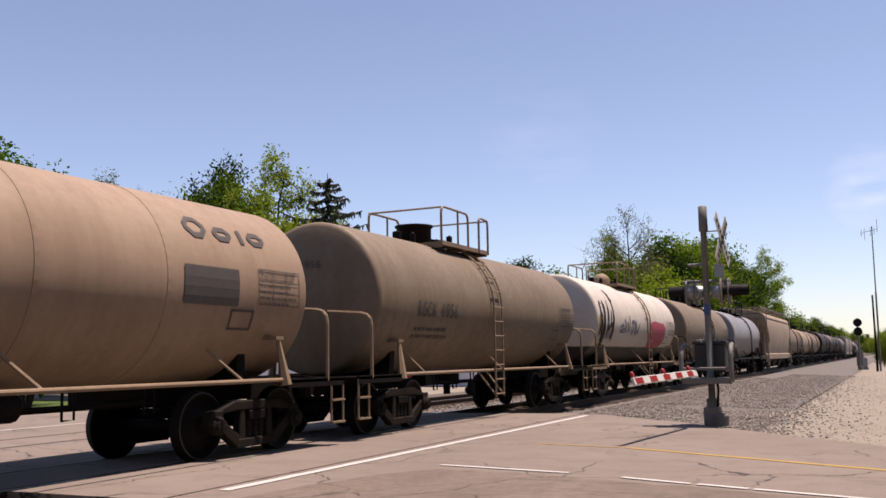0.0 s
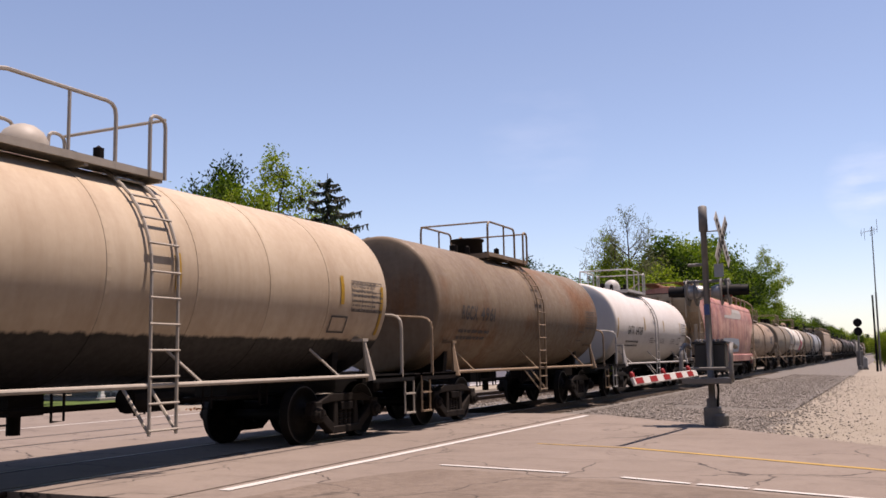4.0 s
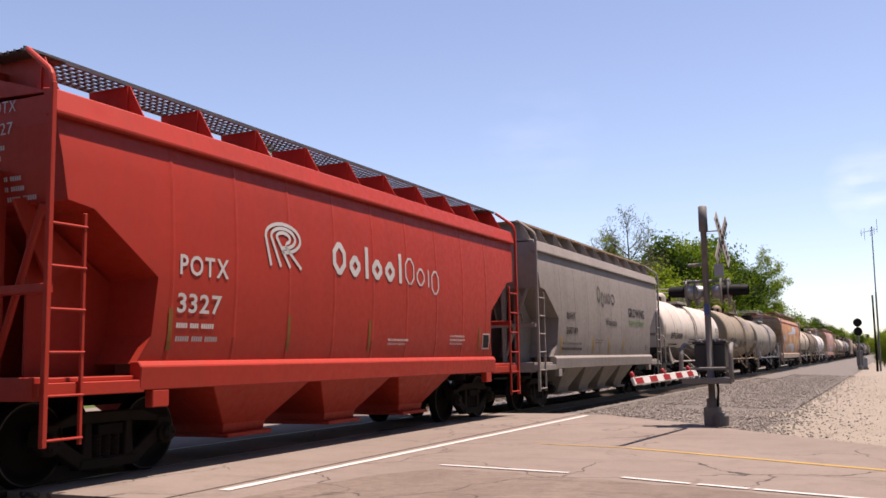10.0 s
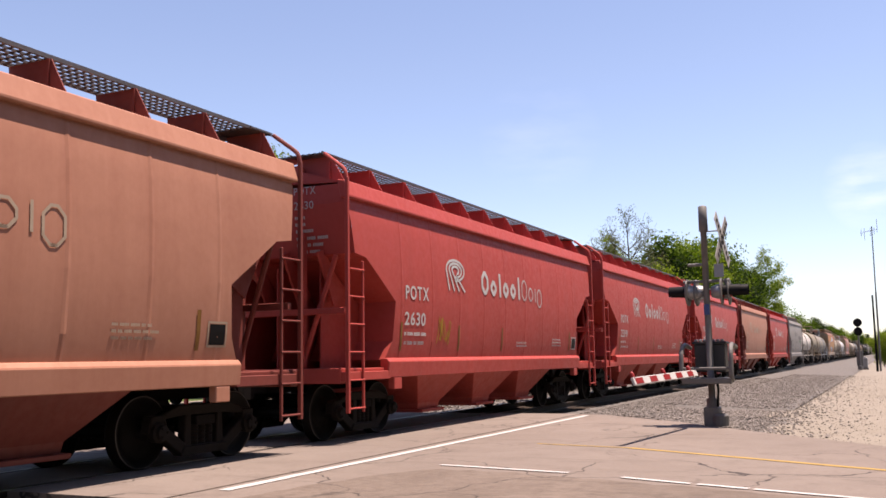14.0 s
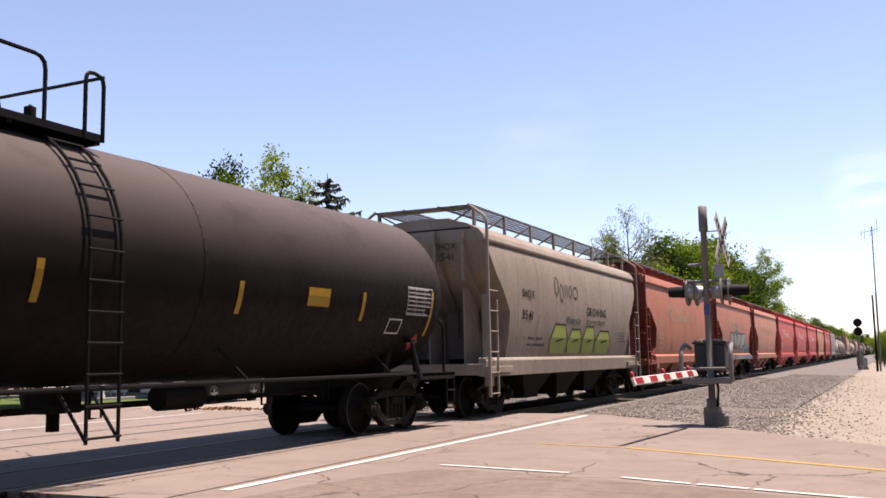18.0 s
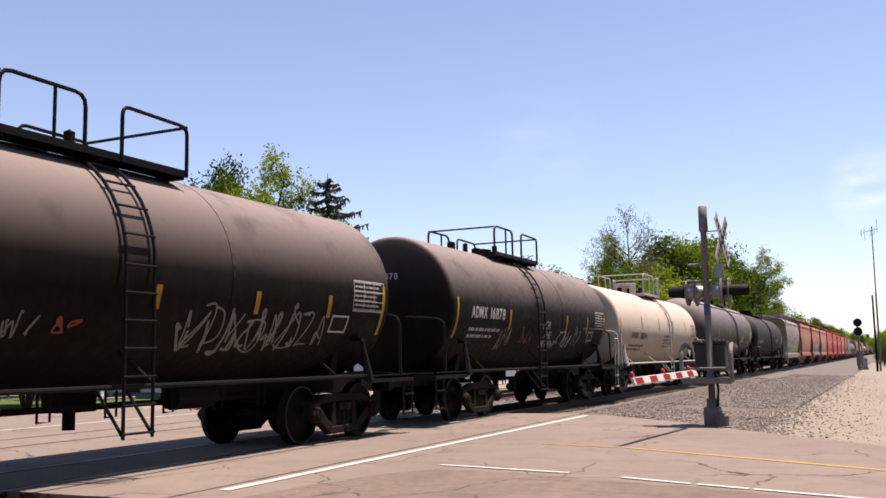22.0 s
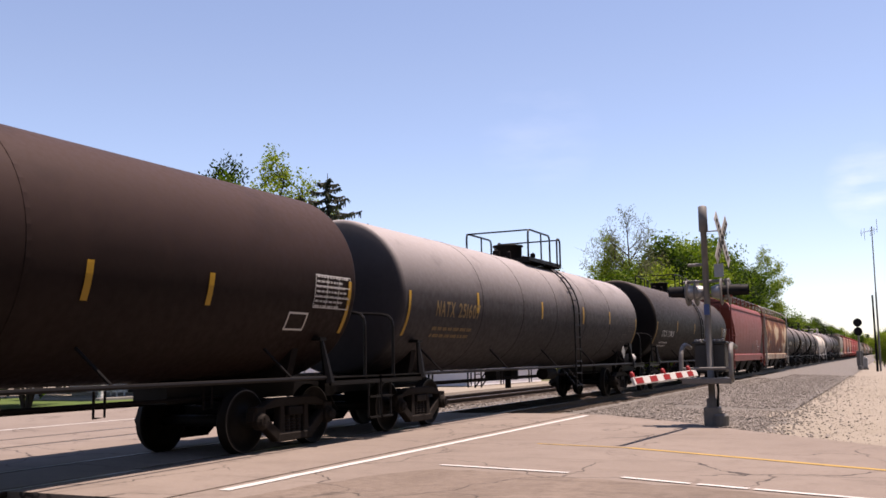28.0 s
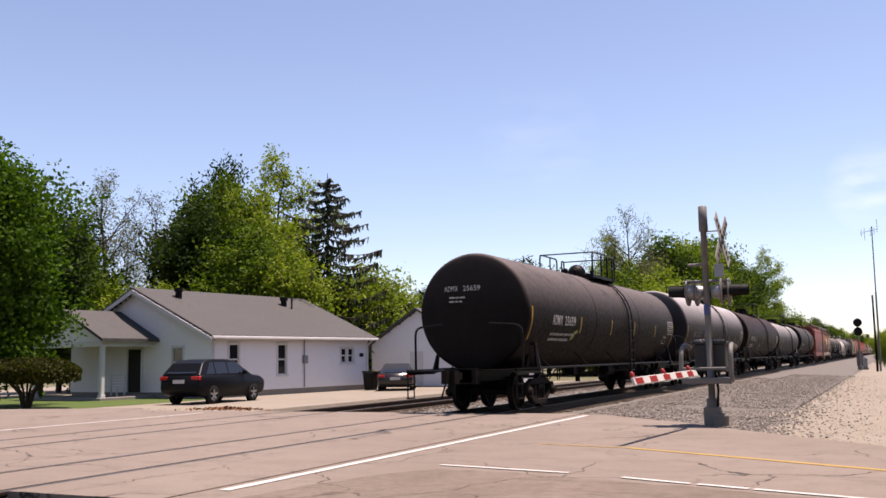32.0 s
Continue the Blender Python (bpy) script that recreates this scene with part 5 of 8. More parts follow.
# ---- trees ----
M_BARK = plain("bark", (0.075, 0.055, 0.042, 1), 0.9, 0, 0.4, 6)
M_LEAF_DARK = leaf_mat("dark_leaves", (0.0104, 0.0238, 0.0042, 1), (0.0195, 0.0413, 0.0060, 1), (0.0325, 0.0587, 0.0084, 1))
M_LEAF_MAPLE = leaf_mat("maple_leaves", (0.0284, 0.0676, 0.0036, 1), (0.0473, 0.1040, 0.0060, 1), (0.0756, 0.1456, 0.0096, 1))
M_LEAF_MID = leaf_mat("green_leaves", (0.0451, 0.0855, 0.0071, 1), (0.0774, 0.1311, 0.0110, 1), (0.1258, 0.1811, 0.0161, 1))
M_LEAF_LIGHT = leaf_mat("spring_leaves", (0.1214, 0.1815, 0.0180, 1), (0.1837, 0.2434, 0.0270, 1), (0.2646, 0.3025, 0.0399, 1))
M_LEAF_GREY = leaf_mat("budding_twigs", (0.088, 0.088, 0.056, 1), (0.120, 0.128, 0.072, 1), (0.160, 0.168, 0.104, 1))
M_NEEDLE = leaf_mat("spruce_needles", (0.024, 0.032, 0.024, 1), (0.040, 0.052, 0.036, 1), (0.064, 0.068, 0.048, 1))


def limb(bm, p, d, length, r, depth, rnd, tips, up=0.25):
    """A limb that forks; gathers the places where leaves grow."""
    seg = 3
    pts, q = [p.copy()], p.copy()
    for i in range(seg):
        d = (d + Vector((rnd.uniform(-1, 1), rnd.uniform(-1, 1), rnd.uniform(-0.6, 1) * up)) * 0.25).normalized()
        q = q + d * (length / seg)
        pts.append(q.copy())
    for i in range(seg):
        rod(bm, pts[i], pts[i + 1], r * (1 - 0.22 * i), 5 if depth < 2 else 4, r * (1 - 0.22 * (i + 1)), False)
    if depth >= 2:
        tips.append((q, d))
        tips.append((pts[2], d))
    if depth == 0:
        return
    for k in range(3 if depth > 1 else 3):
        a = rnd.uniform(0, 2 * math.pi)
        side = Vector((math.cos(a), math.sin(a), rnd.uniform(-0.1, 0.6)))
        nd = (d * 0.9 + side * rnd.uniform(0.5, 0.95)).normalized()
        limb(bm, pts[1 + k % 3], nd, length * rnd.uniform(0.55, 0.8), r * 0.5, depth - 1, rnd, tips, up)
    tips.append((q, d))


def tree_thing(name, label, height, crown_r, crown_lo, mat, leaves, leaf, seed, trunk_r=0.2, forks=3, spread=1.0, clump=0.9, limbs=9):
    """Tapered trunk, forking limbs and a crown of many small leaves in clumps, with gaps."""
    rnd = random.Random(seed)
    t = tagged(new(name), label, "tree")
    bm = bmesh.new()
    tips = []
    p, d = Vector((0, 0, -0.3)), Vector((0, 0, 1))
    pts = [p]
    n = 6
    for i in range(n):
        d = (d + Vector((rnd.uniform(-1, 1), rnd.uniform(-1, 1), 0)) * 0.06).normalized()
        pts.append(pts[-1] + d * (height * 0.82 / n))
    for i in range(n):
        rod(bm, pts[i], pts[i + 1], trunk_r * (1 - 0.8 * i / n), 8, trunk_r * (1 - 0.8 * (i + 1) / n), False)
    for i in range(limbs):
        z = crown_lo + (height * 0.8 - crown_lo) * (i + 0.3) / limbs
        k = min(n - 1, int(z / (height * 0.82) * n))
        f = z / (height * 0.82) * n - k
        b = pts[k] + (pts[k + 1] - pts[k]) * f
        a = i * 2.4 + rnd.uniform(-0.4, 0.4)
        rr = crown_r * math.sin(math.pi * (0.18 + 0.72 * (z - crown_lo) / max(0.1, height - crown_lo))) ** 0.7
        limb(bm, b, Vector((math.cos(a) * spread, math.sin(a) * spread, 0.55)).normalized(), rr * 0.55, trunk_r * 0.42 * (1 - 0.5 * i / limbs), 2 if forks > 2 else 1, rnd, tips)
    limb(bm, pts[-1], Vector((0, 0, 1)), height * 0.14, trunk_r * 0.25, 2, rnd, tips, 0.8)
    part("trunk", bm, M_BARK, t)
    vs, fs = [], []
    tips = [q for q, _ in tips if q.z > crown_lo * 0.7]
    while len(fs) < leaves:
        c = rnd.choice(tips)
        g = min(clump, crown_r * 0.5)
        k = rnd.randint(5, 14)
        cc = c + Vector((rnd.gauss(0, g * 0.55), rnd.gauss(0, g * 0.55), rnd.gauss(0, g * 0.5)))
        for _ in range(k):
            q = cc + Vector((rnd.gauss(0, 0.24), rnd.gauss(0, 0.24), rnd.gauss(0, 0.2))) * (g / 0.9)
            s = leaf * rnd.uniform(0.55, 1.2)
            a = Vector((rnd.uniform(-1, 1), rnd.uniform(-1, 1), rnd.uniform(-0.7, 0.7))).normalized()
            b = a.cross(Vector((rnd.uniform(-1, 1), rnd.uniform(-1, 1), rnd.uniform(-0.2, 1)))).normalized()
            o = len(vs)
            vs += [q - a * s, q + b * s * 0.6, q + a * s, q - b * s * 0.6]
            fs.append((o, o + 1, o + 2, o + 3))
    me = bpy.data.meshes.new("crown")
    me.from_pydata(vs, [], fs)
    part_mesh("crown", me, mat, t)
    return t


def spruce(name, label, height, r, seed):
    rnd = random.Random(seed)
    t = tagged(new(name), label, "tree")
    bm = bmesh.new()
    rod(bm, (0, 0, -0.3), (0, 0, height), 0.24, 8, 0.02)
    vs, fs = [], []
    for i in range(95):
        z = height * (0.12 + 0.86 * i / 95)
        a = i * 2.399
        l = r * (1 - i / 95) ** 0.6 * rnd.uniform(0.55, 1.15) + 0.15
        pts = []
        for k in range(6):
            s = k / 5
            pts.append(Vector((math.cos(a) * l * s, math.sin(a) * l * s, z - 0.9 * l * s * 0.5 + 0.45 * l * s * s)))
        for p, q in zip(pts, pts[1:]):
            rod(bm, p, q, 0.03, 4, 0.02, False)
            for _ in range(9):
                c = p.lerp(q, rnd.random())
                o = len(vs)
                w, hgt = rnd.uniform(0.05, 0.12), rnd.uniform(0.2, 0.6) * (0.5 + l / r * 0.6)
                b = a + rnd.uniform(-1.2, 1.2)
                ax = Vector((math.cos(b), math.sin(b), 0)) * w
                e = Vector((rnd.uniform(-0.2, 0.2), rnd.uniform(-0.2, 0.2), -hgt))
                vs += [c - ax, c + ax, c + e + ax * 0.3, c + e - ax * 0.3]
                fs.append((o, o + 1, o + 2, o + 3))
    part("trunk", bm, M_BARK, t)
    me = bpy.data.meshes.new("crown")
    me.from_pydata(vs, [], fs)
    part_mesh("crown", me, M_NEEDLE, t)
    return t


def spot(px, depth):
    """Ground place in the direction px (0 at the middle, + to the right, as a tangent) at that depth."""
    f, r = Vector((-math.sin(YAW), math.cos(YAW), 0)), Vector((math.cos(YAW), math.sin(YAW), 0))
    return f * depth + r * (px * depth)


def put(t, px, depth, z=-0.3, turn=0.0, sc=1.0, sz=None):
    p = spot(px, depth)
    t.matrix_basis = Matrix.Translation((p.x, p.y, z)) @ pose(0, 0, 0, 0, 0, turn) @ Matrix.Diagonal((sc, sc, sz or sc, 1))
    return t


def again(t, px, depth, turn, sc=1.0, sz=None, z=-0.3, label=""):
    p = spot(px, depth)
    c = copy_thing(t, Matrix.Identity(4))
    c.matrix_basis = Matrix.Translation((p.x, p.y, z)) @ pose(0, 0, 0, 0, 0, turn) @ Matrix.Diagonal((sc, sc, sz or sc, 1))
    if label:
        tagged(c, label)
    return c


maple = put(tree_thing("maple_tree", "dense dark green maple tree beside the house", 9.6, 3.6, 1.6, M_LEAF_MAPLE, 40000, 0.115, 11, 0.24, 3, 1.0, 0.95, 15), -0.486, 36.5)
again(maple, -0.52, 45, 70, 1.0, 1.0, -0.3, "dense green tree at the edge of the lawn")
dark = put(tree_thing("tree", "dark leafy tree behind the house", 11.5, 3.6, 1.5, M_LEAF_DARK, 21000, 0.135, 12, 0.25, 3, 1.0, 1.0, 13), -0.395, 58, -0.3, 0, 0.92)
bare = put(tree_thing("budding_tree", "tall thin tree with sparse budding twigs", 14.0, 4.0, 5.5, M_LEAF_GREY, 5200, 0.075, 13, 0.26, 3, 0.8, 0.7, 11), -0.362, 60)
again(bare, -0.308, 62, 120, 0.88, 0.92)
again(bare, -0.345, 64, 200, 0.7, 0.8)
again(dark, -0.262, 60, 90, 1.1, 1.02, -0.3, "dark dense evergreen-like tree behind the house")
again(dark, -0.235, 66, 30, 0.88, 1.32)
sparse = put(tree_thing("tall_tree", "tall open-crowned tree in fresh leaf", 15.6, 4.2, 5.0, M_LEAF_LIGHT, 17000, 0.115, 14, 0.3, 3, 0.85, 0.75, 12), -0.178, 62)
spr = put(spruce("spruce_tree", "tall grey-green spruce with drooping boughs", 13.8, 6.2, 15), -0.124, 60)
light = put(tree_thing("bright_tree", "bright green young tree in spring leaf", 7.6, 3.4, 0.8, M_LEAF_LIGHT, 17000, 0.125, 16, 0.16, 3, 1.0, 1.0, 11), -0.165, 56, -0.3)
mid = put(tree_thing("leafy_tree", "rounded green tree behind the house", 9.2, 3.8, 0.8, M_LEAF_MID, 21000, 0.135, 17, 0.2, 3, 1.0, 1.05, 13), -0.21, 57)
again(mid, -0.236, 64, 140, 0.85, 1.5)
again(mid, -0.25, 63, 250, 1.1, 1.25)
again(mid, -0.205, 66, 330, 1.1, 1.3)
again(light, -0.185, 60, 140, 1.1, 1.35)
again(dark, -0.275, 62, 300, 0.95, 0.95)
again(mid, -0.41, 56, 20, 0.95, 1.0)
again(dark, -0.43, 50, 160, 0.9, 0.85)
again(mid, -0.155, 60, 60, 0.95, 0.92)
again(mid, -0.105, 66, 200, 0.85, 0.75)
again(light, -0.075, 62, 80, 1.0, 0.95)
again(light, -0.30, 55, 30, 1.0, 0.75)
again(light, -0.345, 56, 100, 0.9, 0.7)
again(light, -0.045, 70, 220, 0.9, 0.8)
again(dark, -0.02, 78, 10, 0.8, 0.62)
again(mid, 0.01, 85, 100, 0.9, 0.75)
again(light, 0.05, 95, 160, 0.9, 0.85)
# the wood along the far side of the track
rnd = random.Random(77)
again(dark, 0.085, 84, 40, 1.05, 0.86)
again(mid, 0.11, 90, 10, 1.1, 1.0)
again(light, 0.125, 84, 10, 1.0, 0.95)
again(mid, 0.145, 86, 200, 1.0, 0.88)
again(sparse, 0.195, 88, 60, 0.85, 0.80)
again(bare, 0.205, 86, 30, 0.95, 1.08)
again(bare, 0.175, 90, 300, 0.95, 0.98)
again(bare, 0.222, 92, 100, 0.8, 0.9)
wood = [(light, 0.165, 82, 1.2, 0.9), (mid, 0.185, 84, 1.2, 0.95), (light, 0.205, 84, 1.3, 1.1), (light, 0.225, 86, 1.3, 1.18), (mid, 0.245, 88, 1.2, 1.28), (sparse, 0.258, 92, 1.0, 0.80), (light, 0.27, 88, 1.3, 1.48), (mid, 0.29, 92, 1.2, 1.30),
        (dark, 0.305, 98, 1.1, 0.92), (mid, 0.322, 102, 1.2, 1.2), (sparse, 0.342, 112, 0.75, 1.03), (mid, 0.352, 116, 1.0, 0.95), (light, 0.365, 128, 1.4, 0.95), (mid, 0.38, 142, 1.2, 0.95), (dark, 0.395, 160, 1.2, 0.8), (mid, 0.41, 180, 1.3, 0.85),
        (light, 0.423, 205, 1.6, 1.05), (mid, 0.434, 235, 1.5, 1.0), (sparse, 0.443, 275, 1.2, 0.85), (mid, 0.452, 320, 1.8, 1.15), (light, 0.459, 380, 2.0, 1.4), (mid, 0.466, 430, 2.4, 1.5), (light, 0.473, 420, 2.4, 1.6), (mid, 0.480, 400, 2.2, 1.3), (dark, 0.487, 420, 2.2, 1.1)]
def beyond(tp, px, dp, turn, sc, sz):
    """A tree of the wood, kept clear of the tracks."""
    d = max(dp, 1.105 * 20.5 / max(0.012, 0.4706 - px))
    f = min(d / dp, 2.2)
    again(tp, px, d, turn, min(sc * f, 1.4), min(sz * f, 1.85))


for k, (tp, px, dp, sc, sz) in enumerate(wood):
    sz *= 1.0 - 0.30 * min(1.0, max(0.0, (px - 0.315) / 0.045))
    beyond(tp, min(px, 0.457), dp, k * 67, sc, sz)
    beyond((mid, dark, light)[k % 3], min(px - 0.012, 0.45), dp * 1.12, k * 31 + 15, sc * 0.95, sz * 0.85)
    beyond((light, mid)[k % 2], min(px + 0.004, 0.459), dp * 0.96, k * 101, sc * 0.8, sz * 0.6)
again(light, 0.466, 95, 30, 0.42, 0.42, -0.2, "bright green bush at the edge of the yard")
for k in range(7):
    again((mid, light, dark)[k % 3], 0.474 + 0.0045 * (k % 3), 240 + 22 * k, k * 47, 1.3, 0.7 + 0.06 * (k % 4), -0.3, "tree beside the line in the distance")

# unseen trees added behind the viewer, near side, to block low sky light
for i in range(16):
    c = again((mid, dark)[i % 2], 0, 10, i * 53, 1.25, 1.15, -0.2)
    c.matrix_basis = Matrix.Translation((9.5 + 2.0 * (i % 3), -34 + i * 6.4, -0.2)) @ pose(0, 0, 0, 0, 0, i * 53) @ Matrix.Diagonal((1.25, 1.25, 1.2, 1))

# clipped bush on the lawn
bush = tagged(new("clipped_shrub"), "flat-topped dark green yew shrub on the lawn", "shrub")
bp = spot((50 - 784) / 1655, 34.5)
bush.location = (bp.x, bp.y, -0.25)
rnd = random.Random(21)
for i in range(9):
    a = i * 0.7
    bm = bmesh.new()
    tube(bm, [(0.1 * math.cos(a), 0.1 * math.sin(a), -0.1), (0.25 * math.cos(a), 0.25 * math.sin(a), 0.6), (0.9 * math.cos(a), 0.9 * math.sin(a), 1.35)], 0.04)
    part("stem", bm, M_BARK, bush)
vs, fs = [], []
for i in range(13000):
    a, r = rnd.uniform(0, 6.283), math.sqrt(rnd.random())
    top = 1.95 * (1 - 0.25 * r ** 3) + 0.08 * math.sin(a * 5)
    z = 1.0 + (top - 1.0) * rnd.random() ** 0.5 - 0.15 * (1 - r)
    q = Vector((math.cos(a) * r * 1.95, math.sin(a) * r * 1.75, z))
    s = 0.075
    u = Vector((rnd.uniform(-1, 1), rnd.uniform(-1, 1), rnd.uniform(-0.3, 1))).normalized()
    w = u.cross(Vector((rnd.uniform(-1, 1), rnd.uniform(-1, 1), 0.3))).normalized()
    o = len(vs)
    vs += [q - u * s, q + w * s * 0.6, q + u * s, q - w * s * 0.6]
    fs.append((o, o + 1, o + 2, o + 3))
me = bpy.data.meshes.new("foliage")
me.from_pydata(vs, [], fs)
M_YEW = leaf_mat("yew_leaves", (0.0182, 0.0240, 0.0036, 1), (0.0364, 0.0408, 0.0060, 1), (0.0624, 0.0576, 0.0096, 1))
part_mesh("foliage", me, M_YEW, bush)

# ---- white house ----
M_SIDING = plain("white_siding", (0.90, 0.88, 0.885, 1), 0.6, 0, 0.07, 3)
M_TRIMW = plain("white_trim", (0.697, 0.689, 0.680, 1), 0.5, 0, 0.08, 5)
M_GLASS = plain("window_glass", (0.02, 0.022, 0.026, 1), 0.08, 0, 0.2, 3)
M_SHINGLE = ground_mat("roof_shingles", [(0.0947, 0.0915, 0.0905, 1), (0.0660, 0.0650, 0.0643, 1), (0.0775, 0.0745, 0.0735, 1)], 7, 0.5, 0.95, 0)
M_DARKDOOR = plain("dark_door", (0.02, 0.018, 0.016, 1), 0.5)
M_CONC = plain("concrete", (0.285, 0.270, 0.247, 1), 0.9, 0, 0.25, 4)


def siding_wall(house, name, p0, p1, z0, z1, holes=(), t=0.15, top=None):
    """Lapped boards along a wall from p0 to p1 (plan), cut out at holes (a, b, lo, hi); top: the height as a function of the way along."""
    p0, p1 = Vector((*p0, 0)), Vector((*p1, 0))
    d = (p1 - p0)
    ln = d.length
    d.normalize()
    n = Vector((d.y, -d.x, 0))
    z, base = z0, None
    while z < (z1 if top is None else max(top(ln * i / 20) for i in range(21))) - 0.01:
        zt = z + 0.15
        spans = [(0.0, ln)]
        if top is not None:
            ks = [ln * i / 60 for i in range(61) if top(ln * i / 60) > z + 0.05]
            if not ks:
                break
            spans = [(ks[0], ks[-1])]
        else:
            zt = min(zt, z1)
        for a, b, lo, hi in holes:
            if lo < z + 0.12 and hi > z + 0.02:
                spans = [q for s, e in spans for q in ((s, min(e, a)), (max(s, b), e)) if q[1] - q[0] > 0.02]
        for s, e in spans:
            bm = bmesh.new()
            v = []
            for k in (s, e):
                c = p0 + d * k
                v += [bm.verts.new(c + n * 0.022 + Vector((0, 0, z))), bm.verts.new(c + n * 0.002 + Vector((0, 0, zt))), bm.verts.new(c - n * t + Vector((0, 0, zt))), bm.verts.new(c - n * t + Vector((0, 0, z)))]
            skin(bm, v[:4], v[4:])
            bm.faces.new(v[:4][::-1])
            bm.faces.new(v[4:])
            ob = part("siding_board" if base else name, fixed(bm), M_SIDING, base or house)
            base = base or ob
        z += 0.15
    return base


def window_thing(house, p0, d, a, b, lo, hi, name="window", sash=True):
    """A window in a wall: frame, sill, two sashes with panes."""
    n = Vector((d.y, -d.x, 0))
    m = Matrix.Translation((p0[0], p0[1], 0)) @ Matrix(((d.x, n.x, 0, 0), (d.y, n.y, 0, 0), (0, 0, 1, 0), (0, 0, 0, 1)))
    bm = bmesh.new()
    w = 0.09
    box(bm, a - w, a, -0.02, 0.05, lo - w, hi + w, m)
    box(bm, b, b + w, -0.02, 0.05, lo - w, hi + w, m)
    box(bm, a, b, -0.02, 0.05, hi, hi + w, m)
    win = part(name, fixed(bm), M_TRIMW, house)
    bm = bmesh.new()
    box(bm, a - w - 0.03, b + w + 0.03, -0.02, 0.09, lo - w, lo, m)
    part("window_sill", fixed(bm), M_TRIMW, win)
    mid = (lo + hi) / 2
    for q, r in (((lo, mid), -0.03), ((mid, hi), -0.01)):
        bm = bmesh.new()
        box(bm, a, b, r - 0.02, r - 0.015, q[0], q[1], m)
        part("pane", fixed(bm), M_GLASS, win)
        bm = bmesh.new()
        s = 0.035
        box(bm, a, a + s, r - 0.015, r + 0.015, q[0], q[1], m)
        box(bm, b - s, b, r - 0.015, r + 0.015, q[0], q[1], m)
        box(bm, a, b, r - 0.015, r + 0.015, q[0], q[0] + s, m)
        box(bm, a, b, r - 0.015, r + 0.015, q[1] - s, q[1], m)
        part("sash", fixed(bm), M_TRIMW, win)
    return win


def roof_plane(house, pts, name="roof", th=0.12):
    bm = bmesh.new()
    a = [bm.verts.new(p) for p in pts]
    b = [bm.verts.new(Vector(p) - Vector((0, 0, th))) for p in pts]
    skin(bm, a, b)
    bm.faces.new(a)
    bm.faces.new(b[::-1])
    return part(name, fixed(bm), M_SHINGLE, house)


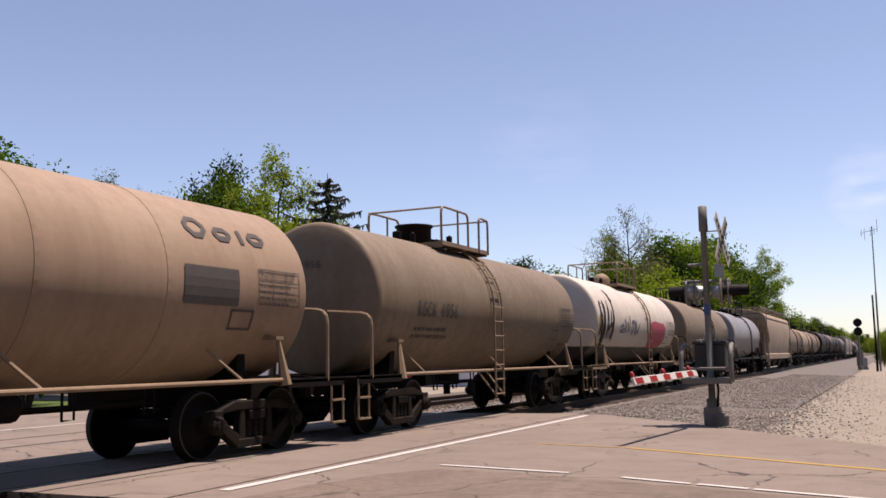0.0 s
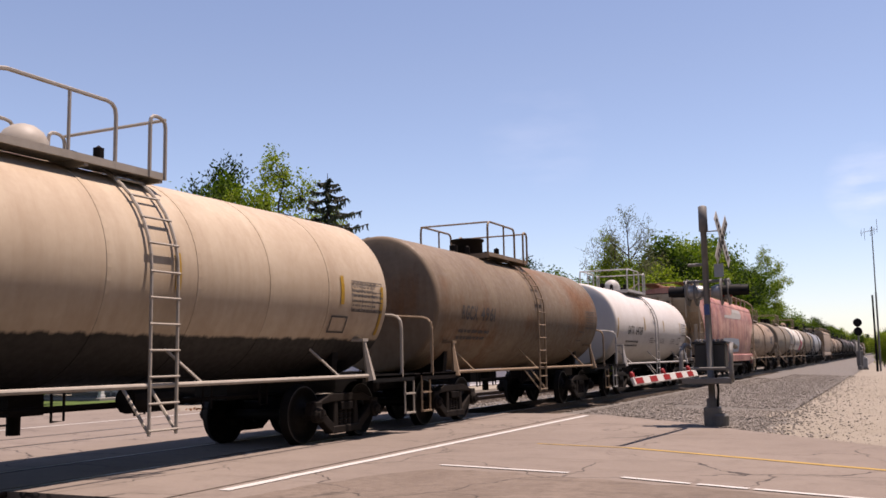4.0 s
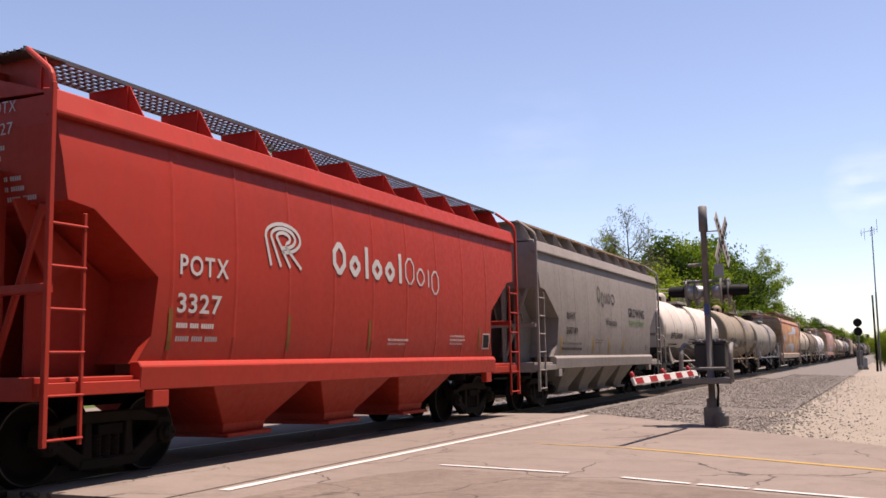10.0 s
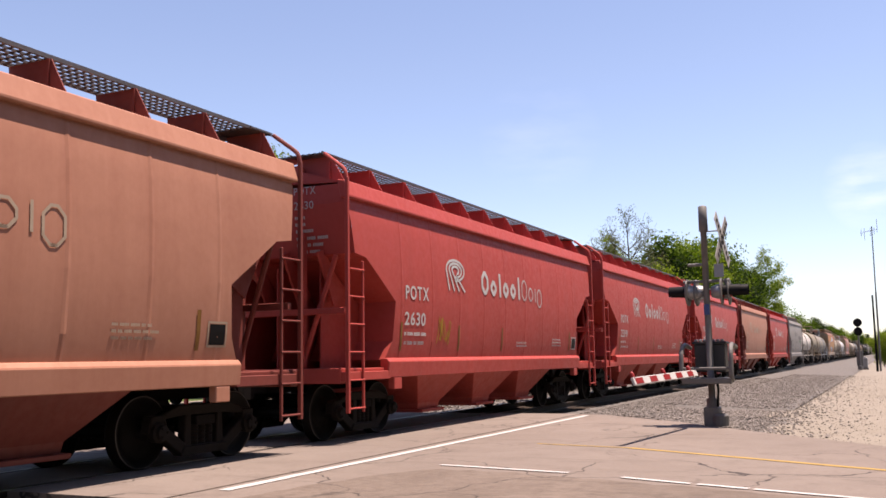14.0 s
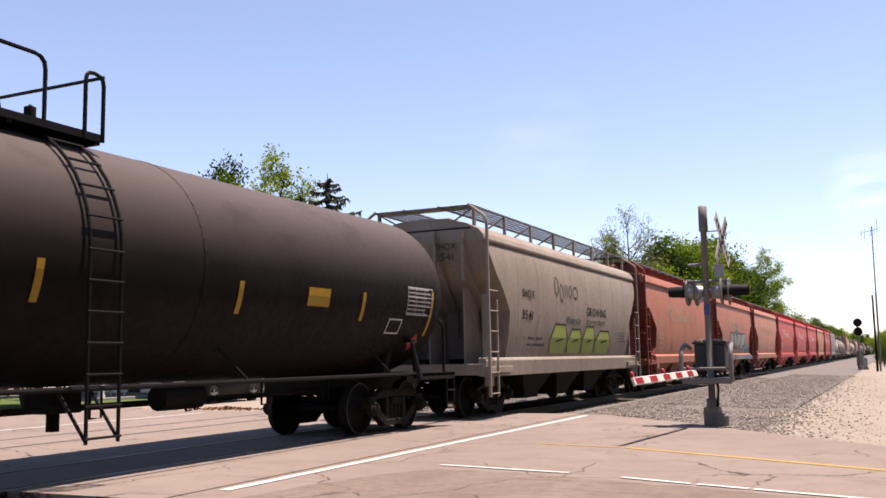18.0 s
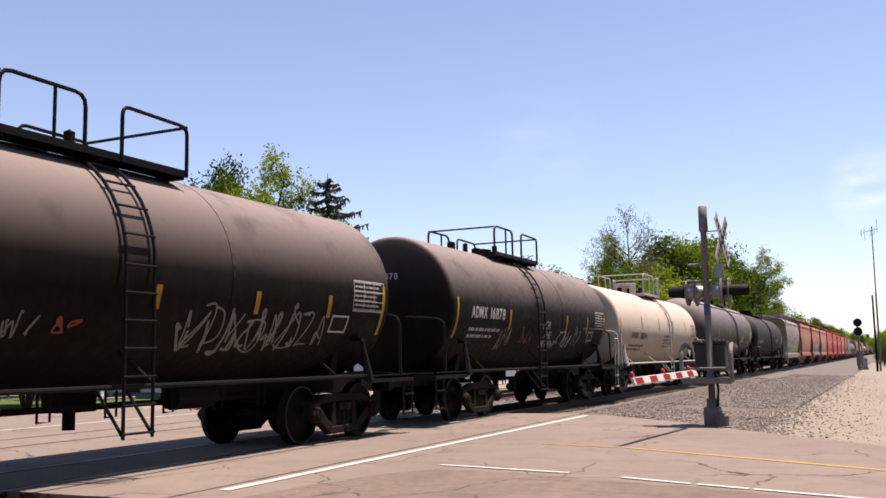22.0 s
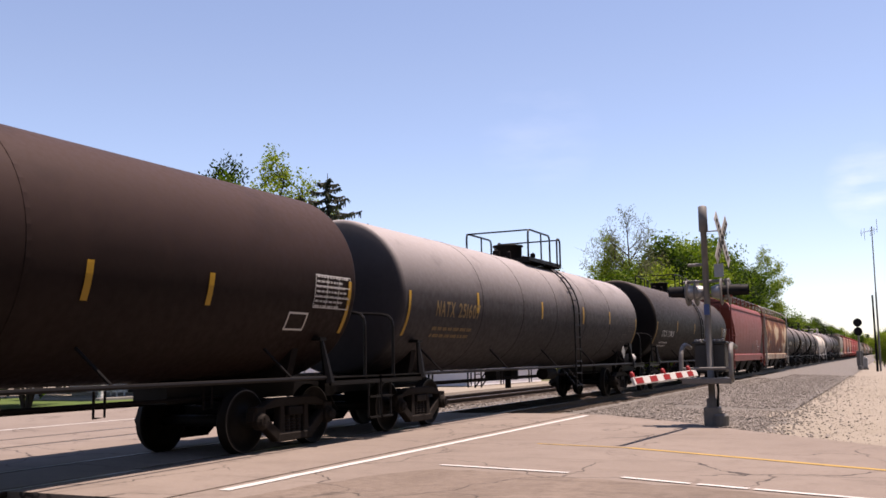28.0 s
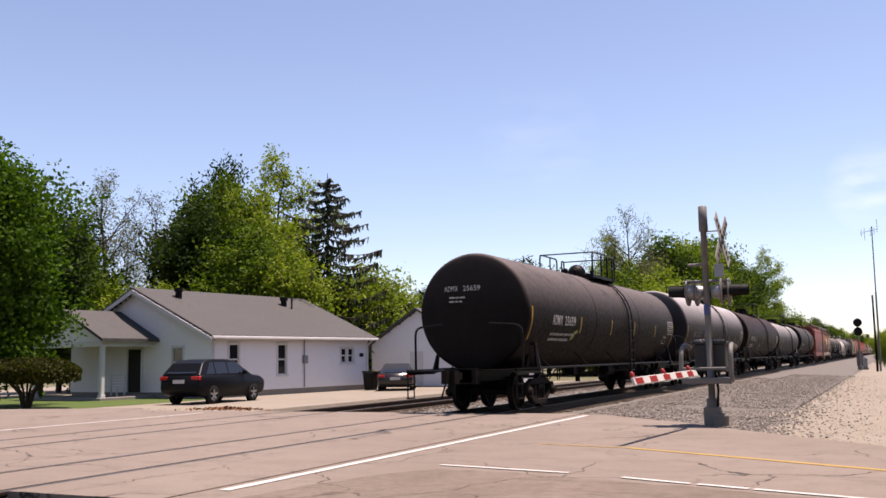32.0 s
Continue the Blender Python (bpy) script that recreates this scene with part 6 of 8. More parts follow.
def white_house():
    """Local frame: x = 0 is the wall towards the tracks, y runs along it from the front gable, z from the ground."""
    hs = tagged(new("house"), "single-storey white-sided house with grey shingle roof and porch", "house")
    hs.matrix_basis = pose(-27.3, 33.5, -0.22, 0, 0, -7)
    W, L, EV, AP = 9.8, 11.6, 2.84, 5.05
    wins = [(1.1, 1.7, 1.0, 2.4), (4.35, 4.95, 0.95, 2.4), (9.25, 9.68, 1.46, 2.2), (9.84, 10.27, 1.46, 2.2)]
    siding_wall(hs, "wall", (0, 0), (0, L), 0.25, EV, wins)
    for a, b, lo, hi in wins:
        window_thing(hs, (0, 0), Vector((0, 1, 0)), a, b, lo, hi)
    slope = (AP - EV) / (W / 2)
    gable = lambda k: AP - abs(k - W / 2) * slope
    fw = [(W - 2.45, W - 1.75, 0.95, 2.3)]
    siding_wall(hs, "wall", (-W, 0), (0, 0), 0.25, EV, [(W - 5.5, W - 4.55, 0.25, 2.25)] + fw, 0.15, gable)
    window_thing(hs, (-W, 0), Vector((1, 0, 0)), *fw[0])
    siding_wall(hs, "wall", (0, L), (-W, L), 0.25, EV, (), 0.15, gable)
    siding_wall(hs, "wall", (-W, L), (-W, 0), 0.25, EV)
    bm = bmesh.new()
    box(bm, -W + 0.05, -0.05, 0.05, L - 0.05, -0.4, 0.26)
    part("foundation", bm, M_CONC, hs)
    o = 0.42
    zo = EV - o * slope
    roof_plane(hs, [(o, -0.35, zo + 0.14), (o, L + 0.35, zo + 0.14), (-W / 2, L + 0.35, AP + 0.14), (-W / 2, -0.35, AP + 0.14)])
    roof_plane(hs, [(-W - o, L + 0.35, zo + 0.14), (-W - o, -0.35, zo + 0.14), (-W / 2, -0.35, AP + 0.14), (-W / 2, L + 0.35, AP + 0.14)])
    bm = bmesh.new()
    box(bm, o - 0.02, o + 0.1, -0.35, L + 0.35, zo - 0.02, zo + 0.10)
    part("gutter", bevelled(bm, 0.02), M_TRIMW, hs)
    for y in (0.12, L - 0.1):
        bm = bmesh.new()
        tube(bm, bent([(o, y, zo), (0.08, y, zo - 0.3), (0.08, y, 0.2), (0.25, y, 0.08)], 0.1), 0.04)
        part("downspout", bm, M_TRIMW, hs)
    for s in (-1, 1):
        bm = bmesh.new()
        e = -W / 2 + s * (W / 2 + o)
        v = [(e, zo + 0.03), (-W / 2, AP + 0.03), (-W / 2, AP - 0.17), (e, zo - 0.15)]
        prism(bm, v if s < 0 else v[::-1], "y", -0.40, -0.36)
        part("fascia", fixed(bm), M_TRIMW, hs)
    # door and things on the front wall
    bm = bmesh.new()
    box(bm, -5.47, -4.58, -0.02, 0.06, 0.25, 2.25)
    part("door", bm, M_DARKDOOR, hs, "dark front door")
    bm = bmesh.new()
    for a, b, c, d in ((-5.57, -5.48, 0.25, 2.35), (-4.56, -4.47, 0.25, 2.35), (-5.57, -4.47, 2.27, 2.35)):
        box(bm, a, b, -0.06, 0.02, c, d)
    part("door_frame", bm, M_TRIMW, hs)
    # porch
    x0, x1, yf = -8.6, -3.65, -2.9
    xm = (x0 + x1) / 2
    pz, pa = 2.72, 4.1
    roof_plane(hs, [(x1 + 0.3, yf - 0.3, pz), (x1 + 0.3, 0.1, pz), (xm, 3.2, pa), (xm, yf - 0.3, pa)], "porch_roof", 0.14)
    roof_plane(hs, [(xm, yf - 0.3, pa), (xm, 3.2, pa), (x0 - 0.3, 0.1, pz), (x0 - 0.3, yf - 0.3, pz)], "porch_roof", 0.14)
    ps = (pa - pz) / (x1 + 0.3 - xm)
    siding_wall(hs, "porch_gable", (x0, yf), (x1, yf), pz - 0.15, 4, (), 0.1, lambda k: pa - 0.12 - abs(k - (x1 - x0) / 2) * ps)
    bm = bmesh.new()
    box(bm, x0, x1, yf - 0.05, yf + 0.12, pz - 0.35, pz - 0.12)
    box(bm, x1 - 0.12, x1 + 0.02, yf, 0, pz - 0.35, pz - 0.12)
    part("porch_beam", bm, M_TRIMW, hs)
    for x in (x0 + 0.1, x1 - 0.08):
        bm = bmesh.new()
        box(bm, x - 0.09, x + 0.09, yf - 0.05, yf + 0.13, 0.1, pz - 0.33)
        box(bm, x - 0.12, x + 0.12, yf - 0.08, yf + 0.16, 0.1, 0.25)
        part("porch_post", bevelled(bm, 0.01), M_TRIMW, hs)
    bm = bmesh.new()
    box(bm, x0 - 0.1, x1 + 0.1, yf - 0.2, 0, -0.3, 0.12)
    part("porch_floor", bevelled(bm, 0.02), M_CONC, hs)
    # roof vents and pipes
    for y, x in ((1.6, -3.9), (8.8, -3.6)):
        bm = bmesh.new()
        z = AP - (abs(x + W / 2)) * slope + 0.1
        lathe(bm, [(z - 0.1, 0.16), (z + 0.32, 0.16), (z + 0.33, 0.22), (z + 0.5, 0.22), (z + 0.51, 0.001)], "z", 16, (x, y, 0))
        part("roof_vent", bm, M_BLACK, hs)
    bm = bmesh.new()
    rod(bm, (-3.2, 9.0, 3.9), (-3.2, 9.0, 5.0), 0.05, 8)
    part("vent_pipe", bm, M_BLACK, hs)
    bm = bmesh.new()
    tube(bm, [(0.06, 6.27, 0.3), (0.06, 6.27, 2.9)], 0.03)
    box(bm, 0.02, 0.16, 6.17, 6.42, 1.45, 1.85)
    part("meter_box", bm, M_ALU, hs)
    bm = bmesh.new()
    box(bm, 0.02, 0.14, 10.85, 11.05, 1.75, 1.95)
    part("wall_lamp", bm, M_BLACK, hs)
    return hs


white_house()
bench = tagged(new("porch_bench"), "white wooden slatted bench on the porch", "bench")
bench.matrix_basis = pose(-32.35, 33.1, -0.1, 0, 0, -7)
for i in range(4):
    bm = bmesh.new()
    box(bm, -0.5, 0.5, -0.01, 0.02, 0.5 + i * 0.13, 0.6 + i * 0.13)
    part("back_slat", bm, M_TRIMW, bench)
for i in range(3):
    bm = bmesh.new()
    box(bm, -0.5, 0.5, -0.45 + i * 0.15, -0.33 + i * 0.15, 0.42, 0.45)
    part("seat_slat", bm, M_TRIMW, bench)
for x in (-0.47, 0.47):
    for y in (-0.42, 0.0):
        bm = bmesh.new()
        box(bm, x - 0.03, x + 0.03, y - 0.03, y + 0.03, 0.0, 0.45 if y < -0.1 else 1.0)
        part("leg", bm, M_TRIMW, bench)

# second white outbuilding and fence behind
gar = tagged(new("garage"), "white-sided garage with grey gable roof", "garage")
gp = spot((738 - 784) / 1655, 55)
gar.matrix_basis = pose(gp.x, gp.y, -0.3, 0, 0, -7)
for a, b in (((-3.4, 0), (3.4, 0)), ((3.4, 0), (3.4, 9)), ((3.4, 9), (-3.4, 9)), ((-3.4, 9), (-3.4, 0))):
    fl = abs(a[1] - b[1]) < 0.1
    siding_wall(gar, "wall", a, b, 0.1, 2.6, (), 0.15, (lambda k: 4.5 - abs(k - 3.4) * 0.56) if fl else None)
roof_plane(gar, [(3.8, -0.35, 2.45), (3.8, 9.3, 2.45), (0, 9.3, 4.65), (0, -0.35, 4.65)])
roof_plane(gar, [(-3.8, 9.3, 2.45), (-3.8, -0.35, 2.45), (0, -0.35, 4.65), (0, 9.3, 4.65)])
bm = bmesh.new()
box(bm, -0.6, 0.3, -0.03, 0.05, 0.1, 2.1)
part("door", bm, M_TRIMW, gar)

# ---- parked cars ----
M_CARGREY = plain("dark_blue_grey_car_paint", (0.006, 0.0065, 0.009, 1), 0.42, 0.0, 0.15, 3)
M_CARGLASS = plain("tinted_car_glass", (0.012, 0.013, 0.015, 1), 0.05, 0, 0.1, 3)
M_TYRE = plain("tyre_rubber", (0.02, 0.02, 0.02, 1), 0.85, 0, 0.3, 8)
M_RIM = plain("alloy_rim", (0.45, 0.45, 0.46, 1), 0.35, 0.8, 0.15, 9)
M_TAIL = plain("tail_lamp", (0.45, 0.01, 0.01, 1), 0.2, 0, 0.1, 3)


def road_car(name, label, L, W, H, paint, wb, wheel_r, prof, roof, m):
    """prof: lower body outline (y, z); roof: glasshouse outline; the front looks along +y."""
    c = tagged(new(name), label, "car")
    c.matrix_basis = m
    bm = bmesh.new()
    rows = []
    for x, s in ((-W / 2, 0.93), (-W / 2 + 0.09, 1.0), (0, 1.0), (W / 2 - 0.09, 1.0), (W / 2, 0.93)):
        rows.append([bm.verts.new((x, y * (s if abs(x) > W / 2 - 0.02 else 1.0), 0.28 + (z - 0.28) * s if abs(x) > W / 2 - 0.02 else z)) for y, z in prof])
    for a, b in zip(rows, rows[1:]):
        skin(bm, a, b)
    bm.faces.new(rows[0][::-1])
    bm.faces.new(rows[-1])
    part("body", bevelled(bm, 0.03, 2), paint, c, "", True)
    bm = bmesh.new()
    rows = []
    zb = min(z for _, z in roof)
    for s in (-1, 1):
        rows.append([bm.verts.new((s * (W / 2 - 0.04 - 0.24 * (z - zb) / (H - zb)), y, z)) for y, z in roof])
    skin(bm, rows[0], rows[1])
    bm.faces.new(rows[0][::-1])
    bm.faces.new(rows[1])
    part("roof", bevelled(bm, 0.025), paint, c)
    zs = [z for _, z in roof]
    top = max(zs)
    ya, yb = min(y for y, z in roof if z > top - 0.12), max(y for y, z in roof if z > top - 0.12)
    yc, yd = min(y for y, z in roof), max(y for y, z in roof)
    def pane(pts, nm="side_window"):
        bm = bmesh.new()
        bm.faces.new([bm.verts.new(p) for p in pts])
        part(nm, bm, M_CARGLASS, c)
    for s in (-1, 1):
        xo = lambda z: s * (W / 2 - 0.04 - 0.24 * (z - zb) / (H - zb) + 0.008)
        z0, z1 = zb + 0.06, top - 0.12
        cuts = [yc + 0.42, ya + (yb - ya) * 0.18, ya + (yb - ya) * 0.62, yd - 0.30]
        tops = [ya + 0.12, ya + (yb - ya) * 0.2, ya + (yb - ya) * 0.64, yb - 0.02]
        for i in range(3):
            pane([(xo(z0), cuts[i] + 0.03, z0), (xo(z0), cuts[i + 1] - 0.03, z0), (xo(z1), tops[i + 1] - 0.03, z1), (xo(z1), tops[i] + 0.03, z1)])
        bm = bmesh.new()
        box(bm, *sorted((s * (W / 2 - 0.02), s * (W / 2 + 0.16))), yd - 0.75, yd - 0.6, zb + 0.02, zb + 0.18)
        part("wing_mirror", bevelled(bm, 0.03), paint, c)
        bm = bmesh.new()
        box(bm, *sorted((s * (W / 2 - 0.38), s * (W / 2 - 0.02))), -L / 2 + 0.02, -L / 2 + 0.22, zb - 0.16, zb - 0.02)
        part("tail_lamp", bevelled(bm, 0.02), M_TAIL, c, "red tail lamp")
    k = (top - zb)
    pane([(-W / 2 + 0.25, yc + 0.06 - 0.02, zb + 0.1), (W / 2 - 0.25, yc + 0.06 - 0.02, zb + 0.1), (W / 2 - 0.36, ya - 0.06, top - 0.14), (-W / 2 + 0.36, ya - 0.06, top - 0.14)], "rear_window")
    bm = bmesh.new()
    box(bm, -0.26, 0.26, -L / 2 - 0.005, -L / 2 + 0.03, zb - 0.28, zb - 0.14)
    part("number_plate", bm, M_WHITE, c, "pale number plate")
    for y in (-wb / 2, wb / 2):
        for s in (-1, 1):
            bm = bmesh.new()
            lathe(bm, [(-0.10, wheel_r * 0.62), (-0.11, wheel_r * 0.9), (-0.08, wheel_r), (0.08, wheel_r), (0.11, wheel_r * 0.9), (0.10, wheel_r * 0.62)], "x", 24)
            w = part("wheel", bm, M_TYRE, c, "", True)
            w.matrix_basis = pose(s * (W / 2 - 0.09), y, wheel_r)
            bm = bmesh.new()
            lathe(bm, [(s * 0.085, wheel_r * 0.64), (s * 0.06, wheel_r * 0.55), (s * 0.05, 0.001)], "x", 20)
            for i in range(5):
                a = 2 * math.pi * i / 5
                q = pose(0, 0, 0, math.degrees(a), 0, 0)
                box(bm, *sorted((s * 0.06, s * 0.11)), -0.03, 0.03, 0.02, wheel_r * 0.6, q)
            part("rim", bm, M_RIM, w)
    return c


suv_prof = [(-2.18, 0.42), (-1.78, 0.30), (-1.0, 0.26), (1.0, 0.26), (1.8, 0.30), (2.22, 0.42), (2.28, 0.70), (2.24, 0.88), (1.95, 1.02), (1.15, 1.12), (-2.1, 1.16), (-2.27, 1.05), (-2.3, 0.62)]
suv_roof = [(-2.2, 1.12), (-1.78, 1.58), (-1.5, 1.69), (-0.9, 1.73), (-0.1, 1.72), (0.4, 1.62), (1.28, 1.10)]
road_car("suv", "dark blue-grey sport utility car parked by the house", 4.6, 1.86, 1.74, M_CARGREY, 2.69, 0.36, suv_prof, suv_roof, pose(-24.55, 30.4, -0.25, 0, 0, 3))
sed_prof = [(-2.3, 0.35), (-1.8, 0.24), (1.8, 0.24), (2.3, 0.36), (2.32, 0.65), (2.0, 0.8), (1.1, 0.92), (-1.6, 0.98), (-2.3, 0.93), (-2.34, 0.6)]
sed_roof = [(-1.75, 0.92), (-0.95, 1.38), (-0.3, 1.44), (0.4, 1.4), (1.3, 0.9)]
sp = spot((700 - 784) / 1655, 50)
road_car("sedan", "dark grey saloon car parked beside the garage", 4.7, 1.8, 1.44, plain("grey_car_paint", (0.035, 0.034, 0.036, 1), 0.25, 0.4, 0.15, 3), 2.75, 0.33, sed_prof, sed_roof, pose(sp.x, sp.y, -0.3, 0, 0, 25))
bin_p = spot((653 - 784) / 1655, 50)
wb_ = tagged(new("wheeled_bin"), "dark wheeled rubbish bin by the house corner", "rubbish bin")
wb_.location = (bin_p.x, bin_p.y, -0.28)
bm = bmesh.new()
rows = []
for z, k in ((0.05, 0.26), (0.95, 0.32)):
    rows.append([bm.verts.new((x * k, y * k, z)) for x, y in ((-1, -1), (1, -1), (1, 1), (-1, 1))])
skin(bm, *rows)
bm.faces.new(rows[0][::-1])
bm.faces.new(rows[1])
part("bin_body", bevelled(bm, 0.03), M_DARKDOOR, wb_)
bm = bmesh.new()
prism(bm, [(-0.36, 0.95), (0.36, 0.95), (0.34, 1.0), (-0.3, 1.06)], "x", -0.34, 0.34)
part("bin_lid", fixed(bm), M_DARKDOOR, wb_)

def rusted(name, base, halo, deep, seed, at, zones=()):
    """Old paint eaten by rust: ragged blotches with an orange rim and a dark heart, and runs down the side, thickest under the roof."""
    m, nt, b, link = nodes_of(name)
    base, halo, deep = toned(base), toned(halo), toned(deep)
    c = nt.nodes.new("ShaderNodeTexCoord")

    def mapped(sc, k):
        mp = nt.nodes.new("ShaderNodeMapping")
        mp.inputs["Scale"].default_value = sc
        mp.inputs["Location"].default_value = (seed * 1.7 + k, seed * 3.3, k)
        link(c.outputs["Object"], mp.inputs["Vector"])
        return mp.outputs[0]

    def calc(op, p, q):
        n = nt.nodes.new("ShaderNodeMath")
        n.operation = op
        for v, k in ((p, 0), (q, 1)):
            if hasattr(v, "is_output"):
                link(v, n.inputs[k])
            else:
                n.inputs[k].default_value = v
        return n.outputs[0]
    blotch = noise_of(nt, mapped((0.3, 0.42, 0.75), 0), 1.0, 6, 0.62)
    runs = noise_of(nt, mapped((0.5, 2.4, 0.28), 5), 1.0, 5, 0.65)
    sep = nt.nodes.new("ShaderNodeSeparateXYZ")
    link(c.outputs["Object"], sep.inputs[0])
    f = calc("ADD", calc("MULTIPLY", blotch, 0.58), calc("MULTIPLY", runs, 0.42))
    f = calc("ADD", f, calc("MULTIPLY", ramp_of(nt, sep.outputs[2], 3.1, 3.95), 0.07))
    f = calc("ADD", f, calc("MULTIPLY", ramp_of(nt, sep.outputs[2], 2.0, 1.4), 0.03))
    # patches where the paint has held (+) or gone (-): place along the side, height, half width, half height
    for y0, z0, ry, rz, most in zones:
        dy = calc("MULTIPLY", calc("SUBTRACT", sep.outputs[1], y0), 1 / ry)
        dz = calc("MULTIPLY", calc("SUBTRACT", sep.outputs[2], z0), 1 / rz)
        far = calc("SQRT", calc("ADD", calc("MULTIPLY", dy, dy), calc("MULTIPLY", dz, dz)), 0)
        f = calc("SUBTRACT", f, calc("MULTIPLY", ramp_of(nt, far, 1.5, 0.35), most))
    fine = ramp_of(nt, noise_of(nt, mapped((7, 7, 4), 9), 1.0, 5, 0.7), 0.3, 0.72)
    worn = mixc(nt, calc("MULTIPLY", fine, 0.45), base, tuple(q * 0.62 for q in base[:3]) + (1,))
    rim = mixc(nt, fine, halo, tuple(q * 0.6 for q in halo[:3]) + (1,))
    heart = mixc(nt, fine, deep, tuple(q * 1.8 for q in deep[:3]) + (1,))
    out = mixc(nt, ramp_of(nt, f, at - 0.035, at + 0.015), worn, rim)
    out = mixc(nt, ramp_of(nt, f, at + 0.012, at + 0.075), out, heart)
    link(out, b.inputs["Base Color"])
    b.inputs["Roughness"].default_value = 0.75
    b.inputs["Specular IOR Level"].default_value = 0.2
    bump_of(nt, b, noise_of(nt, mapped((1.0, 1.2, 1.2), 2), 1.0, 3), 0.3, 0.03)
    return m


# ---- the train, from its last wagon forward: places along the track when the clip ends ----
K = (0.02, 0.018, 0.017, 1)
GRIME = (0.07, 0.052, 0.04, 1)
RUST = (0.20, 0.075, 0.03, 1)
# black and grey tanks: the sunlit upper side is painted in as a pale dusty tone
P_BLACK = carpaint("black_tank_paint", (0.011, 0.008, 0.0075, 1), (0.026, 0.019, 0.016, 1), 0.5, 0.5, seed=1, lit_dust=(0.135, 0.112, 0.10, 1))
P_BLACK2 = carpaint("pale_topped_black_tank_paint", (0.011, 0.008, 0.0075, 1), (0.028, 0.020, 0.017, 1), 0.5, 0.5, seed=2, lit_dust=(0.36, 0.30, 0.27, 1))
P_BLACK3 = carpaint("brown_topped_black_tank_paint", (0.011, 0.008, 0.0075, 1), (0.028, 0.020, 0.017, 1), 0.5, 0.5, seed=31, lit_dust=(0.19, 0.16, 0.15, 1))
P_BROWN = carpaint("brown_black_tank_paint", (0.022, 0.013, 0.011, 1), (0.036, 0.021, 0.017, 1), 0.5, 0.5, seed=3, lit_dust=(0.078, 0.046, 0.038, 1))
P_GREY = carpaint("pale_topped_grey_tank_paint", (0.05, 0.043, 0.044, 1), (0.045, 0.037, 0.036, 1), 0.5, 0.5, seed=4, lit_dust=(0.58, 0.54, 0.55, 1))
P_PALEGREY = carpaint("pale_grey_tank_paint", (0.075, 0.07, 0.075, 1), (0.055, 0.048, 0.047, 1), 0.5, 0.5, seed=5, lit_dust=(0.50, 0.455, 0.44, 1))
P_DGREY = carpaint("dark_grey_tank_paint", (0.125, 0.11, 0.112, 1), (0.095, 0.082, 0.078, 1), 0.5, 0.45, seed=6, lit_dust=(0.36, 0.315, 0.31, 1))
P_WHITE = carpaint("white_tank_paint", (0.95, 0.91, 0.87, 1), (0.6, 0.5, 0.41, 1), 0.22, 0.45, seed=7)
P_CREAM = carpaint("cream_tank_paint", (0.78, 0.64, 0.47, 1), (0.42, 0.28, 0.17, 1), 0.4, 0.45, RUST, 0.72, K, 1.66, seed=8)
P_CREAM2 = carpaint("dirty_white_tank_paint", (0.945, 0.869, 0.763, 1), (0.525, 0.403, 0.286, 1), 0.3, 0.45, None, 0.7, (0.037, 0.032, 0.029, 1), 1.62, seed=9)
P_TAN = carpaint("tan_tank_paint", (0.52, 0.38, 0.265, 1), (0.28, 0.18, 0.11, 1), 0.4, 0.55, seed=10)
P_OLIVE = carpaint("dusty_olive_grey_tank_paint", (0.34, 0.27, 0.19, 1), (0.19, 0.13, 0.08, 1), 0.5, 0.55, (0.32, 0.17, 0.06, 1), 0.68, seed=11)
P_BRN = carpaint("rust_stained_tan_tank_paint", (0.34, 0.26, 0.18, 1), (0.17, 0.11, 0.07, 1), 0.55, 0.55, (0.28, 0.13, 0.05, 1), 0.56, seed=12)
P_STONE = carpaint("pale_stone_tank_paint", (0.48, 0.43, 0.35, 1), (0.27, 0.21, 0.15, 1), 0.4, 0.5, seed=13)
P_STONE2 = carpaint("yellowed_stone_tank_paint", (0.46, 0.38, 0.26, 1), (0.25, 0.18, 0.11, 1), 0.45, 0.5, seed=14)
P_SILVER = carpaint("silver_tank_paint", (0.42, 0.42, 0.43, 1), (0.18, 0.17, 0.17, 1), 0.4, 0.4, seed=15)
H_MAROON = carpaint("faded_maroon_hopper_paint", (0.752, 0.296, 0.228, 1), (0.980, 0.616, 0.456, 1), 0.75, 0.45, (0.410, 0.137, 0.114, 1), 0.50, seed=16, soft=0.16)
H_ORANGE = rusted("faded_orange_hopper_paint", (0.60, 0.385, 0.19, 1), (0.52, 0.25, 0.105, 1), (0.29, 0.125, 0.065, 1), 17, 0.49)
H_EAVE = carpaint("salmon_eave_paint", (0.6250, 0.3125, 0.2125, 1), (0.3500, 0.1625, 0.1125, 1), 0.5, 0.6, seed=18)
H_BUFF = carpaint("buff_hopper_paint", (0.5720, 0.4420, 0.3250, 1), (0.3120, 0.1950, 0.1300, 1), 0.5, 0.6, (0.3510, 0.1560, 0.0780, 1), 0.66, seed=19)
H_BEIGE = carpaint("beige_hopper_end_paint", (0.74, 0.60, 0.43, 1), (0.46, 0.31, 0.19, 1), 0.5, 0.6, seed=30)
H_GREY = carpaint("light_grey_hopper_paint", (0.45, 0.405, 0.365, 1), (0.24, 0.20, 0.165, 1), 0.3, 0.55, seed=20)
H_GREY2 = carpaint("warm_grey_hopper_paint", (0.46, 0.40, 0.33, 1), (0.27, 0.20, 0.14, 1), 0.45, 0.55, RUST, 0.74, seed=21)
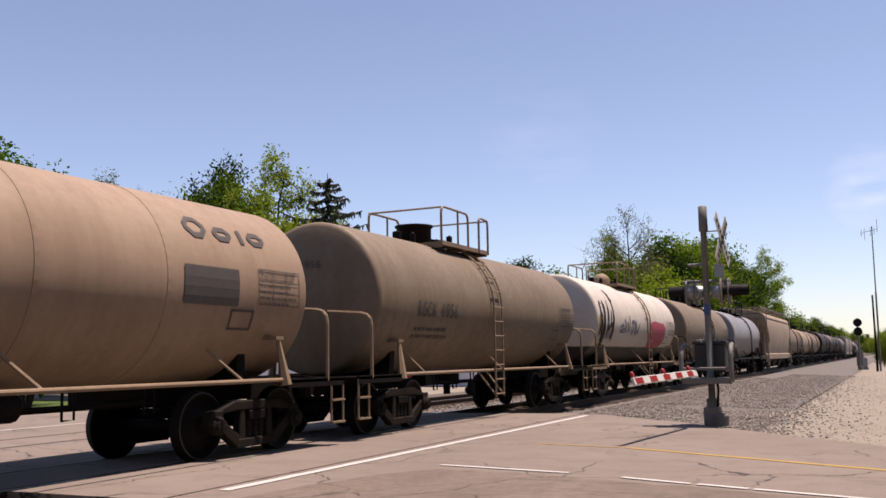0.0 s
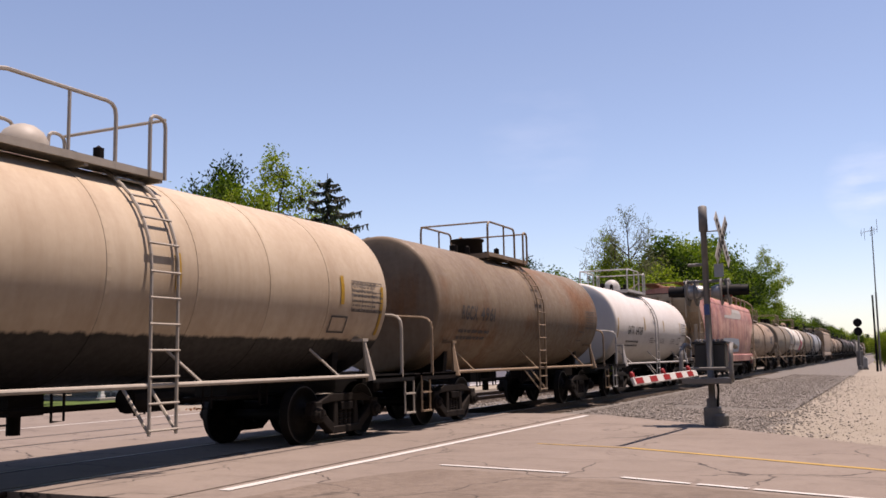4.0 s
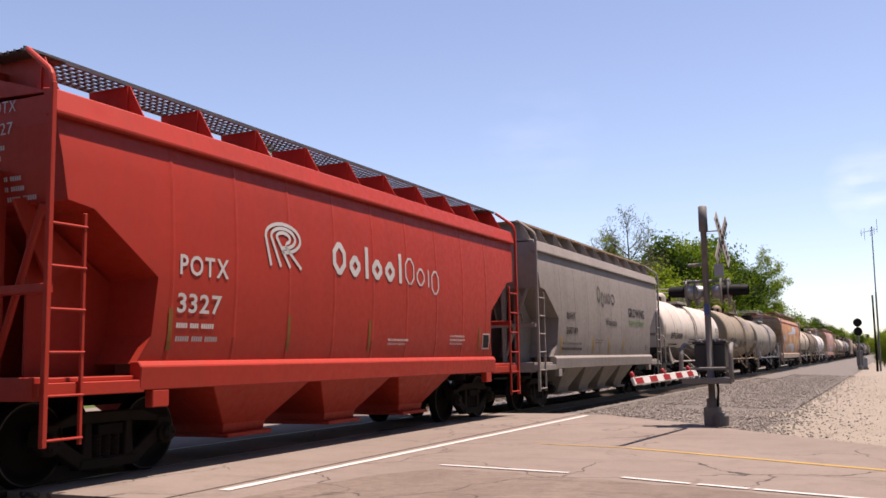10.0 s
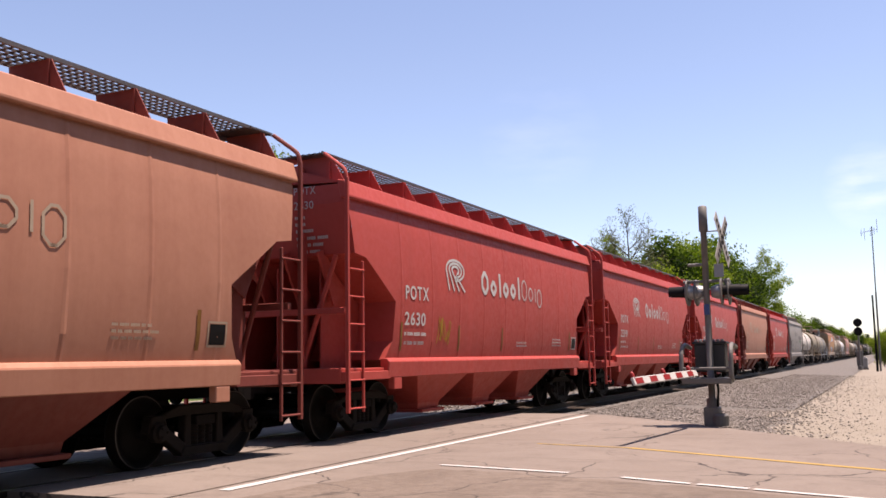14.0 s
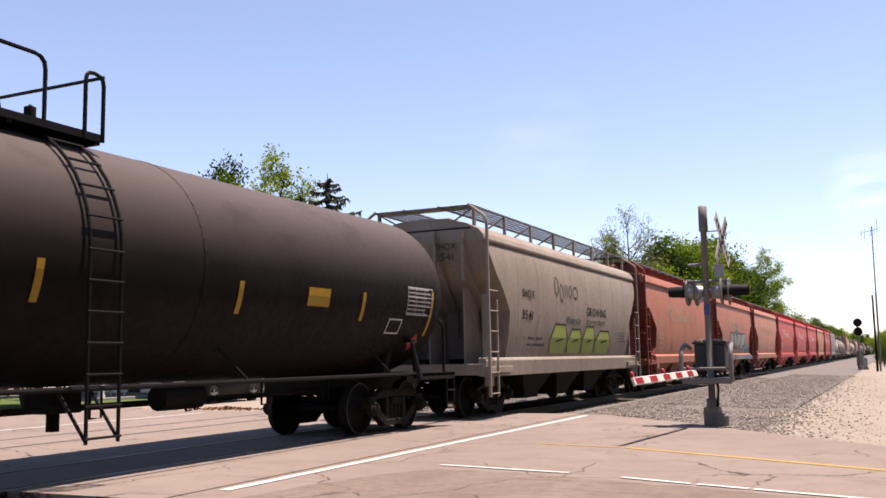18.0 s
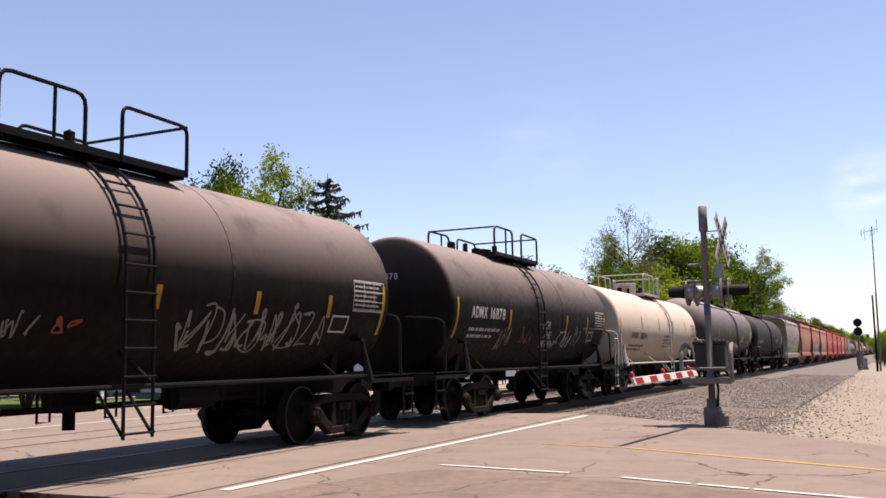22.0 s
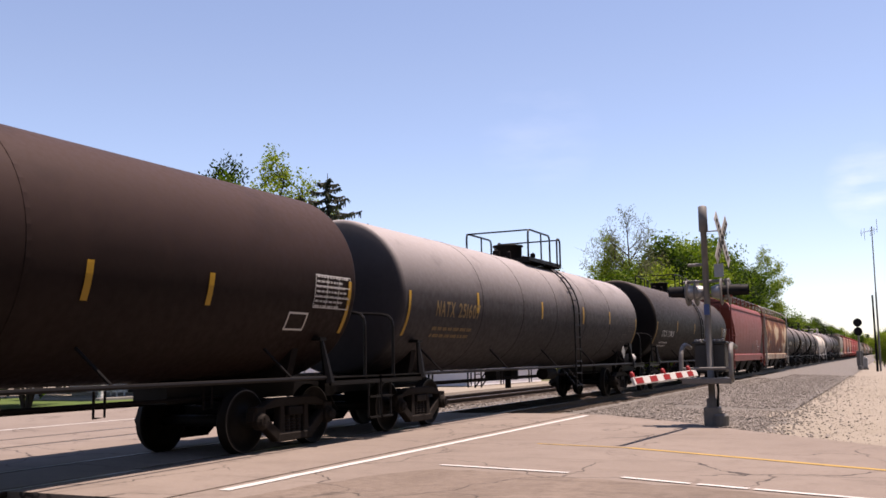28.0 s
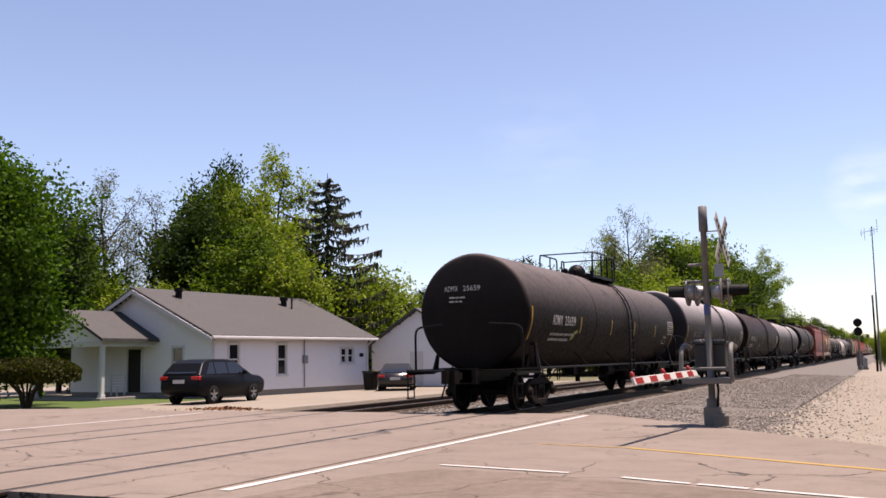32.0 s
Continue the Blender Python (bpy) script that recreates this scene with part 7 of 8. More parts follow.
H_RED = carpaint("bright_red_hopper_paint", (0.66, 0.055, 0.028, 1), (0.40, 0.05, 0.03, 1), 0.3, 0.45, seed=22)
H_RED2 = carpaint("crimson_hopper_paint", (0.76, 0.115, 0.090, 1), (0.52, 0.085, 0.065, 1), 0.35, 0.5, seed=23)
H_FADE = carpaint("sun_faded_salmon_hopper_paint", (0.739, 0.347, 0.224, 1), (0.526, 0.202, 0.123, 1), 0.4, 0.55, seed=24)
H_FADE2 = carpaint("sun_faded_terracotta_hopper_paint", (0.696, 0.273, 0.174, 1), (0.487, 0.174, 0.104, 1), 0.4, 0.55, seed=25)
P_IVORY = carpaint("ivory_tank_paint", (0.92, 0.80, 0.665, 1), (0.6, 0.46, 0.34, 1), 0.22, 0.45, seed=29)
H_BRICK = carpaint("brick_red_hopper_paint", (0.34, 0.075, 0.055, 1), (0.22, 0.06, 0.045, 1), 0.4, 0.5, seed=26)
H_RUSTY = rusted("rusted_cream_hopper_paint", (0.56, 0.43, 0.28, 1), (0.36, 0.145, 0.045, 1), (0.078, 0.019, 0.008, 1), 27, 0.462, [(0.1, 2.75, 1.4, 0.7, 0.095), (5.9, 2.6, 2.0, 1.6, 0.055), (-5.0, 2.5, 1.1, 0.9, -0.02), (3.85, 2.5, 0.25, 0.5, 0.08), (2.6, 2.7, 1.1, 1.6, -0.04), (-0.6, 1.55, 4.2, 0.45, -0.08), (-2.6, 2.6, 1.1, 1.2, -0.03)])
H_RUSTY2 = carpaint("lightly_rusted_cream_paint", (0.58, 0.47, 0.34, 1), (0.36, 0.22, 0.12, 1), 0.5, 0.65, (0.25, 0.08, 0.03, 1), 0.52, seed=28)
M_CREAMT = plain("cream_trim", (0.432, 0.389, 0.331, 1), 0.55, 0, 0.3, 6)
M_BLUEP = plain("pale_blue_paint", (0.43, 0.48, 0.55, 1), 0.65, 0, 0.35, 3)
M_WALK = plain("tan_walkway_paint", (0.46, 0.32, 0.19, 1), 0.6, 0, 0.3, 5)
M_PATCHW = plain("pale_paint_patch", (0.396, 0.338, 0.288, 1), 0.65, 0, 0.2, 4)
M_MINT = plain("pale_mint_spray", (0.33, 0.44, 0.40, 1), 0.6, 0, 0.3, 6)
M_SCAR = plain("rust_scar", (0.15, 0.05, 0.025, 1), 0.8, 0, 0.35, 9)
M_TANT = plain("tan_trim", (0.30, 0.215, 0.140, 1), 0.6, 0, 0.35, 6)


def wordmark(car, surf, u, v, w, hgt, mat, shapes, weight=0.085):
    """A maker's name as plain shapes: open frames (o low, T tall, d hung below the line, m wide) and bars (t tall, i low)."""
    wide = {"i": 0.5, "t": 0.62, "T": 1.1, "o": 1.0, "d": 1.0, "m": 1.5}
    k = w / sum(wide[q] for q in shapes)
    x = u
    for q in shapes:
        a = wide[q] * k * 0.8
        z0 = v - (hgt * 0.26 if q == "d" else 0)
        z1 = v + hgt * (1.0 if q in "tT" else 0.68)
        if q in "ti":
            bm = bars_mesh([(x + a / 2 - weight / 2, z0, weight, z1 - z0)])
        else:
            g = weight / 2
            c = min(a, z1 - z0) * 0.3
            x0, x1, b0, b1 = x + g, x + a - g, z0 + g, z1 - g
            loop = [(x0 + c, b0), (x1 - c, b0), (x1, b0 + c), (x1, b1 - c), (x1 - c, b1), (x0 + c, b1), (x0, b1 - c), (x0, b0 + c), (x0 + c, b0), (x1 - c, b0)]
            bm = stroke_mesh([loop], weight)
        part("emblem", lay(bm, surf), mat, car)
        x += wide[q] * k


M_CREAMINK = plain("faded_cream_stencil", (0.46, 0.36, 0.26, 1), 0.65, 0, 0.25, 9)


def potash(rear, front, number, paint, label, sprayed=False, trim=None, maple=False):
    ink = M_CREAMINK if paint in (H_FADE, H_FADE2) else M_WHITE
    car, surf, h, rnd = hopper_car(label, rear, front, paint, "panel", trim=trim)
    word(car, "POTX", surf, -h + 2.02, 2.36, 0.92, 0.25, ink, bold=0.01)
    word(car, number, surf, -h + 2.0, 1.90, 0.82, 0.24, ink, bold=0.01)
    small_print(car, surf, -h + 2.0, 1.72, 0.85, 2, ink, rnd, 0.06, 0.16)
    # the maker's emblem: nested arches on slanting legs
    for i in range(3):
        rx, rz = 0.42 - i * 0.13, 0.20 - i * 0.062
        arc = [(-h + 4.16 + rx * math.cos(a), 3.03 + rz * math.sin(a)) for a in [math.radians((-95 if i < 2 else -60) + (275 if i < 2 else 240) * j / 16) for j in range(17)]]
        arc.append((-h + 4.16 - rx + 0.12 + 0.10 * i, 2.62))
        if i == 2:
            arc = [(-h + 4.6, 2.62), (-h + 4.2, 2.92)] + arc
        part("emblem", lay(stroke_mesh([arc], 0.05), surf, None, 0.1), ink, car)
    wordmark(car, surf, -h + 5.46, 2.62, 2.38, 0.52, ink, "Totoot", 0.10)
    wordmark(car, surf, -h + 7.86, 2.62, 1.45, 0.48, ink, "Toid", 0.04)
    # the same marks high on the rear end
    end = lambda a, b: Vector((a, -h + 0.168 + (0.06 if b < 3.84 else 0.0) * (3.84 - b) / 0.39, b))
    word(car, "POTX", end, 0.52, 4.02, 0.42, 0.13, ink, bold=0.0)
    word(car, number, end, 0.52, 3.78, 0.38, 0.13, ink, bold=0.0)
    small_print(car, end, 0.52, 3.62, 0.2, 3, ink, rnd, 0.05, 0.11)
    small_print(car, end, 0.52, 3.28, 0.62, 3, ink, rnd, 0.05, 0.11)
    if maple:
        scrawl(car, surf, -h + 3.3, 1.62, 0.7, 0.5, M_YEL, 8, 0.02, 6, "faded_emblem")
    small_print(car, surf, h - 6.2, 1.62, 0.8, 2, ink, rnd, 0.035, 0.07)
    small_print(car, surf, h - 3.7, 1.72, 0.75, 3, ink, rnd, 0.035, 0.075)
    part("notice_board", lay(bars_mesh([(h - 2.05, 1.52, 0.30, 0.26)]), surf), M_BLACK, car)
    part("notice_board", lay(bars_mesh([(h - 2.09, 1.49, 0.38, 0.025), (h - 2.09, 1.79, 0.38, 0.025), (h - 2.09, 1.49, 0.025, 0.32), (h - 1.74, 1.49, 0.025, 0.32)]), surf), ink, car)
    for u in (-h + 1.86, -h + 4.3, -h + 6.6, h - 2.3):
        part("reflector_strip", lay(bars_mesh([(u, 1.45, 0.07, 0.5)]), surf), plain_reflect, car)
    return car, surf, h, rnd


plain_reflect = plain("dull_yellow_strip", (0.245, 0.115, 0.022, 1), 0.6, 0, 0.3, 8)

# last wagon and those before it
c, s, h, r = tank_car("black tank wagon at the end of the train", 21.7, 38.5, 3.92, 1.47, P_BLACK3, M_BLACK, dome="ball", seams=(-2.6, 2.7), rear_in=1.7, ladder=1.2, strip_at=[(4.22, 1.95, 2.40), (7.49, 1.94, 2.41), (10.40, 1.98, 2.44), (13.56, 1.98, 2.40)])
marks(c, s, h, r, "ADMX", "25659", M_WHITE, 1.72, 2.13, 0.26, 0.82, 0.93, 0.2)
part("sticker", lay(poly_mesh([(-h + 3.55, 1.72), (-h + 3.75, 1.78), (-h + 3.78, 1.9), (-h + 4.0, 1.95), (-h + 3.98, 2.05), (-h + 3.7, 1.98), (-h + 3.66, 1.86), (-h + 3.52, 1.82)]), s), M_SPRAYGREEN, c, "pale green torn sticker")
c, s, h, r = tank_car("dark tank wagon with its upper side painted sunlit pale grey", 41.2, 58.35, 4.11, 1.53, P_GREY, M_BLACK, reservoir=True, seams=(-2.8, 2.9), truck_in=0.6, ladder=1.1, strip_at=[(4.41, 1.90, 2.29), (6.31, 1.88, 2.29), (8.79, 1.91, 2.28), (11.86, 1.91, 2.25), (14.30, 1.92, 2.24)])
marks(c, s, h, r, "ADMX", "28273", M_FADED, 1.45, 2.08, 0.26, 0.85, 0.9, 0.2)
c, s, h, r = tank_car("dark brown tank wagon", 60.9, 78.1, 4.06, 1.51, P_BROWN, M_BLACK, seams=(2.2,), truck_in=1.05, ladder=1, strip_at=[(4.0, 1.96, 2.44), (7.68, 2.03, 2.47), (11.62, 1.98, 2.43), (13.65, 2.02, 2.44)])
marks(c, s, h, r, "GATX", "4876", M_WHITE, 1.4, 2.12, 0.28, 0.95, 0.72)
scrawl(c, s, -h + 6.1, 1.55, 0.85, 0.42, M_WHITE, 3, 0.022, 4)
c, s, h, r = tank_car("pale grey tank wagon, top painted sunlit pale", 80.0, 97.23, 3.94, 1.45, P_PALEGREY, M_BLACK, reservoir=True, placard=M_ALU, seams=(-5, -2.5, 0, 2.6, 5.2), print_mat=M_INKFADE, ladder=1.5, strip_at=[(3.30, 2.25, 2.68), (7.40, 2.25, 2.68), (10.94, 2.22, 2.70), (13.73, 2.28, 2.68)])
marks(c, s, h, r, "NATX", "251607", M_TAN_STENCIL, 1.3, 2.12, 0.30, 0.85, 1.1)
c, s, h, r = tank_car("black tank wagon with white stencilled marks", 99.9, 116.5, 4.16, 1.55, P_BLACK, M_BLACK, seams=(2.4,), ladder=0.8)
marks(c, s, h, r, "CTCX", "729105", M_WHITE, 1.16, 2.0, 0.25, 0.87, 1.12, 0.2)
c, s, h, r = hopper_car("maroon covered hopper wagon with white graffiti", 118.1, 132.5, H_BRICK, "acf", trim=H_BRICK)
scrawl(c, s, h - 3.2, 1.55, 1.2, 0.38, M_WHITE, 17, 0.03, 5)
small_print(c, s, h - 3.7, 2.1, 0.6, 3, M_WHITE, r, 0.05, 0.12)
part("paint_drip", lay(bars_mesh([(h - 4.9, 1.4, 0.08, 0.7), (h - 4.2, 1.42, 0.07, 0.3), (h - 4.75, 1.4, 0.05, 0.4)]), s), M_FADED, c)
part("notice_board", lay(bars_mesh([(h - 5.6, 1.62, 0.3, 0.3)]), s), M_BLACK, c)
c, s, h, r = hopper_car("heavily rusted cream covered hopper wagon", 133.6, 149.3, H_RUSTY, "acf", grate=M_WHT, ribbed=True, roof_paint=H_RUSTY, sill_paint=H_RUSTY2, trim=M_CREAMT)
word(c, "FURX", s, -h + 2.68, 2.50, 0.88, 0.27, M_INK)
word(c, "816", s, -h + 2.68, 1.99, 0.56, 0.25, M_INK)
word(c, "153", s, -h + 3.36, 1.99, 0.5, 0.25, M_INKFADE)
scrawl(c, s, -h + 5.4, 2.2, 0.4, 0.5, M_INK, 5, 0.02, 2)
scrawl(c, s, -h + 9.33, 1.46, 1.4, 0.28, M_PATCHW, 6, 0.025, 6)
for u in (2.2, 5.2, 8.28, 11.82):
    part("reflector_strip", lay(bars_mesh([(-h + u, 1.42, 0.09, 0.44)]), s), plain_reflect, c)
part("notice_board", lay(bars_mesh([(-h + 12.84, 1.62, 0.30, 0.26)]), s), M_BLACK, c)
part("notice_board", lay(bars_mesh([(-h + 12.80, 1.59, 0.38, 0.025), (-h + 12.80, 1.89, 0.38, 0.025), (-h + 12.80, 1.59, 0.025, 0.32), (-h + 13.15, 1.59, 0.025, 0.32)]), s), M_PATCHW, c)
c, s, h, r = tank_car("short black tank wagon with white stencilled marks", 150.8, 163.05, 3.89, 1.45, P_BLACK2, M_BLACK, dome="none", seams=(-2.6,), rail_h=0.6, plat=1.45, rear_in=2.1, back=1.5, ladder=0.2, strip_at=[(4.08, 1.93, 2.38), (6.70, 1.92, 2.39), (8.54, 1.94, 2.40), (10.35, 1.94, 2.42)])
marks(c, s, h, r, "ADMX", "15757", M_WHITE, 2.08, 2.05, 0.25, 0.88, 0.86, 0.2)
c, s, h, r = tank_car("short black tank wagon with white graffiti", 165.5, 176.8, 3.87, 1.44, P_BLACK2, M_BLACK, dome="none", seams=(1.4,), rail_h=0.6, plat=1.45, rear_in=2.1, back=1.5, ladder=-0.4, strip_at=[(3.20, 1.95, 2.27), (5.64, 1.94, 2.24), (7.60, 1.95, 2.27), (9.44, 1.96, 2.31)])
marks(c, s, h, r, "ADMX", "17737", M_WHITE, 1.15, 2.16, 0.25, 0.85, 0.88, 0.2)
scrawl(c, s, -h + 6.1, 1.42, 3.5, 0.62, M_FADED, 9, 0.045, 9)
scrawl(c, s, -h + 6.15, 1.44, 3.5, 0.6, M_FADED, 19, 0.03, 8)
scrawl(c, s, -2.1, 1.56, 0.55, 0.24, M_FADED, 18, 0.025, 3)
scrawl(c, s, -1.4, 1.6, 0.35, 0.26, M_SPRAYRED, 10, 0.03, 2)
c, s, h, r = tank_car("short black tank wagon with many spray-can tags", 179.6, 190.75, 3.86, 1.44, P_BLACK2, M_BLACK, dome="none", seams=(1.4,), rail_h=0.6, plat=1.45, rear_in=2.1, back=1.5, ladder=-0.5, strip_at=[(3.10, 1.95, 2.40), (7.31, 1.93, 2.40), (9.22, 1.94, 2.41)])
marks(c, s, h, r, "ADMX", "16878", M_WHITE, 0.85, 2.15, 0.25, 0.85, 0.85, 0.2)
word(c, "FOR", s, -h + 5.45, 2.0, 0.55, 0.21, M_WHITE, "graffiti", 0.0)
word(c, "THE", s, -h + 5.62, 1.76, 0.55, 0.19, M_WHITE, "graffiti", 0.0)
word(c, "MOMENT", s, -h + 5.62, 1.5, 1.12, 0.2, M_WHITE, "graffiti", 0.0)
for u, v, w, hh, m, k in ((2.7, 1.45, 0.75, 0.5, M_FADED, 31), (4.0, 1.65, 0.8, 0.35, M_SPRAYRED, 32), (6.75, 1.5, 1.1, 0.62, M_WHITE, 33), (8.0, 1.58, 1.7, 0.52, M_FADED, 34)):
    scrawl(c, s, -h + u, v, w, hh, m, k, 0.03, 4)
c, s, h, r = tank_car("clean cream-white tank wagon with white railings", 192.6, 206.04, 3.73, 1.39, P_IVORY, M_WHT, M_WHT, frame_posts=True, placard=M_WHITE, dome="can", print_mat=M_INKFADE, truck_in=0.63, ladder=1.05, strip_at=[(3.13, 2.24, 2.68), (5.92, 2.23, 2.68), (8.50, 2.20, 2.68), (11.02, 2.24, 2.69)])
marks(c, s, h, r, "SHQX", "11074", M_INK, 1.76, 1.87, 0.24, 0.9, 0.83, 0.4)
small_print(c, s, h - 6.6, 2.0, 1.3, 4, M_INKFADE, r, 0.06, 0.14)
c, s, h, r = tank_car("dark grey tank wagon with a flat top painted sunlit and dusty", 209.3, 224.6, 4.10, 1.51, P_DGREY, M_BLACK, reservoir=True, placard=M_REDP, round_head=0.62, knuckle=0.62, hood=True, seams=(), truck_in=0.3, ladder=0.95, strip_at=[(2.62, 2.19, 2.62), (6.36, 2.19, 2.59), (12.39, 2.30, 2.71)])
marks(c, s, h, r, "KLRX", "30786", M_WHITE, 0.85, 1.88, 0.24, 0.8, 0.85, 0.15)
part("placard", lay(bars_mesh([(-h + 10.85, 1.95, 0.82, 0.38)]), lambda a, b, q=s: q(a, b) + Vector((0.005, 0, 0))), M_YEL, c, "faded yellow panel")
for k in range(3):
    scrawl(c, s, -h + 8.9 + 0.05 * k, 1.84 - 0.24 * k, 1.45, 0.24, M_FADED, 40 + k, 0.035, 6)
c, s, h, r = tank_car("black tank wagon with rounded ends", 228.2, 243.6, 4.04, 1.50, P_BLACK, M_BLACK, round_head=0.62, knuckle=0.62, seams=(1.0,), ladder=-0.75, strip_at=[(3.00, 1.95, 2.40), (6.13, 1.93, 2.39), (9.44, 1.93, 2.38), (12.70, 1.93, 2.41)])
marks(c, s, h, r, "KLRX", "30859", M_WHITE, 0.6, 2.0, 0.24, 0.8, 0.9, 0.15)
part("placard", lay(bars_mesh([(h - 4.35, 2.12, 0.6, 0.28)]), s), M_YEL, c, "faded yellow panel")
pl = bmesh.new()
for q in ((0, 0.2), ):
    pl.faces.new([pl.verts.new((h - 0.45 + a, 1.55 + b, 0)) for a, b in ((0, -0.2), (0.2, 0), (0, 0.2), (-0.2, 0))])
part("placard", lay(pl, s, None, 0.1), M_REDP, c, "red diamond hazard placard")
word(c, "1987", s, h - 0.58, 1.5, 0.26, 0.09, M_WHITE)
c, s, h, r = hopper_car("warm grey covered hopper wagon with pale green graffiti", 245.9, 259.3, H_GREY2, "acf", seam_n=8)
word(c, "SHQX", s, -h + 2.10, 2.68, 0.86, 0.22, M_INK)
word(c, "3541", s, -h + 2.10, 2.19, 0.74, 0.22, M_INK)
end = lambda a, b, k=h: Vector((a, -k + 0.10, b))
word(c, "SHQX", end, 0.35, 3.66, 0.5, 0.16, M_INK, bold=0.0)
word(c, "3541", end, 0.35, 3.44, 0.42, 0.16, M_INK, bold=0.0)
wordmark(c, s, -h + 4.49, 2.86, 2.1, 0.50, M_INKFADE, "Tdiiom", 0.05)
part("emblem", lay(poly_mesh([(-h + 4.55, 2.88), (-h + 4.67, 2.88), (-h + 4.85, 3.1)]), s), M_GREEN, c)
word(c, "GROWING", s, -h + 7.28, 2.44, 2.0, 0.24, M_INK)
word(c, "together", s, -h + 7.3, 2.14, 1.9, 0.24, M_INKFADE)
word(c, "Wholesale", s, -h + 5.4, 2.18, 1.3, 0.2, M_INKFADE)
small_print(c, s, -h + 2.6, 1.72, 1.2, 2, M_INKFADE, r, 0.06, 0.15)
for i, (u, w) in enumerate(((4.3, 1.35), (5.75, 1.2), (7.05, 1.2), (8.35, 1.6))):
    z0, z1 = 1.40, 2.14 - 0.1 * (i % 2)
    part("graffiti", lay(poly_mesh([(-h + u, z0), (-h + u + w * 0.9, z0), (-h + u + w, z0 + 0.25), (-h + u + w * 0.8, z1), (-h + u + w * 0.2, z1), (-h + u - 0.1, z0 + 0.3)]), s), M_SPRAYGREEN, c, "pale green spray-painted block")
    part("graffiti", lay(stroke_mesh([[(-h + u, z0 + 0.02), (-h + u - 0.1, z0 + 0.3), (-h + u + w * 0.2, z1), (-h + u + w * 0.8, z1), (-h + u + w, z0 + 0.25), (-h + u + w * 0.9, z0)], [(-h + u + w * 0.3, z0 + 0.3), (-h + u + w * 0.7, z0 + 0.36)]], 0.04), lambda a, b, q=s: q(a, b) + Vector((0.004, 0, 0))), M_INK, c)
small_print(c, s, h - 2.6, 2.0, 0.9, 4, M_INKFADE, r, 0.04, 0.09)
# brick trim on faded wagons: dark red ends, shade on webs and bays painted in
potash(260.4, 274.42, "1022", H_FADE2, "sun-faded terracotta covered hopper wagon", trim=H_BRICK)
c, s, h, r = potash(275.6, 289.12, "1164", H_FADE2, "sun-faded terracotta covered hopper wagon with silver and blue graffiti", trim=H_BRICK)
part("graffiti", lay(poly_mesh([(-h + 2.9, 1.37), (-h + 3.3, 1.55), (-h + 3.45, 1.8), (-h + 3.7, 1.86), (-h + 4.2, 2.3), (-h + 6.2, 2.5), (-h + 6.5, 2.9), (-h + 6.7, 2.9), (-h + 7.0, 2.5), (-h + 9.7, 2.5), (-h + 10.1, 2.1), (-h + 10.5, 1.85), (-h + 11.1, 1.82), (-h + 11.5, 1.6), (-h + 12.2, 1.4)]), s), M_SPRAYBLUE, c, "blue spray-painted background")
raised = lambda k: (lambda a, b, q=s: q(a, b) + Vector((k, 0, 0)))
BLOCKS = [(4.40, 1.10, [(0, 0), (0.02, 1), (0.6, 1), (0.9, 0.8), (1, 0.5), (0.85, 0)], [(0.3, 0.12), (0.38, 0.46), (0.52, 0.44), (0.54, 0.28)]),
          (5.62, 0.98, [(0, 0), (0.06, 1), (0.6, 1), (0.9, 0.82), (0.98, 0.52), (0.72, 0.26), (0.9, 0)], [(0.26, 0.3), (0.34, 0.5), (0.5, 0.46), (0.48, 0.3)]),
          (6.82, 1.38, [(0, 0), (0.08, 1), (1.0, 0.96), (0.72, 0.4), (0.3, 0.36), (0.27, 0.2), (0.56, 0.18), (0.52, 0)], None),
          (8.28, 1.62, [(0, 0), (0.10, 1), (1.0, 0.98), (0.78, 0.42), (0.34, 0.36), (0.24, 0.12), (0.42, 0.08), (0.5, 0.26), (0.9, 0.3), (0.80, 0)], None)]
for u, w, face, hole in BLOCKS:
    at = lambda pts: [(-h + u + w * a, 1.37 + 1.10 * b) for a, b in pts]
    side = [(-h + u - 0.42, 1.37), (-h + u, 1.37), (-h + u + w * face[1][0], 2.47), (-h + u - 0.16, 2.34)]
    part("graffiti", lay(stroke_mesh([side[3:] + side[:1]], 0.10), raised(0.003)), M_MINT, c)
    part("graffiti", lay(poly_mesh(side), raised(0.005)), M_PATCHW, c, "tan spray-painted shading")
    part("graffiti", lay(poly_mesh(at(face)), raised(0.006)), M_SIL, c, "silver spray-painted letter")
    part("graffiti", lay(stroke_mesh([[side[0], side[3], side[2]], at(face)[:2]], 0.07), raised(0.010)), M_INK, c)
    part("graffiti", lay(stroke_mesh([at(face)[1:]], 0.06), raised(0.012)), M_INK, c)
    part("graffiti", lay(stroke_mesh([at([(a * 0.9 + 0.05, b * 0.93 + 0.02) for a, b in face])], 0.022), raised(0.014)), M_FADED, c)
    if hole:
        part("graffiti", lay(poly_mesh(at(hole)), raised(0.010)), M_PATCHW, c)
        part("graffiti", lay(stroke_mesh([at(hole + hole[:1])], 0.05), raised(0.013)), M_INK, c)
sill = lambda k: (lambda a, b: Vector((1.646 + k, a, b)))
part("graffiti", lay(poly_mesh([(-h + 2.2, 1.02), (-h + 12.6, 1.02), (-h + 12.3, 1.25), (-h + 2.7, 1.25)]), sill(0.002)), M_SPRAYBLUE, c, "blue spray paint on the side sill")
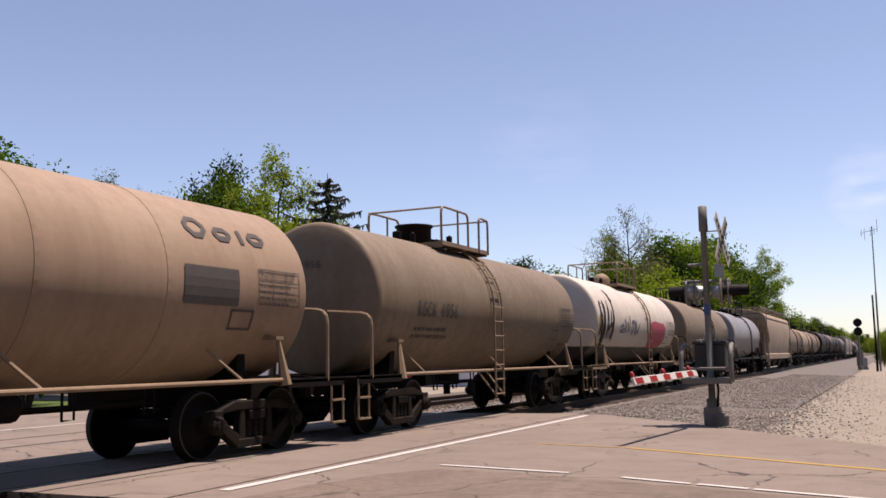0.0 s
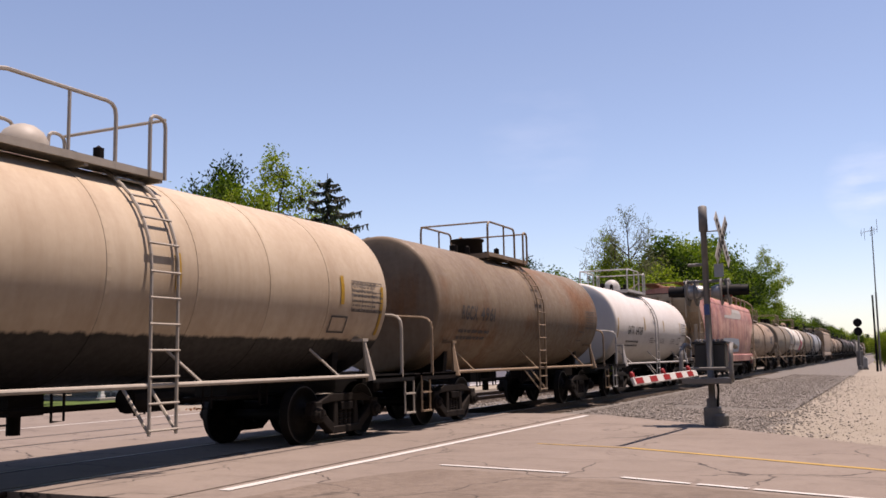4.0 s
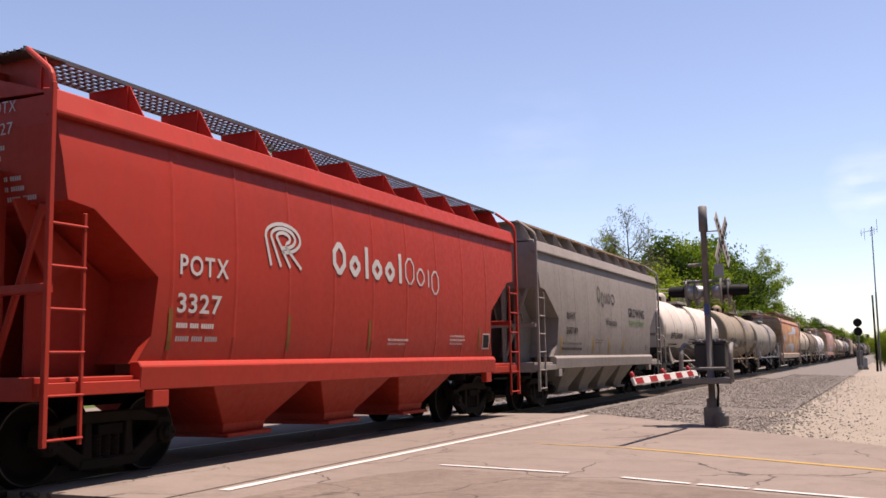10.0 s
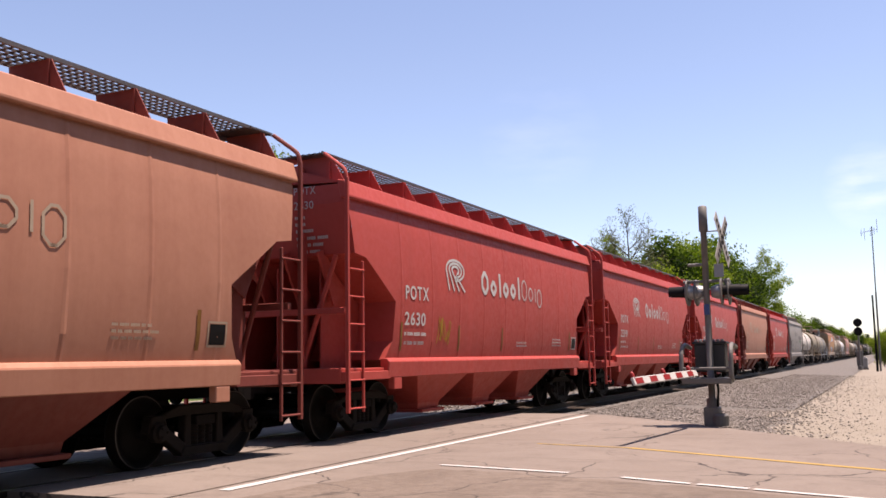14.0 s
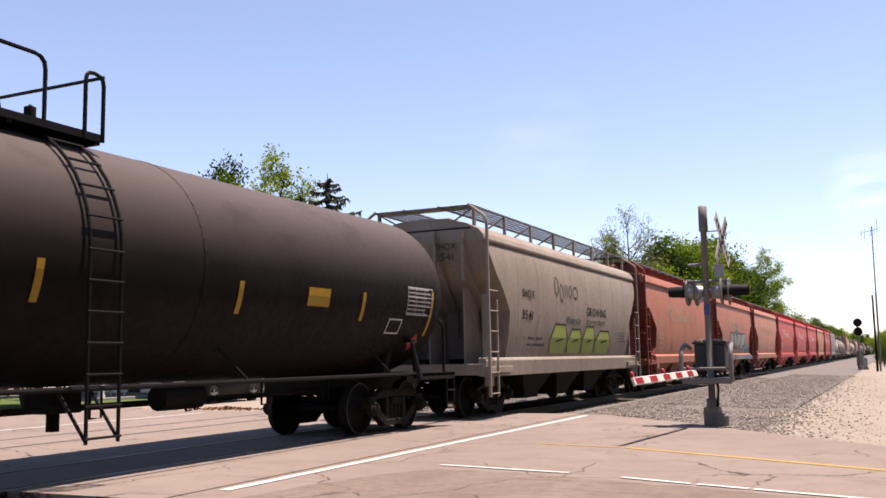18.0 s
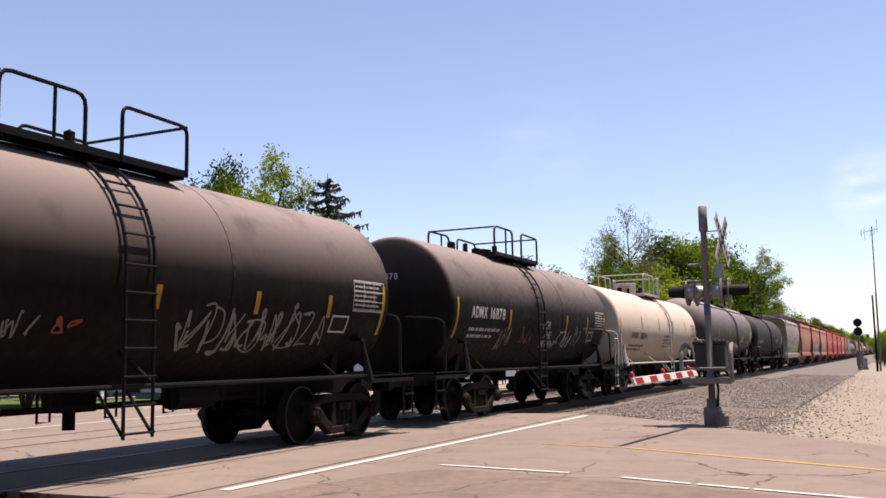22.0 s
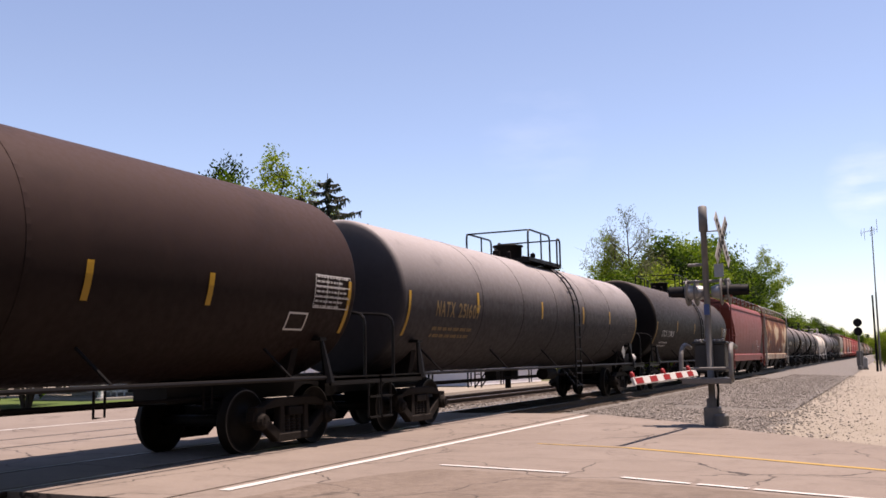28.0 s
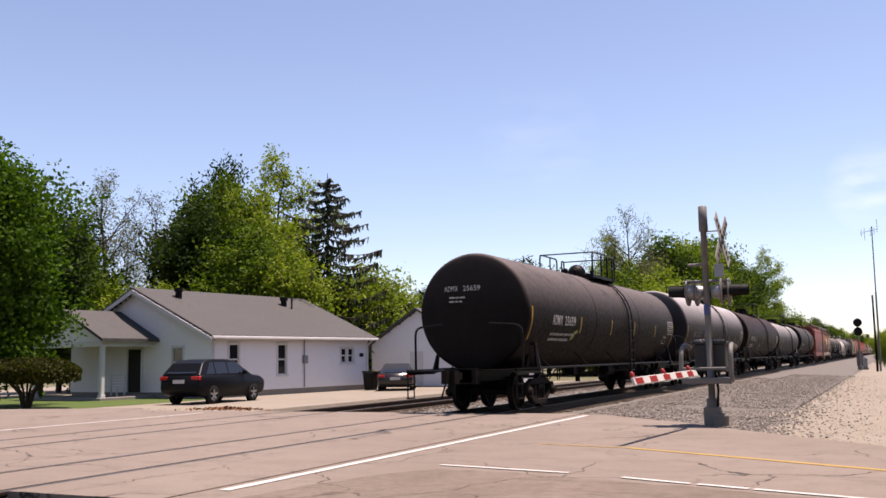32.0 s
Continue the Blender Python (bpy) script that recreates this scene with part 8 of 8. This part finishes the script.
for u, w, lean in ((4.0, 0.36, 0), (4.42, 0.95, -0.3), (5.3, 0.4, 0.05), (5.75, 0.85, 0.25), (6.6, 0.3, 0.05), (6.95, 1.15, 0.1), (8.1, 0.35, 0.05), (8.5, 1.2, 0.1)):
    blk = [(-h + u, 1.03), (-h + u + w, 1.03), (-h + u + w - lean, 1.25), (-h + u - 0.04, 1.25)]
    part("graffiti", lay(poly_mesh(blk), sill(0.005)), M_PATCHW if w < 0.5 else M_FADED, c, "spray paint on the side sill")
    part("graffiti", lay(stroke_mesh([[blk[0], blk[3]], [blk[1], blk[2]]], 0.05), sill(0.009)), M_INK, c)
potash(290.3, 303.92, "1088", H_FADE, "sun-faded salmon covered hopper wagon with dark red ends", trim=H_BRICK)
potash(305.1, 318.82, "2630", H_RED2, "crimson covered hopper wagon with white emblem", maple=True)
potash(319.9, 333.45, "2319", H_RED2, "crimson covered hopper wagon with white emblem")
potash(334.7, 348.22, "2070", H_RED2, "crimson covered hopper wagon with white emblem")
potash(349.5, 362.85, "1844", H_FADE, "sun-faded salmon covered hopper wagon with dark red ends", trim=H_BRICK)
potash(364.25, 377.72, "3327", H_RED, "bright red covered hopper wagon with white emblem")
c, s, h, r = hopper_car("light grey covered hopper wagon with a green slogan", 379.0, 392.6, H_GREY, "panel", bays=4, solid_walk=True, grate=M_WALK)
word(c, "NAHX", s, -h + 2.34, 2.30, 0.74, 0.20, M_INK, bold=0.012)
word(c, "200789", s, -h + 2.30, 1.90, 0.98, 0.19, M_INK, bold=0.012)
wordmark(c, s, -h + 5.32, 2.88, 2.03, 0.48, M_INKFADE, "Tdiiom", 0.06)
part("emblem", lay(poly_mesh([(-h + 5.42, 2.93), (-h + 5.5, 2.93), (-h + 5.68, 3.1), (-h + 5.5, 3.04)]), s), M_GREEN, c)
word(c, "GROWING", s, -h + 8.88, 2.56, 2.2, 0.30, M_INK, bold=0.01)
word(c, "together", s, -h + 8.9, 2.22, 2.15, 0.30, M_GREEN)
word(c, "Wholesale", s, -h + 6.11, 2.22, 1.29, 0.22, M_INKFADE)
small_print(c, s, -h + 2.0, 1.62, 1.7, 2, M_INKFADE, r, 0.06, 0.14)
small_print(c, s, -h + 5.0, 1.75, 0.9, 2, M_INKFADE, r, 0.03, 0.07)
small_print(c, s, h - 2.4, 1.62, 0.4, 3, M_INK, r, 0.03, 0.06)
for u in (-h + 1.86, -h + 4.8, -h + 6.5, -h + 8.2):
    part("reflector_strip", lay(bars_mesh([(u, 1.38, 0.10, 0.46)]), s), M_YEL, c)
SE = [-4.6 + 1.55 * i for i in range(7)]
c, s, h, r = tank_car("dirty white tank wagon with black lower part", 394.7, 407.75, 3.70, 1.34, P_CREAM2, M_BLACK, M_CREAMT, SE, dome="ball", rail_h=0.56, print_mat=M_INKFADE, back=1.5, plat=0.95, ladder=-0.2, strip_at=[(2.40, 1.92, 2.38), (4.28, 1.92, 2.38), (8.34, 1.91, 2.37), (10.96, 1.94, 2.41)])
marks(c, s, h, r, "SHPX", "300108", M_INK, 1.25, 1.97, 0.25, 1.0, 1.15, 0.15)
small_print(c, s, -h + 5.2, 1.95, 1.2, 4, M_INKFADE, r, 0.06, 0.12)
c, s, h, r = tank_car("yellowed stone-coloured tank wagon with black scribbles", 410.3, 421.68, 3.82, 1.40, P_STONE2, M_TANT, M_TANT, (-2.6, 0.6, 3.0), dome="ball", print_mat=M_INKFADE, ladder=0.8, strip_at=[(2.90, 2.10, 2.55), (4.86, 2.11, 2.54), (7.93, 2.10, 2.55), (9.56, 2.17, 2.57)])
marks(c, s, h, r, "SHPX", "206004", M_INK, 1.24, 1.94, 0.26, 1.0, 1.3, 0.12)
wordmark(c, s, h - 3.9, 3.05, 1.9, 0.42, M_LILAC, "Ttioto")
part("emblem", lay(bars_mesh([(h - 4.1, 2.9, 2.6, 0.05)]), s), M_LILAC, c)
scrawl(c, s, -0.75, 1.66, 1.3, 0.42, M_INK, 53, 0.03, 8)
scrawl(c, s, 1.1, 1.72, 1.0, 0.42, M_INK, 54, 0.03, 6)
c, s, h, r = tank_car("pale grey tank wagon with faded lilac lettering", 423.8, 435.61, 3.70, 1.34, P_STONE, M_BLACK, M_ALU, frame_posts=True, placard=M_ALU, seams=(-2.6, 0.4, 2.4, 4.0), dome="can", print_mat=M_INKFADE, ladder=0.9, strip_at=[(3.00, 2.30, 2.74), (5.00, 2.30, 2.74), (7.40, 2.29, 2.74), (9.44, 2.29, 2.75)])
marks(c, s, h, r, "SHQX", "71332", M_INKFADE, 1.29, 1.9, 0.24, 0.94, 0.95, 0.32)
wordmark(c, s, h - 3.6, 3.05, 1.9, 0.42, M_LILAC, "Ttioto")
part("emblem", lay(bars_mesh([(h - 4.3, 2.9, 3.3, 0.05)]), s), M_LILAC, c)
c, s, h, r = hopper_car("patched orange and buff covered hopper wagon", 437.4, 454.6, H_ORANGE, "acf", roof_paint=H_EAVE, sill_paint=H_BUFF, trim=H_BUFF, bays=4, solid_walk=True, grate=M_WALK)
word(c, "ACFX", s, -h + 2.5, 2.58, 0.95, 0.32, M_INKFADE)
word(c, "51175", s, -h + 2.5, 2.12, 1.05, 0.28, M_INKFADE)


def blob(u, v, w, hh, seed, n=14):
    q = random.Random(seed)
    return [(u + w / 2 + w / 2 * math.copysign(abs(math.cos(a)) ** 0.6, math.cos(a)) * q.uniform(0.85, 1.05), v + hh / 2 + hh / 2 * math.copysign(abs(math.sin(a)) ** 0.6, math.sin(a)) * q.uniform(0.8, 1.05)) for a in [2 * math.pi * i / n for i in range(n)]]


part("paint_patch", lay(poly_mesh([(-h + 1.55, 2.55), (-h + 2.5, 3.0), (-h + 3.1, 2.75), (-h + 3.5, 2.55), (-h + 3.4, 2.25), (-h + 2.0, 2.3)]), s), M_PATCHW, c)
part("paint_patch", lay(poly_mesh([(-h + 5.4, 3.0), (-h + 7.6, 3.09), (-h + 8.66, 3.12), (-h + 9.19, 3.32), (-h + 9.53, 3.61), (-h + 11.03, 3.66), (-h + 11.9, 3.6), (-h + 12.68, 3.5), (-h + 12.62, 3.3), (-h + 12.44, 3.15), (-h + 12.03, 3.02), (-h + 11.04, 3.03), (-h + 9.24, 2.94), (-h + 7.6, 2.95), (-h + 5.4, 2.88)]), s), M_BLUEP, c, "faded blue painted flash")
part("paint_patch", lay(poly_mesh([(-h + 5.25, 2.07), (-h + 8.3, 2.14), (-h + 9.41, 2.14), (-h + 9.96, 2.12), (-h + 10.47, 1.97), (-h + 10.79, 1.77), (-h + 11.08, 1.42), (-h + 8.39, 1.42), (-h + 8.24, 1.62), (-h + 8.02, 1.79), (-h + 7.62, 1.91), (-h + 5.25, 1.94)]), s), M_BLUEP, c, "faded blue painted flash")
q = random.Random(91)
for i in range(16):
    u, v, w = -h + q.uniform(1.8, 15.2), q.choice((1.9, 2.35, 2.75, 3.0, 3.4)) + q.uniform(-0.12, 0.12), q.uniform(0.15, 0.9)
    part("rust_scar", lay(poly_mesh([(u, v), (u + w * 0.4, v - 0.02), (u + w, v + 0.01), (u + w * 0.9, v + q.uniform(0.02, 0.04)), (u + w * 0.3, v + q.uniform(0.01, 0.03))]), s), M_SCAR, c)
part("paint_patch", lay(poly_mesh(blob(-h + 3.6, 1.42, 2.2, 0.55, 3)), s), M_PATCHW, c)
c, s, h, r = tank_car("cream tank wagon with black lower part and ring seams", 456.3, 469.35, 3.76, 1.37, P_CREAM, M_BLACK, M_CREAMT, SE, dome="ball", print_mat=M_INKFADE, ladder=0.9)
marks(c, s, h, r, "ENGX", "15232", M_INK, 1.35, 1.98, 0.30, 0.9, 0.93, 0.5)
c, s, h, r = tank_car("rust-stained tan tank wagon", 471.5, 482.5, 3.8, 1.38, P_BRN, M_STEEL, M_TANT, dome="can", strips=False, ladder=0.3)
marks(c, s, h, r, "RGCX", "4961", M_INKFADE, 1.1, 2.1, 0.3, 0.8, 0.8)
c, s, h, r = tank_car("white tank wagon with black stencilled marks", 484.9, 496.51, 3.72, 1.36, P_WHITE, M_WHT, M_WHT, placard=M_WHITE, dome="ball", print_mat=M_INKFADE, ladder=-0.3)
marks(c, s, h, r, "GATX", "64769", M_INK, 1.45, 2.02, 0.30, 0.85, 1.0, 0.25)
for u in (4.9, 6.6, 8.6):
    small_print(c, s, -h + u, 1.9, 0.8, 3, M_INKFADE, r, 0.035, 0.075)
c, s, h, r = hopper_car("faded maroon covered hopper wagon with white flash", 498.4, 517.3, H_MAROON, "acf", ledge=0.0, roof_paint=H_MAROON, trim=H_BEIGE, end_paint=H_BEIGE, bays=4, solid_walk=True, grate=M_WALK)
word(c, "SHPX", s, -h + 2.22, 2.60, 0.96, 0.22, M_INKFADE)
word(c, "43426", s, -h + 2.25, 2.10, 1.1, 0.20, M_INK)
end = lambda a, b, k=h: Vector((a, -k + 0.10, b))
word(c, "SHPX", end, -0.1, 3.62, 0.5, 0.17, M_INK, bold=0.0)
word(c, "43426", end, -0.1, 3.38, 0.52, 0.17, M_INK, bold=0.0)
scrawl(c, s, -h + 2.5, 1.62, 1.5, 0.35, M_YEL, 71, 0.04, 6)
small_print(c, s, -h + 2.4, 1.72, 1.0, 2, M_INKFADE, r, 0.05, 0.14)
M_WFLASH = plain("faded_white_flash", (0.446, 0.418, 0.382, 1), 0.65, 0, 0.2, 4)
part("paint_patch", lay(poly_mesh([(-h + 7.33, 3.2), (-h + 7.33, 3.35), (-h + 9.6, 3.4), (-h + 10.1, 3.5), (-h + 10.62, 3.78), (-h + 13.58, 3.80), (-h + 13.72, 3.63), (-h + 13.6, 3.44), (-h + 13.26, 3.29), (-h + 10.37, 3.24)]), s), M_WFLASH, c, "faded white painted flash")
part("paint_patch", lay(poly_mesh([(-h + 6.86, 1.99), (-h + 6.86, 2.13), (-h + 9.81, 2.17), (-h + 12.1, 2.16), (-h + 12.55, 2.0), (-h + 12.75, 1.77), (-h + 12.71, 1.42), (-h + 10.33, 1.42), (-h + 10.05, 1.7), (-h + 9.6, 1.95)]), s), M_BLUEP, c, "faded blue painted flash")
for u in (-h + 1.5, -h + 4.2, -h + 6.9, -h + 9.3, h - 3.6):
    part("reflector_strip", lay(bars_mesh([(u, 1.5, 0.12, 0.5)]), s), M_YEL, c)
c, s, h, r = tank_car("dusty tan tank wagon with faded lettering", 518.75, 531.9, 3.65, 1.32, P_TAN, M_STEEL, M_TANT, (-4.4, -2.6, -0.8, 1.6, 3.6), dome="ball", strips=False, print_mat=M_INKFADE, ladder=-0.2)
marks(c, s, h, r, "SHPX", "203155", M_INKFADE, 1.37, 1.98, 0.30, 0.91, 1.17, 0.33)
wordmark(c, s, h - 2.5, 2.95, 1.8, 0.35, M_INKFADE, "Toio")
part("notice_board", lay(bars_mesh([(h - 2.7, 2.05, 1.1, 0.5)]), s), M_INKFADE, c, "dark notice board with pale frame")
c, s, h, r = tank_car("dusty olive-tan tank wagon streaked with rust", 534.2, 545.2, 3.8, 1.38, P_OLIVE, M_STEEL, M_TANT, dome="can", strips=False, print_mat=M_INKFADE, back=1.7, plat=0.8, ladder=-0.3)
marks(c, s, h, r, "RGCX", "4956", M_INKFADE, 1.4, 2.1, 0.30, 0.8, 0.8)
c, s, h, r = tank_car("white tank wagon with black and red graffiti", 547.6, 558.8, 3.85, 1.4, P_CREAM2, M_TANT, M_TANT, dome="ball", print_mat=M_INKFADE)
scrawl(c, s, -h + 0.2, 1.7, 1.6, 1.6, M_INK, 61, 0.07, 7)
scrawl(c, s, -h + 2.6, 2.0, 2.6, 0.5, M_BLUEF, 62, 0.06, 6)
part("graffiti", lay(poly_mesh(blob(h - 4.5, 1.5, 2.8, 1.1, 63)), s), M_PINK, c, "red spray-painted block")
# wagons further ahead
SPEC = [("t", 11.6, P_OLIVE), ("t", 11.6, P_SILVER), ("h", 17.4, H_BUFF), ("t", 12.0, P_BRN), ("t", 11.2, P_TAN), ("t", 12.2, P_BRN), ("t", 16.4, P_BLACK), ("t", 16.4, P_BLACK2), ("t", 16.4, P_BLACK), ("t", 16.0, P_DGREY),
        ("h", 16.8, H_GREY), ("h", 16.8, H_GREY2), ("t", 16.4, P_BLACK2), ("t", 16.4, P_GREY), ("t", 12, P_WHITE), ("h", 16.8, H_BUFF), ("t", 16.4, P_BLACK)]
y = 561.4
for k, (kd, ln, pt) in enumerate(SPEC):
    if kd == "t":
        tank_car("tank wagon far ahead in the train" if k > 2 else "tank wagon in the middle of the train", y, y + ln, 3.85 if ln < 13 else 4.15, 1.4 if ln < 13 else 1.54, pt, M_BLACK, strips=False, dome="ball" if k % 2 else "can", print_mat=M_INKFADE)
        y += ln + 2.6
    else:
        hopper_car("covered hopper wagon far ahead in the train", y, y + ln, pt, "acf")
        y += ln + 1.9

# ---- what moves: the whole train rolls away along the track ----
def motions():
    times = [0, 8, 16, 24, 26.5, 29, 32]
    late = {29: 0.1, 32: 0.3}
    for car, y in CARS:
        walk(car, [(t, pose(AXIS, y + SPEED * (t - 32) - late.get(t, 0), 0)) for t in times])
    # wheels turn with the way covered
    first = {}
    for w, s in WHEELSETS:
        if s not in first:
            step = 1 / 30
            walk(w, [(i * step, Matrix.Translation((0, s * 0.89, 0.457)) @ Matrix.Rotation(-SPEED * i * step / 0.457, 4, "X")) for i in range(961)])
            first[s] = w
        else:
            w.rotation_mode = "QUATERNION"
            a = w.animation_data_create()
            a.action = first[s].animation_data.action
            a.action_slot = first[s].animation_data.action_slot


motions()
